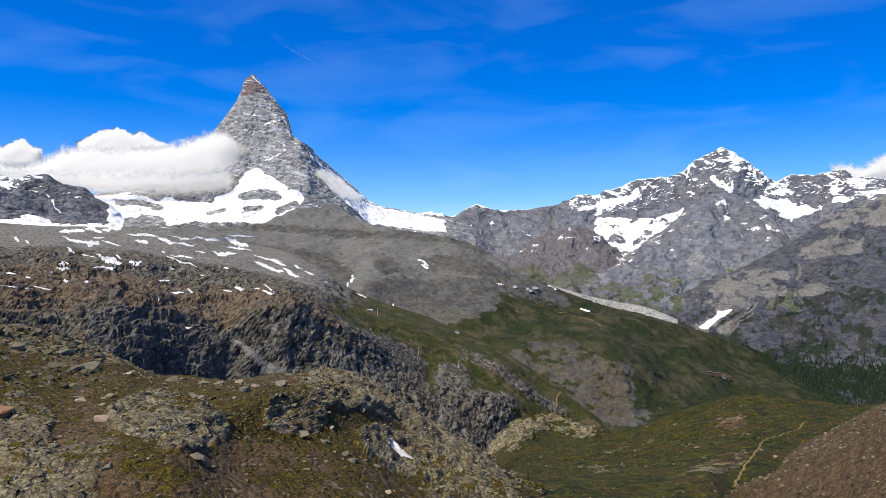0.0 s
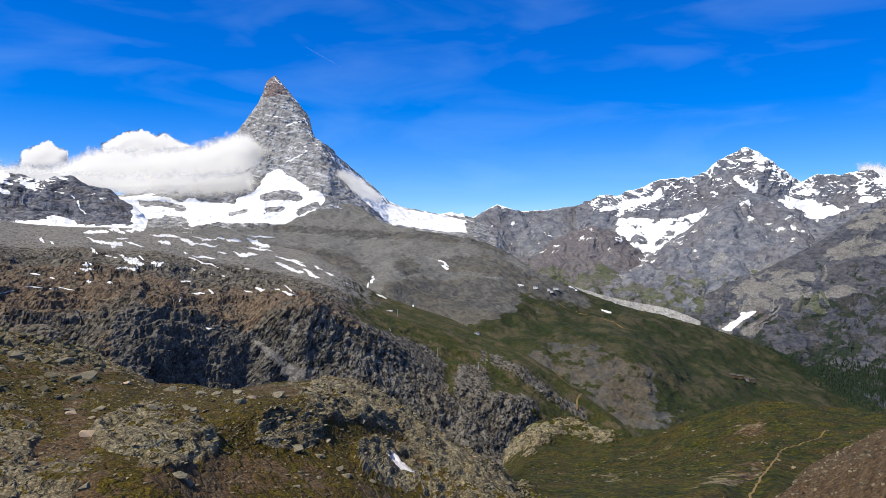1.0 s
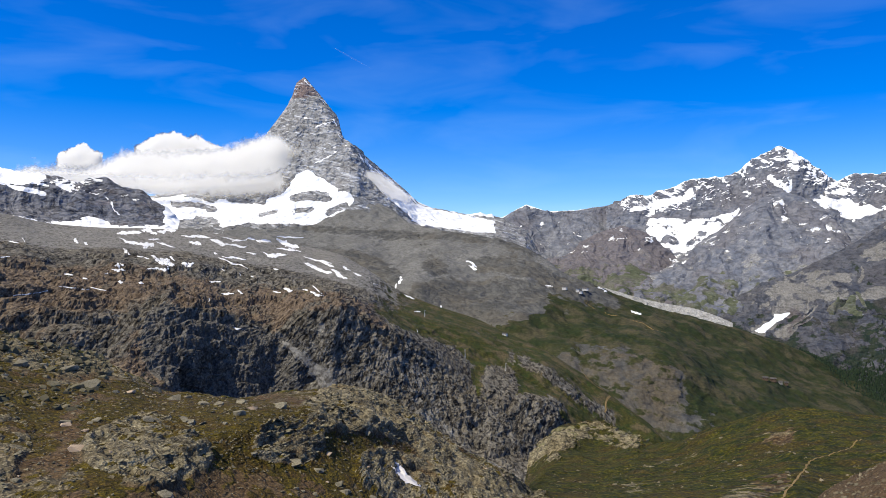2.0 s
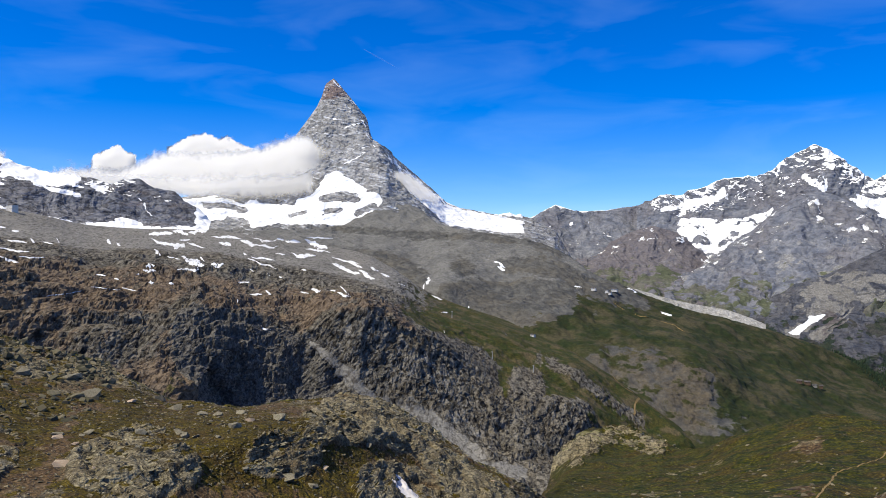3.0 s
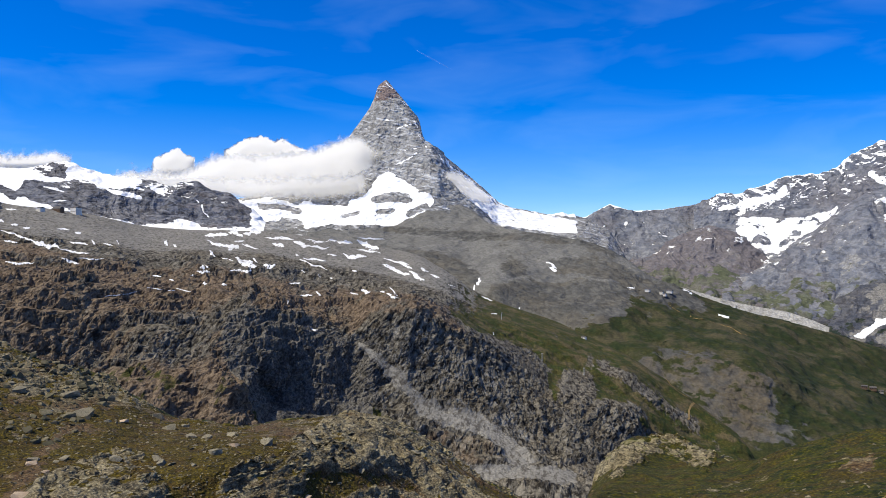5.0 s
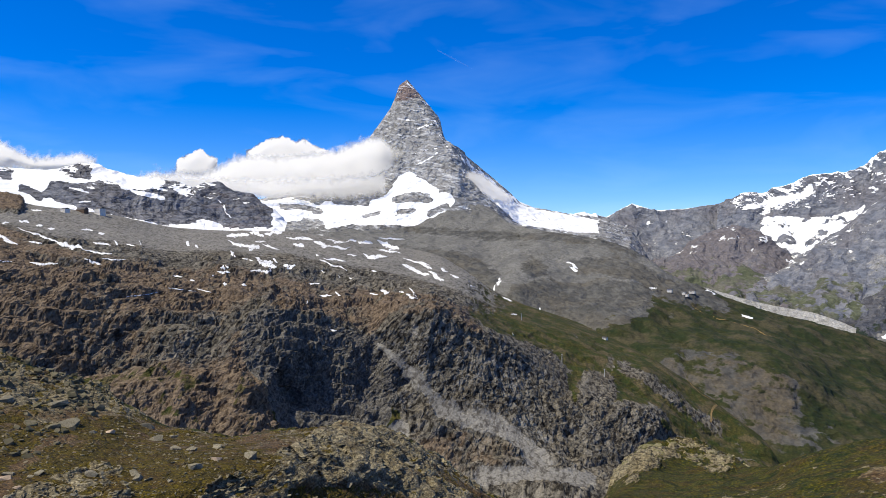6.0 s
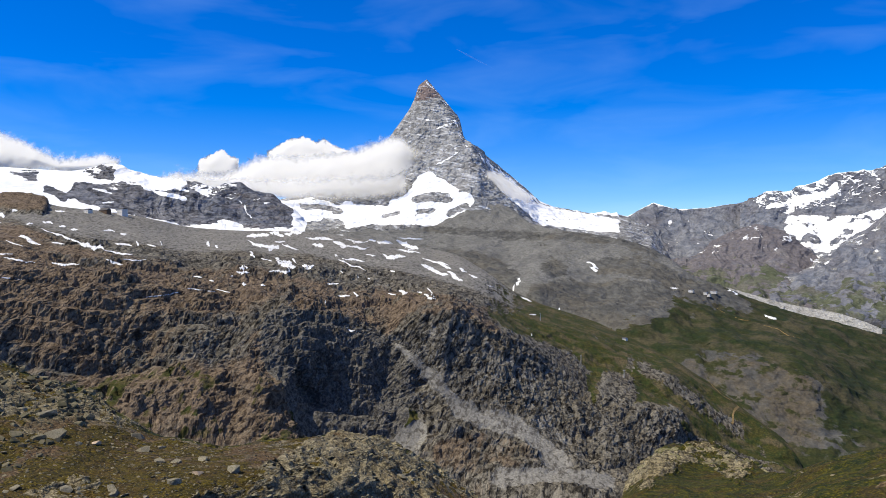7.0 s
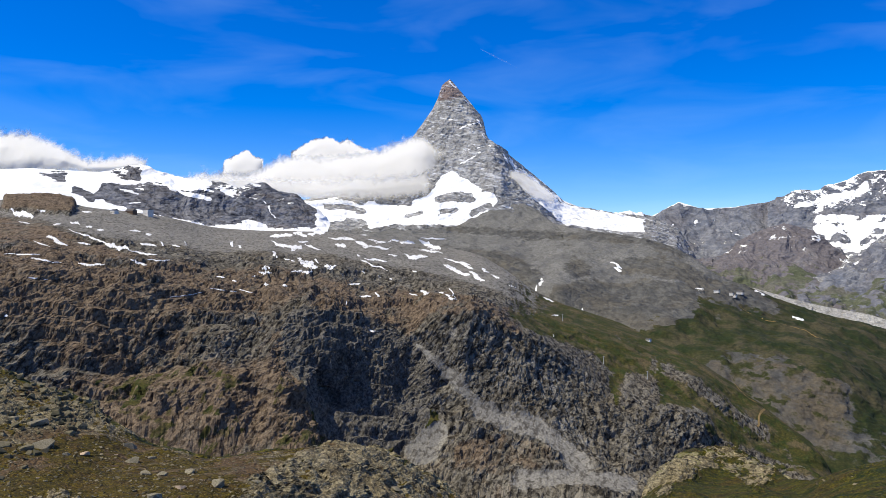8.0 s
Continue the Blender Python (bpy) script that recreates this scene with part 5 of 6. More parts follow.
ice = band(u, w, [(203, 23), (233, 1), (255, -21)], 10, 26)
snow = np.maximum(snow, glac * (0.72 + 1.0 * pat))
fall = np.maximum(between(u, w, [(203, 12), (225, 29), (255, 39), (292, 45), (320, 54)], [(203, 1), (225, 1), (255, -1), (292, 29), (320, 49)], 4), between(u, w, [(170, 51), (189, 58), (214, 66), (242, 73)], [(170, 45), (189, 51), (214, 58), (242, 66)], 3))
snow = np.maximum(snow, fall * (0.55 + 0.9 * pat))
snow = np.maximum(snow, ice * (0.45 + 0.6 * pat)) * smooth(8.7, 10.2, A + 0.8 * pat)
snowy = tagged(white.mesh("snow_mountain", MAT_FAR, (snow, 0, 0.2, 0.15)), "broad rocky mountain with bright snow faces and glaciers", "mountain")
white.part("glacier", snowy, MAT_FAR, 0, "bright glacier and snow faces")

for name, prof, seed, label in (("brown_spur", SPUR_L_PROFILES, 3, "purple-brown rock spur with pale scree fans"),
                                ("blue_spur", SPUR_R_PROFILES, 5, "rock spur tinted haze-blue, with snow specks and green foot")):
    sp = Land(prof, 200, (4, 40, 45, 75, 5, 4), 0.8)
    A, V = sp.A, sp.V
    p = sp.p()
    sp.push(smooth(4, 3.6, V) * smooth(0.5, 1.2, V) * (gullies(sp, 3400, 210, 5, seed) * 42 + fbm(p, 70, 4, 0.55, True, 3.0) * 9))
    pat = fbm(sp.p(), 80, 5, 0.62, seed=seed + 20)
    rg = fbm(sp.p(), 50, 5, 0.6, True, seed)
    snow = np.clip(0.25 + 0.45 * pat + 0.25 * rg, 0, 1) * smooth(2.6, 3.5, V)
    turf = np.clip(smooth(3.7, 2.2, V) * (0.58 + 0.9 * pat), 0, 1)
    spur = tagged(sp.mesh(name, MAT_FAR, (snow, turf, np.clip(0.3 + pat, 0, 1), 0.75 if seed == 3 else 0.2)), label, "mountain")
    sp.part("pasture", spur, MAT_FAR, 1, "muted green grass slope")

# the flank stands beyond the green ridge: the whole profile drawn out from the start of the path
FLANK_PROFILES = [(q[0], *[(1.16 * r, 1.16 * z) for r, z in q[1:]]) for q in FLANK_PROFILES]
flank = Land(FLANK_PROFILES, 340, (4, 45, 60, 60, 70, 5, 4), 0.8)
A, V = flank.A, flank.V
p = flank.p()
flank.push(smooth(5, 4.6, V) * smooth(0.3, 1.0, V) * (gullies(flank, 2600, 190, 5, 7.0) * 36 + blocky(fbm((p[0] * 0.3, p[1] * 0.3, p[2] * 1.5), 90, 4, 0.5, seed=2), 5) * 14))
pat = fbm(flank.p(), 90, 5, 0.62, seed=27)
turf = np.clip(0.6 + 0.9 * pat - 0.4 * smooth(3, 4.5, V), 0, 1)
u, w = bearing(flank)
chute = np.maximum.reduce([band(u, w, [(374, -54), (373, -77), (336, -104)], 3, 9), band(u, w, [(389, -85), (365, -105)], 2, 4), band(u, w, [(402, -85), (371, -110)], 1.2, 2), band(u, w, [(371, -47), (374, -66), (365, -79)], 3, 7), band(u, w, [(409, -69), (387, -89), (369, -108)], 1, 2.5),
                           band(u, w, [(465, -21), (464, -40)], 1.5, 3), band(u, w, [(553, 21), (527, -3)], 1.5, 3), band(u, w, [(396, -58), (393, -77)], 1.2)])
pale = np.maximum.reduce([between(u, w, [(325, -64), (373, -32), (409, -25), (454, -29)], [(325, -70), (373, -82), (402, -77), (454, -55)], 8),
                          between(u, w, [(454, -52), (483, -45), (511, -49)], [(454, -62), (483, -61), (511, -54)], 3),
                          between(u, w, [(465, 1), (505, 15), (546, 12)], [(465, -15), (505, -15), (546, -3)], 6),
                          between(u, w, [(498, 52), (535, 74), (601, 82)], [(498, 23), (535, 27), (601, 30)], 10)])
ledgy = between(u, w, [(292, -79), (336, -69), (395, -73), (468, -66), (542, -51), (601, -36)], [(292, -99), (336, -88), (395, -117), (468, -147), (542, -161), (601, -161)], 14)
icy = between(u, w, [(333, -100), (348, -92), (359, -81), (376, -77)], [(333, -104), (348, -105), (359, -93), (376, -80)], 2.5)
chute = chute * (0.75 + 1.3 * pat)
icy = icy * (1.1 + 0.3 * pat)
turf = np.clip(turf * (1 - chute) * (1 - pale) - 0.15 * ledgy, 0, 1)
side = tagged(flank.mesh("valley_flank", MAT_FLANK, (icy, turf, np.clip(0.08 + 0.8 * fbm(flank.p(), 70, 5, seed=31) * (1 - ledgy) + 0.9 * chute + 0.65 * pale * (0.8 + pat), 0, 1), 0.1 + ledgy * (0.35 + 0.9 * pat))),
              "grey-green mountain flank with scree gullies", "mountain")

flank.part("snow_gully", side, MAT_FLANK, 0, "white avalanche snow lying in a gully")

mor = Land(MORAINE_PROFILES, 200, (4, 30, 30, 4, 4))
A, V = mor.A, mor.V
p = mor.p()
mor.push(smooth(3, 2.8, V) * fbm((p[0] * 2, p[1], p[2] * 0.4), 30, 4, 0.55, True) * 3)
MAT_MORAINE = land_material("pale_moraine_gravel", 1.6, (0.24, 0.235, 0.22), (0.34, 0.335, 0.315), (0.37, 0.365, 0.35), (0.05, 0.05, 0.03), (0.06, 0.06, 0.03), relief=0.6, grit=0.4, seams=0.4)
tagged(mor.mesh("moraine", MAT_MORAINE, (0, 0, 0.6 + 0.5 * fbm(mor.p(), 40, 4, seed=3), 0)), "pale grey gravel moraine wall in the valley", "moraine", kind="structure")

# valley ground to the horizon
bm = bmesh.new()
bmesh.ops.create_grid(bm, x_segments=60, y_segments=60, size=4900)
for v in bm.verts:
    v.co.z = -480 + 12 * noise.noise(v.co / 700)
tagged(mesh_object("valley_ground", bm, MAT_FLANK), "distant green valley floor", "valley", kind="structure")


# ---- snow patches left on the plateau: bearing and rise of both ends, width ----
def simple(name, colour_a, colour_b, size, rough=0.8, depth=0.02, spots=None):
    """A plain material with grain at two scales; each object a little different."""
    n = Nodes(name)
    f = n.noise(size, 3, 0.6)
    g = n.noise(size * 9, 3, 0.6)
    info = n.t.nodes.new("ShaderNodeObjectInfo")
    c = n.mix(n.ramp(f, 0.35, 0.65), colour_a, colour_b)
    c = n.mix(n.ramp(g, 0.4, 0.7, 0, 0.5), c, [k * 0.7 for k in colour_a])
    if spots:
        c = n.mix(n.ramp(n.noise(size * 2.5, 2), 0.55, 0.66, 0, 0.7), c, spots)
    c = n.mix(n.math("MULTIPLY", info.outputs["Random"], 0.35), c, [k * 0.55 for k in colour_b])
    return n.done(c, rough, n.bump(f, depth))


MAT_SNOW = simple("old_snow", (0.80, 0.82, 0.86), (0.90, 0.90, 0.91), 6.0, 0.7, 0.3)
MAT_PATCH = simple("pink_dusted_snow", (0.74, 0.70, 0.69), (0.86, 0.83, 0.82), 0.5, 0.7, 0.05)


def snow_patch(land, x, y, hw, hd, slant, lift, material, seed):
    az = math.atan2(x, y)
    r = math.hypot(x, y)
    na, nb = 22, 14
    bm = bmesh.new()
    grid = []
    for i in range(nb + 1):
        row = []
        for j in range(na + 1):
            ang = 2 * math.pi * j / na
            rho = i / nb
            wob = 1 + 0.45 * noise.noise((2.1 * math.cos(ang) + seed, 2.1 * math.sin(ang), seed * 0.7)) + 0.25 * noise.noise((5 * math.cos(ang), 5 * math.sin(ang), seed))
            s, q = rho * wob * math.cos(ang), rho * wob * math.sin(ang)
            a = az + s * hw / r
            d = r + q * hd - slant * s * hd * 0.9
            z = land.height(math.degrees(a), d)
            row.append(bm.verts.new((d * math.sin(a), d * math.cos(a), z + lift * (1.15 - rho ** 3))))
        grid.append(row)
    for i in range(nb):
        for j in range(na):
            if i == 0:
                bm.faces.new((grid[0][0], grid[1][j], grid[1][j + 1])) if j < na else None
            else:
                bm.faces.new((grid[i][j], grid[i + 1][j], grid[i + 1][j + 1], grid[i][j + 1]))
    bmesh.ops.remove_doubles(bm, verts=bm.verts, dist=0.001)
    bmesh.ops.recalc_face_normals(bm, faces=bm.faces)
    for f in bm.faces:
        f.smooth = True
    return mesh_object("snow_patch", bm, material)


def snow_streak(land, u0, w0, u1, w1, wide, lift, material, seed):
    """A ragged strip of snow lying on the sheet from one bearing (right, up, in thousandths) to another."""
    along = math.hypot(u1 - u0, w1 - w0) + wide
    na, nb = max(10, int(along / 0.9)), 5
    first = int(np.searchsorted(land.v, 2.0))
    last = int(np.searchsorted(land.v, 7.0))
    bm = bmesh.new()
    grid = []
    for i in range(na + 1):
        k = i / na
        uc, wc = u0 + (u1 - u0) * k, w0 + (w1 - w0) * k
        swell = math.sin(math.pi * (0.02 + 0.96 * k)) ** (0.8 + 0.5 * noise.noise((seed, 2.0, 0.3)))
        drift = noise.noise((k * along * 0.09, seed, 0.5)) * wide * 0.8
        row = []
        for j in range(nb + 1):
            q = 2 * j / nb - 1
            side = math.copysign(3.0, q)
            half = 0.56 * wide * swell * (1 + 0.9 * noise.noise((k * along * 0.16, side, seed)) + 0.6 * noise.noise((k * along * 0.5, side, seed + 9)))
            u, w = uc + 0.6 * q * wide * noise.noise((k * 4, q, seed + 5)), wc + drift + q * max(half, 0.12)
            c = int(np.clip(np.searchsorted(land.az, math.degrees(math.atan(u / 1000))), 0, len(land.az) - 1))
            y = np.hypot(land.x[first:last, c], land.y[first:last, c]) / math.hypot(1, u / 1000)
            rise = np.maximum.accumulate(1000 * land.z[first:last, c] / y) + np.arange(last - first) * 1e-6
            y = float(np.interp(w, rise, y))
            row.append(bm.verts.new((u / 1000 * y, y, w / 1000 * y + lift * (1.3 - q * q))))
        grid.append(row)
    for i in range(na):
        for j in range(nb):
            bm.faces.new((grid[i][j], grid[i + 1][j], grid[i + 1][j + 1], grid[i][j + 1]))
    bmesh.ops.recalc_face_normals(bm, faces=bm.faces)
    for f in bm.faces:
        f.smooth = True
    return mesh_object("snow_patch", bm, material)


STREAKS = []
STREAKS += [(-559, 15, -552, 12, 4.4), (-544, 10, -539, 7, 2.9), (-500, 21, -467, 24, 4.4), (-467, 29, -445, 23, 5.9), (-445, 24, -419, 27, 5.2), (-496, 15, -460, 7, 3.7), (-467, 10, -448, 3, 5.9), (-456, 15, -441, 15, 2.2), (-445, 12, -419, 3, 2.2), (-490, 1, -480, -4, 4.4), (-471, -8, -454, -11, 1.5), (-452, -7, -430, -18, 5.2), (-441, -13, -419, -18, 6.6), (-426, -7, -419, -13, 2.9), (-409, -15, -392, -19, 5.2), (-456, -25, -426, -24, 3.7), (-504, -24, -485, -27, 3.7), (-500, -20, -488, -21, 5.9)]
STREAKS += [(-570, -32, -557, -33, 1.5), (-544, -37, -537, -38, 1.5), (-513, -32, -505, -32, 2.2), (-495, -42, -488, -42, 2.9), (-467, -43, -460, -44, 2.9), (-412, 19, -371, 17, 2.9), (-401, 11, -384, 6, 4.4), (-371, 13, -348, 8, 4.4), (-356, 17, -327, 12, 2.9), (-348, 7, -321, 5, 2.9), (-367, -3, -362, -4, 2.9), (-327, 15, -312, 13, 2.9), (-311, 14, -290, 10, 4.4), (-323, -3, -309, -5, 2.2), (-301, -4, -268, -7, 4.4), (-356, -8, -323, -11, 2.2), (-360, -10, -320, -23, 2.2), (-283, 18, -246, 16, 1.8)]
STREAKS += [(-283, 13, -253, 4, 6.6), (-283, 3, -250, -2, 2.2), (-246, -18, -224, -25, 4.4), (-231, -24, -208, -29, 3.7), (-246, -8, -209, -18, 2.2), (-224, -14, -205, -21, 2.9), (-209, -27, -187, -36, 4.4), (-194, -21, -183, -26, 2.9), (-180, -29, -168, -35, 2.9), (-356, -25, -351, -27, 1.5), (-332, -29, -329, -33, 1.5), (-316, -34, -312, -35, 1.5), (-286, -24, -279, -25, 1.5), (-371, -42, -356, -41, 1.8), (-354, -57, -338, -57, 2.2), (-333, -51, -325, -57, 2.9), (-371, -66, -370, -69, 3.7), (-286, -54, -275, -56, 1.5)]
STREAKS += [(-272, -52, -259, -51, 3.7), (-246, -51, -239, -52, 2.2), (-236, -54, -217, -59, 2.9), (-233, -46, -218, -57, 1.5), (-342, -100, -323, -105, 2.9), (-577, -48, -533, -52, 1.1), (-533, -49, -511, -53, 1.0), (-158, -40, -147, -46, 1.5), (-113, -58, -99, -64, 2.2), (-99, -80, -91, -80, 1.5), (-95, -102, -94, -105, 2.2), (-940, 65, -893, 60, 7.4), (-888, 66, -873, 65, 2.9), (-855, 45, -842, 45, 2.2), (-827, 48, -809, 44, 2.9), (-797, 41, -786, 40, 2.2), (-919, 50, -898, 46, 1.5), (-809, 63, -792, 61, 2.2)]
STREAKS += [(-778, 36, -766, 34, 2.2), (-724, 34, -705, 32, 2.2), (-827, 38, -739, 11, 2.2), (-763, 17, -715, 9, 5.9), (-715, 5, -668, -1, 2.2), (-862, 28, -827, 16, 4.4), (-847, 20, -822, 14, 2.2), (-932, 3, -866, 1, 1.5), (-881, -4, -826, -12, 2.2), (-799, -13, -753, -14, 2.9), (-710, -7, -682, -15, 2.9), (-682, -7, -645, -9, 1.8), (-701, 15, -672, 11, 2.2), (-805, 18, -783, 14, 2.2), (-696, 30, -686, 27, 2.9), (-668, 17, -661, 13, 2.2), (-649, 13, -635, 10, 1.8), (-631, 17, -626, 12, 1.8)]
STREAKS += [(-883, 21, -852, 12, 1.5), (-881, -33, -846, -36, 1.1), (-640, -61, -590, -54, 1.1), (-922, -91, -916, -92, 2.9)]
for k, (u0, w0, u1, w1, wide) in enumerate(STREAKS):
    ob = snow_streak(cliff, u0, w0, u1, w1, wide, 0.7, MAT_SNOW, k * 1.37)
    tagged(ob, "bright old snow lying in a hollow of grey scree" if wide > 2.5 else "small white snow remnant between rocks", "snow patch", "snow patches on the plateau")
tagged(snow_patch(near, -6.8, 119.0, 2.4, 2.6, 0.4, 0.4, MAT_PATCH, 3.3), "pinkish white snow remnant under a grey outcrop", "snow patch")

# ---- stones ----
MAT_STONE = simple("schist_stone", (0.155, 0.138, 0.098), (0.27, 0.24, 0.17), 0.16, 0.85, 0.05, (0.09, 0.085, 0.05))
MAT_TAN = simple("tan_stone", (0.36, 0.27, 0.19), (0.46, 0.36, 0.26), 0.2, 0.85, 0.02)
MAT_RUST = simple("rust_stone", (0.24, 0.125, 0.06), (0.33, 0.19, 0.10), 0.2, 0.85, 0.02)
rnd = random.Random(11)


def hull(points):
    bm = bmesh.new()
    for q in points:
        bm.verts.new(q)
    bmesh.ops.convex_hull(bm, input=bm.verts)
    bmesh.ops.delete(bm, geom=[v for v in bm.verts if not v.link_faces], context="VERTS")
    return bm


def stone_points(n, sx, sy, sz):
    out = []
    for _ in range(n):
        v = Vector((rnd.gauss(0, 1), rnd.gauss(0, 1), rnd.gauss(0, 1))).normalized()
        v = Vector([math.copysign(abs(c) ** 0.6, c) for c in v])
        out.append((v.x * sx, v.y * sy, v.z * sz))
    return out


def stone_mesh(name, material, n, sx, sy, sz):
    me = bpy.data.meshes.new(name)
    bm = hull(stone_points(n, sx, sy, sz))
    bm.to_mesh(me)
    bm.free()
    me.materials.append(material)
    return me


STONES = [stone_mesh("stone", MAT_STONE, 15, 1.0, rnd.uniform(0.6, 0.85), rnd.uniform(0.35, 0.6)) for _ in range(10)]
TANS = [stone_mesh("tan_stone", MAT_TAN, 14, 1.0, 0.7, rnd.uniform(0.4, 0.55)) for _ in range(3)]


def ground_at(x, y):
    return near.height(math.degrees(math.atan2(x, y)), math.hypot(x, y))


def place_stone(me, x, y, size, label, name="boulder", sink=0.3, group="stones on the hillside"):
    ob = new(name, me)
    ob.matrix_world = (Matrix.Translation((x, y, ground_at(x, y) + size * (0.5 - sink) * 0.6))
                       @ Euler((rnd.uniform(-0.25, 0.25), rnd.uniform(-0.25, 0.25), rnd.uniform(0, 6.28))).to_matrix().to_4x4()
                       @ Matrix.Diagonal((size, size, size, 1)))
    return tagged(ob, label, "rock", group)


# single boulders that stand out
for x, y, size, kind in ((-37.0, 83.5, 1.05, 1), (-41.0, 92.0, 0.6, 1), (-54.0, 117.5, 1.5, 0), (-43.5, 123.0, 1.2, 0), (-46.0, 79.5, 1.5, 2),
                         (-31.5, 100.0, 0.9, 0), (-18.0, 99.0, 1.1, 0), (-15.5, 100.5, 0.8, 0), (-12.6, 99.0, 0.7, 0), (-27.0, 105.0, 1.0, 0),
                         (-61.0, 124.0, 1.6, 0), (-66.0, 119.0, 1.2, 0), (-50.0, 131.0, 1.3, 0), (-36.0, 116.0, 0.9, 0), (-9.5, 120.5, 0.8, 0),
                         (-24.0, 113.5, 1.1, 0), (-20.0, 116.5, 0.8, 0)):
    me = (STONES[rnd.randrange(10)], TANS[rnd.randrange(3)], stone_mesh("rust_stone", MAT_RUST, 16, 1.0, 0.8, 0.6))[kind]
    place_stone(me, x, y, size, ("grey angular schist boulder on thin turf", "pale tan boulder lying on brown earth",
                                 "rust-coloured block beside a dark hollow")[kind], "boulder", 0.25)
for _ in range(240):
    az, r = radians(rnd.uniform(-36, 20)), rnd.uniform(68, 150)
    if az > radians(5) and r > 120:
        r = rnd.uniform(70, 118)
    x, y = r * math.sin(az), r * math.cos(az)
    size = 0.22 + 0.75 * rnd.random() ** 2.6
    place_stone(STONES[rnd.randrange(10)] if rnd.random() < 0.86 else TANS[rnd.randrange(3)], x, y, size, "weathered grey stone bedded in alpine turf", "stone")


def scatter(name, material, count, pick, shape, label, category):
    """Many loose pieces joined into one mesh. pick: gives x, y, z, size and an Euler; shape: the local outlines."""
    kinds = []
    for pts in shape:
        bm = hull(pts)
        bm.verts.index_update()
        kinds.append((np.array([v.co[:] for v in bm.verts]), [[v.index for v in f.verts] for f in bm.faces]))
        bm.free()
    verts, faces, base = [], [], 0
    for _ in range(count):
        got = pick()
        if got is None:
            continue
        x, y, z, size, turn = got
        v, f = kinds[rnd.randrange(len(kinds))]
        m = np.array(turn.to_matrix()) * size
        verts.append(v @ m.T + (x, y, z))
        faces.extend([[i + base for i in q] for q in f])
        base += len(v)
    me = bpy.data.meshes.new(name)
    me.from_pydata(np.concatenate(verts).tolist(), [], faces)
    me.materials.append(material)
    return tagged(new(name, me), label, category, kind="stuff")


n = Nodes("rubble")
isl = n.t.nodes.new("ShaderNodeNewGeometry").outputs["Random Per Island"]
col = n.mix(isl, (0.06, 0.047, 0.028), (0.28, 0.232, 0.15))
col = n.mix(n.ramp(n.noise(0.15, 3), 0.4, 0.65, 0, 0.6), col, (0.09, 0.095, 0.07))
MAT_RUBBLE = n.done(col, 0.9)
n = Nodes("schist_slab")
isl = n.t.nodes.new("ShaderNodeNewGeometry").outputs["Random Per Island"]
col = n.mix(isl, (0.11, 0.096, 0.062), (0.28, 0.245, 0.165))
col = n.mix(n.ramp(n.noise(0.2, 3), 0.4, 0.62, 0, 0.7), col, (0.10, 0.095, 0.05))
MAT_SLAB = n.done(col, 0.9)
OUT = outcrop_mask
RIM = np.argwhere((OUT > 0.6) & (near_range < 190))
OPEN = np.argwhere((OUT < 0.4) & (near_range < 150) & (near_range > 60) & (near.A < 30))


def pick_slab():
    i, j = RIM[rnd.randrange(len(RIM))]
    return (near.x[i, j], near.y[i, j], near.z[i, j] - 0.06, 0.12 + 0.36 * rnd.random() ** 2.4,
            Euler((rnd.gauss(0.12, 0.07), rnd.gauss(-0.16, 0.07), rnd.gauss(0.3, 0.3))))


def pick_pebble():
    i, j = OPEN[rnd.randrange(len(OPEN))]
    if 5 < near.A[i, j] < 20 and rnd.random() < 0.8:
        return None
    return (near.x[i, j], near.y[i, j], near.z[i, j] + 0.02, 0.05 + 0.26 * rnd.random() ** 3, Euler((rnd.gauss(0, 0.3), rnd.gauss(0, 0.3), rnd.uniform(0, 6.28))))


scatter("schist_slabs", MAT_SLAB, 3000, pick_slab, [stone_points(12, 1.3, 0.7, 0.14) for _ in range(8)],
        "grey-green schist slabs splitting along their layers", "rock slabs")
scatter("rubble", MAT_RUBBLE, 9500, pick_pebble, [stone_points(9, 1.0, 0.75, 0.5) for _ in range(8)],
        "loose pale stones strewn over turf and earth", "stones")
BANK = np.argwhere((near.A < -24) & (near_range > 112) & (near_range < 172))


def pick_bank():
    i, j = BANK[rnd.randrange(len(BANK))]
    if rnd.random() > 0.25 + 0.75 * OUT[i, j]:
        return None
    return (near.x[i, j], near.y[i, j], near.z[i, j] + 0.05, 0.15 + 1.0 * rnd.random() ** 3.5, Euler((rnd.gauss(0, 0.3), rnd.gauss(0, 0.3), rnd.uniform(0, 6.28))))


n = Nodes("lichened_block")
isl = n.t.nodes.new("ShaderNodeNewGeometry").outputs["Random Per Island"]
col = n.mix(isl, (0.05, 0.044, 0.03), (0.19, 0.162, 0.105))
MAT_BLOCK = n.done(n.mix(n.ramp(n.noise(0.3, 3), 0.42, 0.62, 0, 0.6), col, (0.075, 0.078, 0.04)), 0.9)
scatter("block_field", MAT_BLOCK, 2600, pick_bank, [stone_points(12, 1.0, 0.8, 0.6) for _ in range(8)],
        "dark grey lichened blocks tumbled over the bank", "boulders")
HILL = np.argwhere((near_range > 200) & (near_range < 420) & (near.A > 5))


def pick_hill():
    i, j = HILL[rnd.randrange(len(HILL))]
    return (near.x[i, j], near.y[i, j], near.z[i, j] + 0.1, 0.2 + 0.8 * rnd.random() ** 5, Euler((rnd.gauss(0, 0.3), rnd.gauss(0, 0.3), rnd.uniform(0, 6.28))))


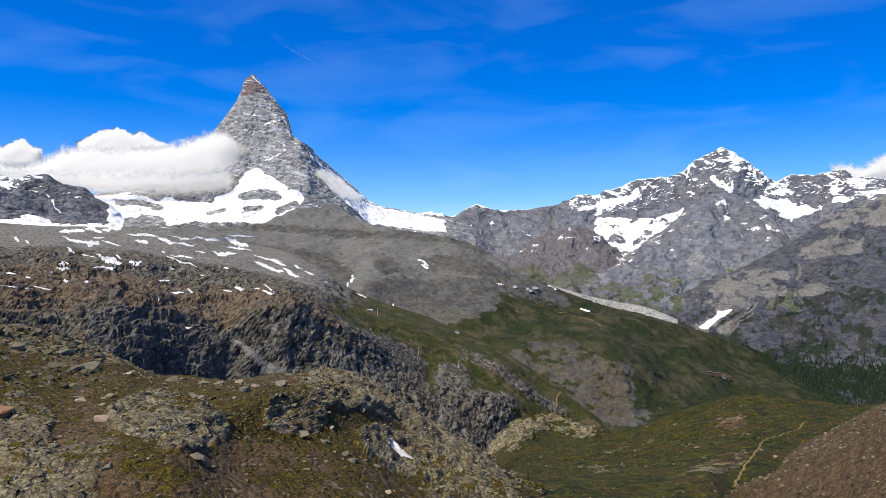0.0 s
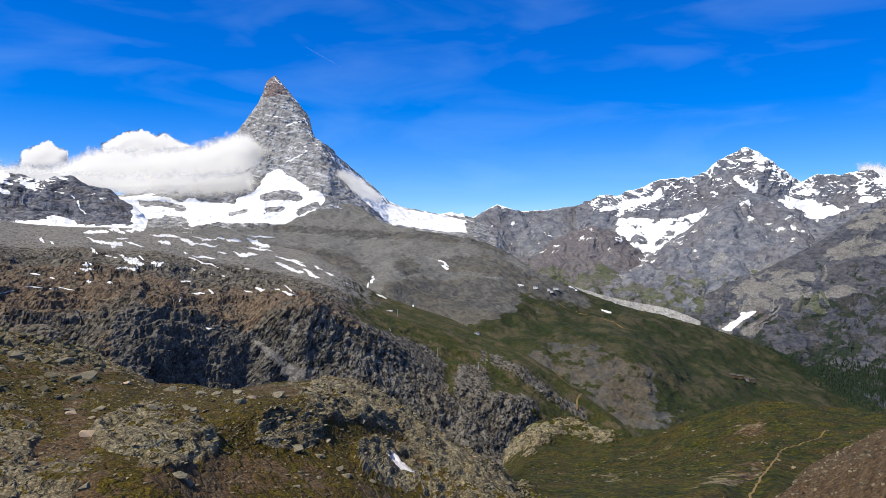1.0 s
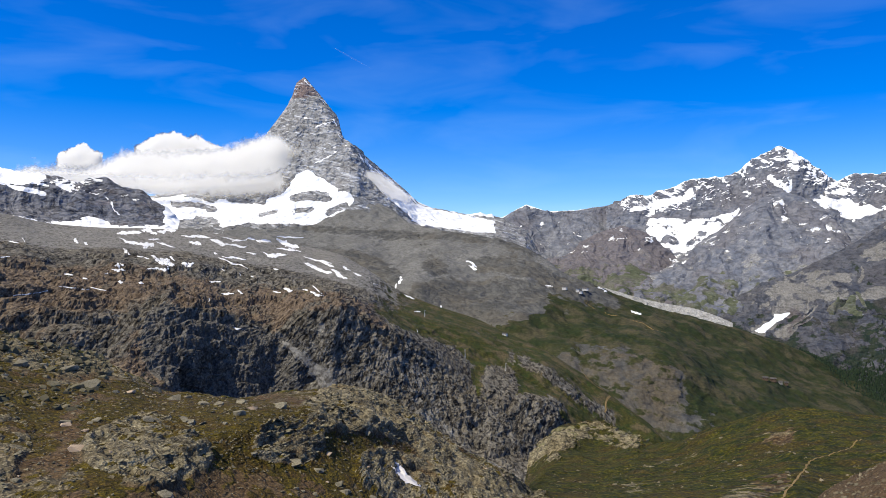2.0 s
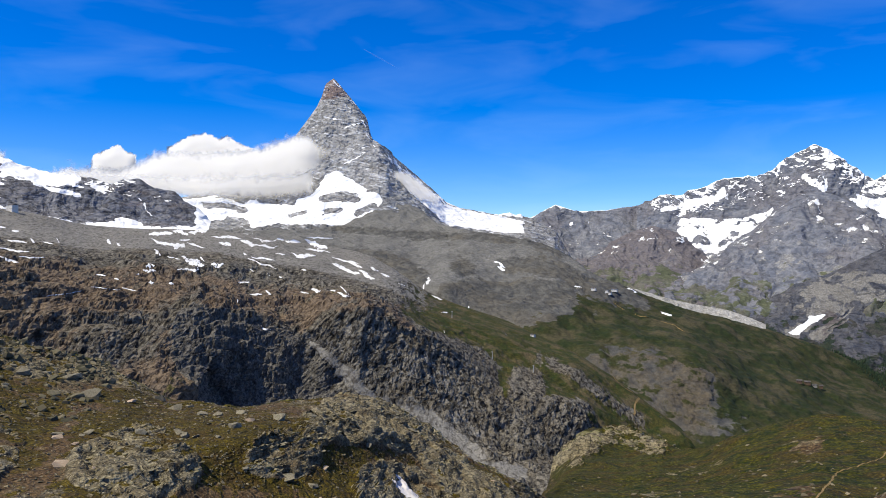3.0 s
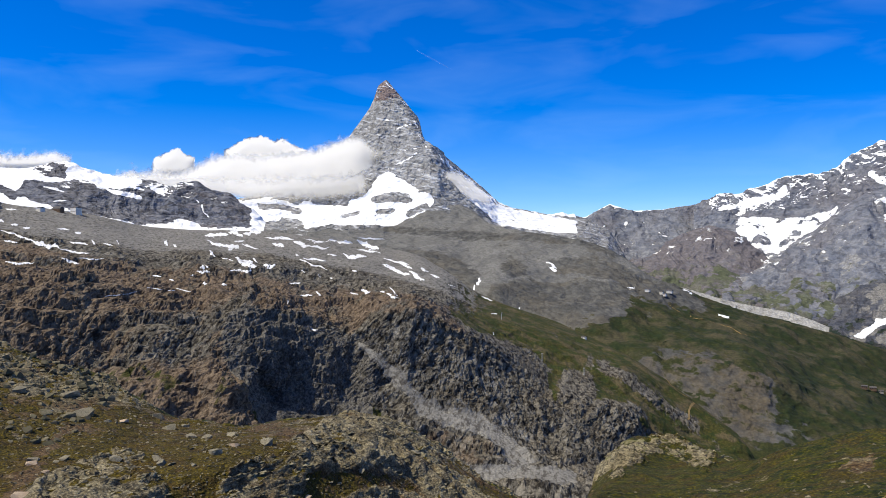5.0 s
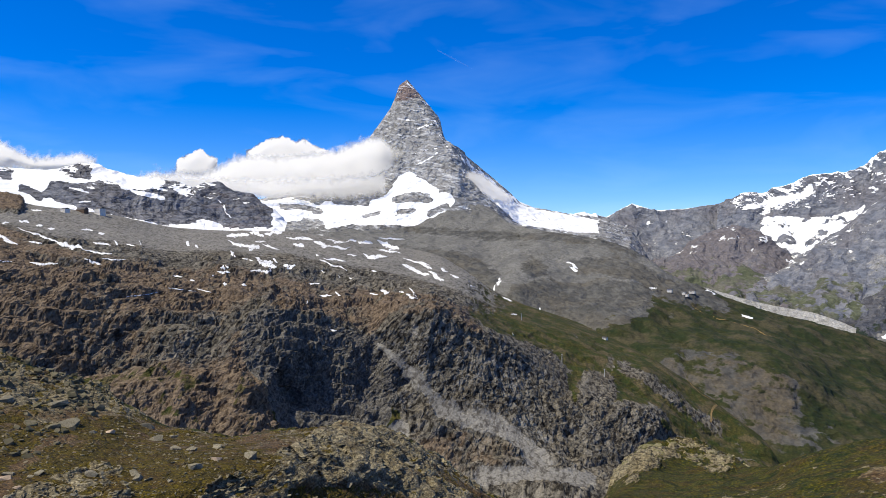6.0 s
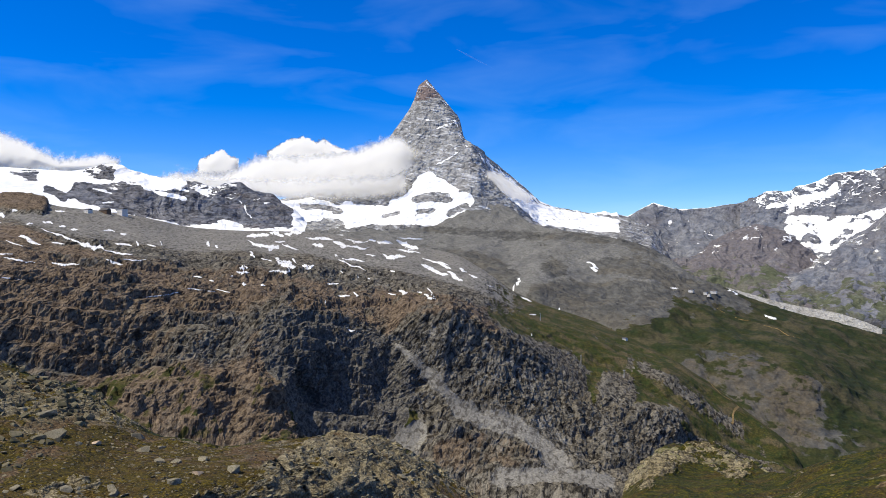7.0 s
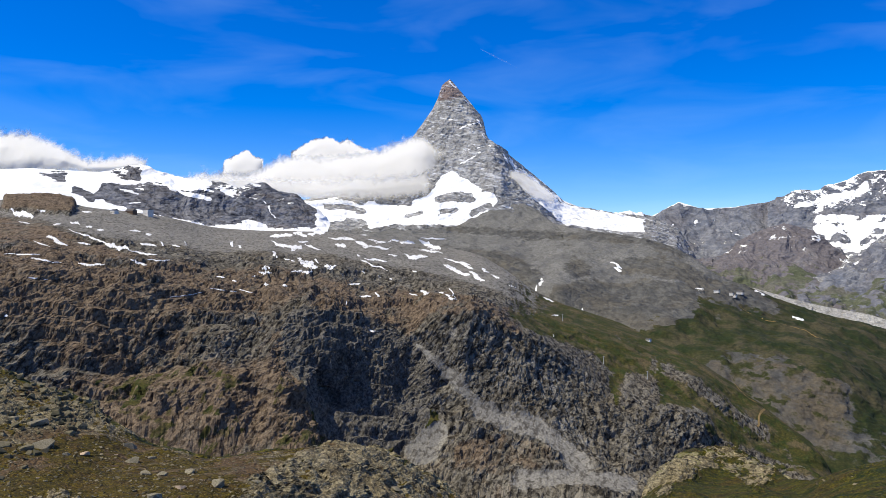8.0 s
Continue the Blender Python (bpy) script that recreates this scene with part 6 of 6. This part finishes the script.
KNOLL = np.argwhere((near_range > 470) & (near_range < 560) & (np.abs(near.A - 8) < 4.2))


def pick_knoll():
    i, j = KNOLL[rnd.randrange(len(KNOLL))]
    return (near.x[i, j], near.y[i, j], near.z[i, j] - 0.7, 0.8 + 3.4 * rnd.random() ** 2.5, Euler((rnd.gauss(0.2, 0.3), rnd.gauss(-0.2, 0.3), rnd.uniform(0, 6.28))))


n = Nodes("pale_knoll_rock")
isl = n.t.nodes.new("ShaderNodeNewGeometry").outputs["Random Per Island"]
MAT_KNOLL = n.done(n.mix(n.ramp(n.noise(1.5, 4), 0.35, 0.65), n.mix(isl, (0.17, 0.15, 0.09), (0.28, 0.245, 0.155)), (0.10, 0.095, 0.03)), 0.9)
scatter("knoll_blocks", MAT_KNOLL, 160, pick_knoll, [stone_points(13, 1.2, 0.85, 0.45) for _ in range(8)],
        "pale yellowish rock blocks capping a grassy knoll", "rocks")
scatter("hill_stones", MAT_RUBBLE, 420, pick_hill, [stone_points(9, 1.0, 0.75, 0.5) for _ in range(6)],
        "pale stones scattered over the grassy hill", "stones")

# ---- footpaths ----
MAT_TRAIL = simple("trodden_gravel", (0.22, 0.15, 0.062), (0.28, 0.20, 0.09), 0.4, 0.95, 0.03)


def footpath(land, points, wide, label, lift=0.12):
    bm = bmesh.new()
    pts = [Vector(p) for p in points]
    dense = []
    for a, b in zip(pts, pts[1:]):
        k = max(4, int((b - a).length / (wide * 2.0)))
        dense += [a.lerp(b, i / k) for i in range(k)]
    dense.append(pts[-1])
    last = None
    for i, q in enumerate(dense):
        d = (dense[min(i + 1, len(dense) - 1)] - dense[max(i - 1, 0)]).normalized()
        side = Vector((-d.y, d.x)) * wide * (0.5 + 0.18 * noise.noise((i * 0.7, 3.1, 0)))
        q = q + Vector((noise.noise((i * 0.35, 0, 1.5)), noise.noise((i * 0.35, 7, 2.5)))) * wide * 0.7
        pair = []
        for e in (q + side, q - side):
            z = land.height(math.degrees(math.atan2(e.x, e.y)), e.length)
            pair.append(bm.verts.new((e.x, e.y, z + lift)))
        if last:
            bm.faces.new((last[0], last[1], pair[1], pair[0]))
        last = pair
    return tagged(mesh_object("footpath", bm, MAT_TRAIL), label, "path", kind="structure")


footpath(near, [(58, 153), (66, 170), (78, 193), (85, 207), (94, 226), (109, 246), (114, 251), (132, 278)], 0.5, "narrow trodden path climbing the grassy hill", 0.1)
footpath(cliff, [(187, 1576), (198, 1482), (220, 1488), (226, 1468), (212, 1432), (206, 1399)], 3.0, "pale gravel track zigzagging down the slope", 1.5)
footpath(mid, [(230, 2137), (262, 2144), (301, 2031), (322, 2026), (392, 1999), (441, 1924)], 2.6, "pale gravel track on the green ridge", 1.5)

# ---- aerial masts, huts and the summit station ----
MAT_STEEL = simple("galvanised_steel", (0.42, 0.43, 0.44), (0.52, 0.53, 0.54), 0.5, 0.5, 0.002)
MAT_WALL = simple("pale_rendered_wall", (0.62, 0.60, 0.56), (0.72, 0.70, 0.66), 1.5, 0.9, 0.01)
MAT_STONEWALL = simple("grey_stone_wall", (0.24, 0.23, 0.21), (0.33, 0.31, 0.28), 1.0, 0.9, 0.02)
MAT_ROOF = simple("dark_roof_sheet", (0.07, 0.065, 0.065), (0.12, 0.11, 0.105), 1.0, 0.7, 0.01)
MAT_WOOD = simple("dark_timber", (0.10, 0.065, 0.045), (0.16, 0.11, 0.075), 0.8, 0.8, 0.01)
n = Nodes("window_glass")
MAT_GLASS = n.done((0.02, 0.025, 0.03), 0.08)


def box(bm, x0, x1, y0, y1, z0, z1):
    v = [bm.verts.new((x, y, z)) for z in (z0, z1) for x, y in ((x0, y0), (x1, y0), (x1, y1), (x0, y1))]
    for f in ((3, 2, 1, 0), (4, 5, 6, 7), (0, 1, 5, 4), (1, 2, 6, 5), (2, 3, 7, 6), (3, 0, 4, 7)):
        bm.faces.new([v[i] for i in f])


def piece(name, material, parent, *boxes, label=""):
    bm = bmesh.new()
    for b in boxes:
        box(bm, *b)
    return mesh_object(name, bm, material, parent, label)


def house(x, y, z, turn, wide, deep, tall, label, wall=None, base=3.0, name="mountain_hut", rise=0.35):
    root = new(name)
    root.matrix_world = pose(x, y, z, 0, 0, turn)
    hw, hd = wide / 2, deep / 2
    body = piece("wall", wall or MAT_WALL, root, (-hw, hw, -hd, hd, -base, tall))
    bm = bmesh.new()
    top = tall + wide * rise * 0.5
    e = 0.6
    v = [bm.verts.new(c) for c in ((-hw - e, -hd - e, tall - 0.1), (hw + e, -hd - e, tall - 0.1), (hw + e, hd + e, tall - 0.1), (-hw - e, hd + e, tall - 0.1),
                                   (-hw - e, 0, top), (hw + e, 0, top))]
    for f in ((0, 1, 5, 4), (2, 3, 4, 5), (0, 4, 3), (1, 2, 5), (3, 2, 1, 0)):
        bm.faces.new([v[i] for i in f])
    mesh_object("roof", bm, MAT_ROOF, root, "dark sheet roof")
    k = max(2, int(wide / 3.2))
    for i in range(k):
        cx = -hw + (i + 0.5) * wide / k
        piece("window", MAT_GLASS, body, (cx - 0.6, cx + 0.6, -hd - 0.06, -hd + 0.2, tall * 0.45, tall * 0.45 + 1.3))
    return tagged(root, label, "building", "huts on the slopes")


def mast(x, y, land, tall):
    root = new("aerial_mast")
    root.matrix_world = pose(x, y, land.height(math.degrees(math.atan2(x, y)), math.hypot(x, y)), 0, 0, 20)
    bm = bmesh.new()
    bmesh.ops.create_cone(bm, segments=8, radius1=0.75, radius2=0.45, depth=tall + 2, cap_ends=True)
    bmesh.ops.translate(bm, verts=bm.verts, vec=(0, 0, tall / 2 - 1))
    mesh_object("pole", bm, MAT_STEEL, root)
    piece("crossarm", MAT_STEEL, root, (-1.2, 1.2, -0.25, 0.25, tall - 0.5, tall))
    for s in (-1, 1):
        piece("sheave_rail", MAT_STEEL, root, (s * 1.1 - 0.2, s * 1.1 + 0.2, -1.2, 1.2, tall - 0.9, tall - 0.5))
    return tagged(root, "slim grey steel aerial mast on the slope", "mast", "aerial masts")


mast(-125, 1469, cliff, 13.0)
mast(-43, 1342, cliff, 13.0)
mast(28, 1359, cliff, 13.0)
house(30, 1607, -176.3, -25, 9, 7, 4.5, "small pale hut beside the gravel track", MAT_WALL)
house(203, 2152, -106.2, -25, 13, 8, 5, "pale walled mountain hut on the green ridge", MAT_WALL)
house(243, 2187, -114.3, -25, 9, 8, 5, "pale walled mountain hut on the green ridge", MAT_WALL)
house(267, 2214, -112.5, -25, 16, 8, 5, "pale walled mountain hut on the green ridge", MAT_WALL)
house(251, 2182, -118.9, -25, 8, 8, 5, "pale walled mountain hut on the green ridge", MAT_WALL)
house(649, 1870, -304.3, -15, 12, 9, 5, "dark timber chalet in a small hamlet", MAT_WOOD)
house(671, 1882, -309.1, -15, 14, 9, 5, "dark timber chalet in a small hamlet", MAT_WOOD)
house(693, 1897, -317.2, -15, 10, 9, 4, "grey walled chalet in a small hamlet", MAT_STONEWALL)
house(718, 1927, -325.0, -15, 9, 9, 5, "dark timber chalet in a small hamlet", MAT_WOOD)
house(-1217, 1615, 92.4, -20, 18, 12, 10, "pale station annexe on the plateau rim", MAT_WALL)
house(-1213, 1671, 94.7, -20, 32, 12, 9, "low dark station hall on the plateau rim", MAT_WOOD)
house(-1212, 1737, 91.6, -20, 22, 16, 18, "tall pale cable station with a dark roof", MAT_WALL)

# ---- conifers on the valley side ----
n = Nodes("conifer_needles")
isl = n.t.nodes.new("ShaderNodeNewGeometry").outputs["Random Per Island"]
MAT_TREE = n.done(n.mix(isl, (0.012, 0.024, 0.014), (0.03, 0.05, 0.024)), 0.9)


def conifers(land, count, spots, label):
    verts, faces = [], []
    for _ in range(count):
        az0, r0_, az1, r1_, spread = spots[rnd.randrange(len(spots))]
        k = rnd.random()
        az = az0 + (az1 - az0) * k + rnd.gauss(0, spread * 0.5)
        r = r0_ + (r1_ - r0_) * k + rnd.gauss(0, spread * 55)
        a = radians(az)
        z = land.height(az, r)
        h = rnd.uniform(7, 14)
        x, y = r * math.sin(a), r * math.cos(a)
        for lo, hi, wd in ((0.05, 0.5, 0.24), (0.3, 0.75, 0.18), (0.55, 1.0, 0.12)):
            b = len(verts)
            for q in range(6):
                t = q * math.pi / 3 + rnd.random()
                j = wd * h * rnd.uniform(0.75, 1.2)
                verts.append((x + j * math.cos(t), y + j * math.sin(t), z + h * (lo + rnd.uniform(-0.04, 0.04))))
            verts.append((x, y, z + h * hi))
            faces += [(b + q, b + (q + 1) % 6, b + 6) for q in range(6)]
    me = bpy.data.meshes.new("conifers")
    me.from_pydata(verts, [], faces)
    me.materials.append(MAT_TREE)
    return tagged(new("conifers", me), label, "forest", kind="stuff")


conifers(mid, 1500, ((21.5, 2600, 23.6, 2640, 0.5), (23.4, 2560, 27.5, 2600, 0.9), (24.5, 2500, 29.5, 2500, 0.9), (22.5, 2580, 26, 2600, 0.5)), "dark conifer forest along the valley edge")
conifers(flank, 2600, ((21.5, 2668, 31, 2674, 0.4), (22.5, 2691, 31, 2709, 0.5), (24, 2720, 31, 2743, 0.5)), "dark scattered conifers on the valley side")

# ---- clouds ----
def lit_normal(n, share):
    """Stands in for light scattered inside a cloud: bends the normal sunward, brightening it evenly."""
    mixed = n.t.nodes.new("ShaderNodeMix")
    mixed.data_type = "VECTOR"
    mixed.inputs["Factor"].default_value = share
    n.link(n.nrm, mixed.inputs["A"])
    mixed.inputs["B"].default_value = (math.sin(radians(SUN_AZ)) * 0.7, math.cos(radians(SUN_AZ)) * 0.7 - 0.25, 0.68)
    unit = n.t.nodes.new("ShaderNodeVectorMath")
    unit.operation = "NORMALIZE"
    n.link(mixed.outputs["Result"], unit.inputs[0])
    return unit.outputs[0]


def veil_material(name, thick, size=1.0, share=0.84, edge=(0.18, 0.8)):
    n = Nodes(name)
    den = n.t.nodes.new("ShaderNodeVertexColor")
    den.layer_name = "cover"
    sep = n.t.nodes.new("ShaderNodeSeparateColor")
    n.link(den.outputs["Color"], sep.inputs[0])
    nz = n.math("ADD", n.math("MULTIPLY", n.noise(95 * size, 5, 0.58), 0.65), n.math("MULTIPLY", n.noise(28 * size, 4, 0.6), 0.35))
    a = n.ramp(n.math("ADD", n.math("MULTIPLY", sep.outputs[0], 1.25), n.math("MULTIPLY", n.math("SUBTRACT", nz, 0.5), 1.7)), edge[0], edge[1], 0.0, thick)
    dif, tr, mx, clear, out = [n.t.nodes.new("ShaderNode" + k) for k in ("BsdfDiffuse", "BsdfTranslucent", "MixShader", "BsdfTransparent", "MixShader")]
    dif.inputs[0].default_value = tr.inputs[0].default_value = (0.86, 0.86, 0.86, 1)
    mx.inputs[0].default_value = 0.36
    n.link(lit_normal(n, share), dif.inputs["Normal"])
    n.link(dif.outputs[0], mx.inputs[1])
    n.link(tr.outputs[0], mx.inputs[2])
    n.link(a, out.inputs[0])
    n.link(clear.outputs[0], out.inputs[1])
    n.link(mx.outputs[0], out.inputs[2])
    n.link(out.outputs[0], n.t.nodes["Material Output"].inputs["Surface"])
    return n.m


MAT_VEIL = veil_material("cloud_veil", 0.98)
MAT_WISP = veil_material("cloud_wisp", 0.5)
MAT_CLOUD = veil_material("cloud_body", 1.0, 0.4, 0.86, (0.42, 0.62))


def shroud(name, top, low, r, bulge, fringe, material, parent, label):
    """One bank of mist: a pillow between the lines top and low (bearing, rise in thousandths) at range r, thinning towards its rim."""
    xs = [q[0] for q in top]
    cols, rows = int((xs[-1] - xs[0]) / 3.0), 34
    U = np.linspace(xs[0] - fringe, xs[-1] + fringe, cols)[None, :]
    T = np.interp(U, xs, [q[1] for q in top]) + fringe
    L = np.interp(U, [q[0] for q in low], [q[1] for q in low]) - fringe
    k = np.linspace(0, 1, rows)[:, None]
    W = L + (T - L) * k
    rim = np.minimum(np.minimum(T - W, W - L), np.minimum(U - U[0, 0], U[0, -1] - U))
    dens = smooth(0, 2.2 * fringe, rim)
    verts, faces, cover = [], [], []
    for side in (1, -1):
        b = len(verts)
        lump = fbm((U * 1.0 + 0 * W, W * 1.0 + 0 * U, 0 * W + 0 * U + 7 * side), 34, 4, 0.5)
        Y = r - side * (bulge * np.sqrt(dens) * (0.9 + 0.18 * lump))
        P = np.stack([U / 1000 * Y, Y, W / 1000 * Y], -1)
        verts += P.reshape(-1, 3).tolist()
        cover += dens.ravel().tolist()
        idx = np.arange(rows * cols).reshape(rows, cols) + b
        faces += np.stack([idx[:-1, :-1], idx[:-1, 1:], idx[1:, 1:], idx[1:, :-1]], -1).reshape(-1, 4).tolist()
    me = bpy.data.meshes.new(name)
    me.from_pydata(verts, [], faces)
    me.polygons.foreach_set("use_smooth", np.ones(len(faces), bool))
    att = me.color_attributes.new("cover", "FLOAT_COLOR", "POINT")
    att.data.foreach_set("color", np.repeat(np.array(cover, np.float32), 4))
    me.materials.append(material)
    ob = new(name, me)
    ob.parent = parent
    ob["label"] = label
    return ob


def cloud(label, billows, banks):
    root = tagged(new("cloud"), label, "cloud", "clouds round the peaks")
    for top, low, r in billows:
        shroud("billow", top, low, r, 26, 11, MAT_CLOUD, root, "bright white cauliflower top")
    for top, low, r, bulge, fringe, material in banks:
        shroud("veil", top, low, r, bulge, fringe, material, root, "soft grey-white mist")
    return root


PUFF_TOP = [(-586, 127), (-576, 132), (-566, 136), (-560, 139), (-552, 142), (-545, 141), (-539, 135), (-533, 132), (-524, 129)]
PUFF_LOW = [(-586, 104), (-524, 104)]
CROWN_TOP = [(-478, 138), (-467, 143), (-456, 148), (-446, 154), (-436, 157), (-424, 158), (-415, 154), (-406, 149), (-397, 152), (-387, 150), (-380, 145), (-371, 141), (-359, 136)]
CROWN_LOW = [(-478, 104), (-359, 104)]
BANK_TOP = [(-688, 103), (-621, 107), (-577, 108), (-533, 108), (-511, 118), (-496, 126), (-467, 128), (-408, 126), (-356, 133), (-320, 142), (-294, 151), (-279, 148), (-268, 132)]
BANK_LOW = [(-688, 93), (-621, 91), (-577, 95), (-533, 88), (-504, 82), (-459, 77), (-408, 76), (-356, 82), (-320, 85), (-286, 85), (-268, 111)]
HEM_TOP = [(-621, 107), (-533, 101), (-430, 95), (-334, 96), (-279, 104)]
HEM_LOW = [(-621, 91), (-533, 82), (-430, 73), (-334, 76), (-279, 79)]
cloud("bank of white cumulus and mist clinging to the peak", [(PUFF_TOP, PUFF_LOW, 3560), (CROWN_TOP, CROWN_LOW, 3540)], [(BANK_TOP, BANK_LOW, 3290, 26, 18, MAT_VEIL), (HEM_TOP, HEM_LOW, 3170, 20, 18, MAT_WISP)])
LEFT_TOP = [(-1074, 195), (-975, 182), (-922, 177), (-870, 160), (-819, 136), (-769, 136), (-739, 139), (-720, 130)]
LEFT_LOW = [(-1074, 122), (-975, 124), (-922, 127), (-870, 124), (-819, 119), (-769, 117), (-739, 120), (-720, 123)]
cloud("white cloud spilling over the glacier ridge", [], [(LEFT_TOP, LEFT_LOW, 3330, 40, 20, MAT_VEIL)])
RIGHT_TOP = [(511, 104), (527, 107), (549, 104), (577, 122), (630, 132)]
RIGHT_LOW = [(511, 89), (527, 79), (549, 85), (577, 88), (630, 85)]
FLECK_TOP = [(336, 85), (373, 91), (402, 95), (413, 88)]
FLECK_LOW = [(336, 77), (373, 76), (402, 77), (413, 82)]
cloud("small grey-white cloud resting on the ridge", [], [(RIGHT_TOP, RIGHT_LOW, 4150, 25, 15, MAT_VEIL), (FLECK_TOP, FLECK_LOW, 4100, 10, 7, MAT_WISP)])
FACE_TOP = [(-165, 104), (-147, 100), (-128, 85), (-110, 71)]
FACE_LOW = [(-165, 95), (-147, 78), (-128, 66), (-110, 63)]
cloud("faint mist drifting before the snowy north face", [], [(FACE_TOP, FACE_LOW, 3250, 10, 9, MAT_WISP)])

# ---- vapour trail high in the sky ----
bm = bmesh.new()
for i in range(24):
    k = i / 23
    c = Vector((-956, 4602, 1223)).lerp(Vector((-738, 4642, 1104)), k)
    w_ = 5.0 * math.sin(math.pi * min(1, k * 1.1 + 0.05)) ** 0.5 + 1.0
    ring = [bm.verts.new(c + Vector((0.3 * w_ * math.cos(t), 0, w_ * math.sin(t)))) for t in (0, 1.05, 2.09, 3.14, 4.19, 5.24)]
    if i:
        for q in range(6):
            bm.faces.new((last_ring[q], last_ring[(q + 1) % 6], ring[(q + 1) % 6], ring[q]))
    last_ring = ring
n = Nodes("vapour")
n.done((0.9, 0.92, 0.95), 1.0)
n.b.inputs["Alpha"].default_value = 0.035
tagged(mesh_object("vapour_trail", bm, n.m), "thin white vapour trail fading in blue sky", "vapour trail")
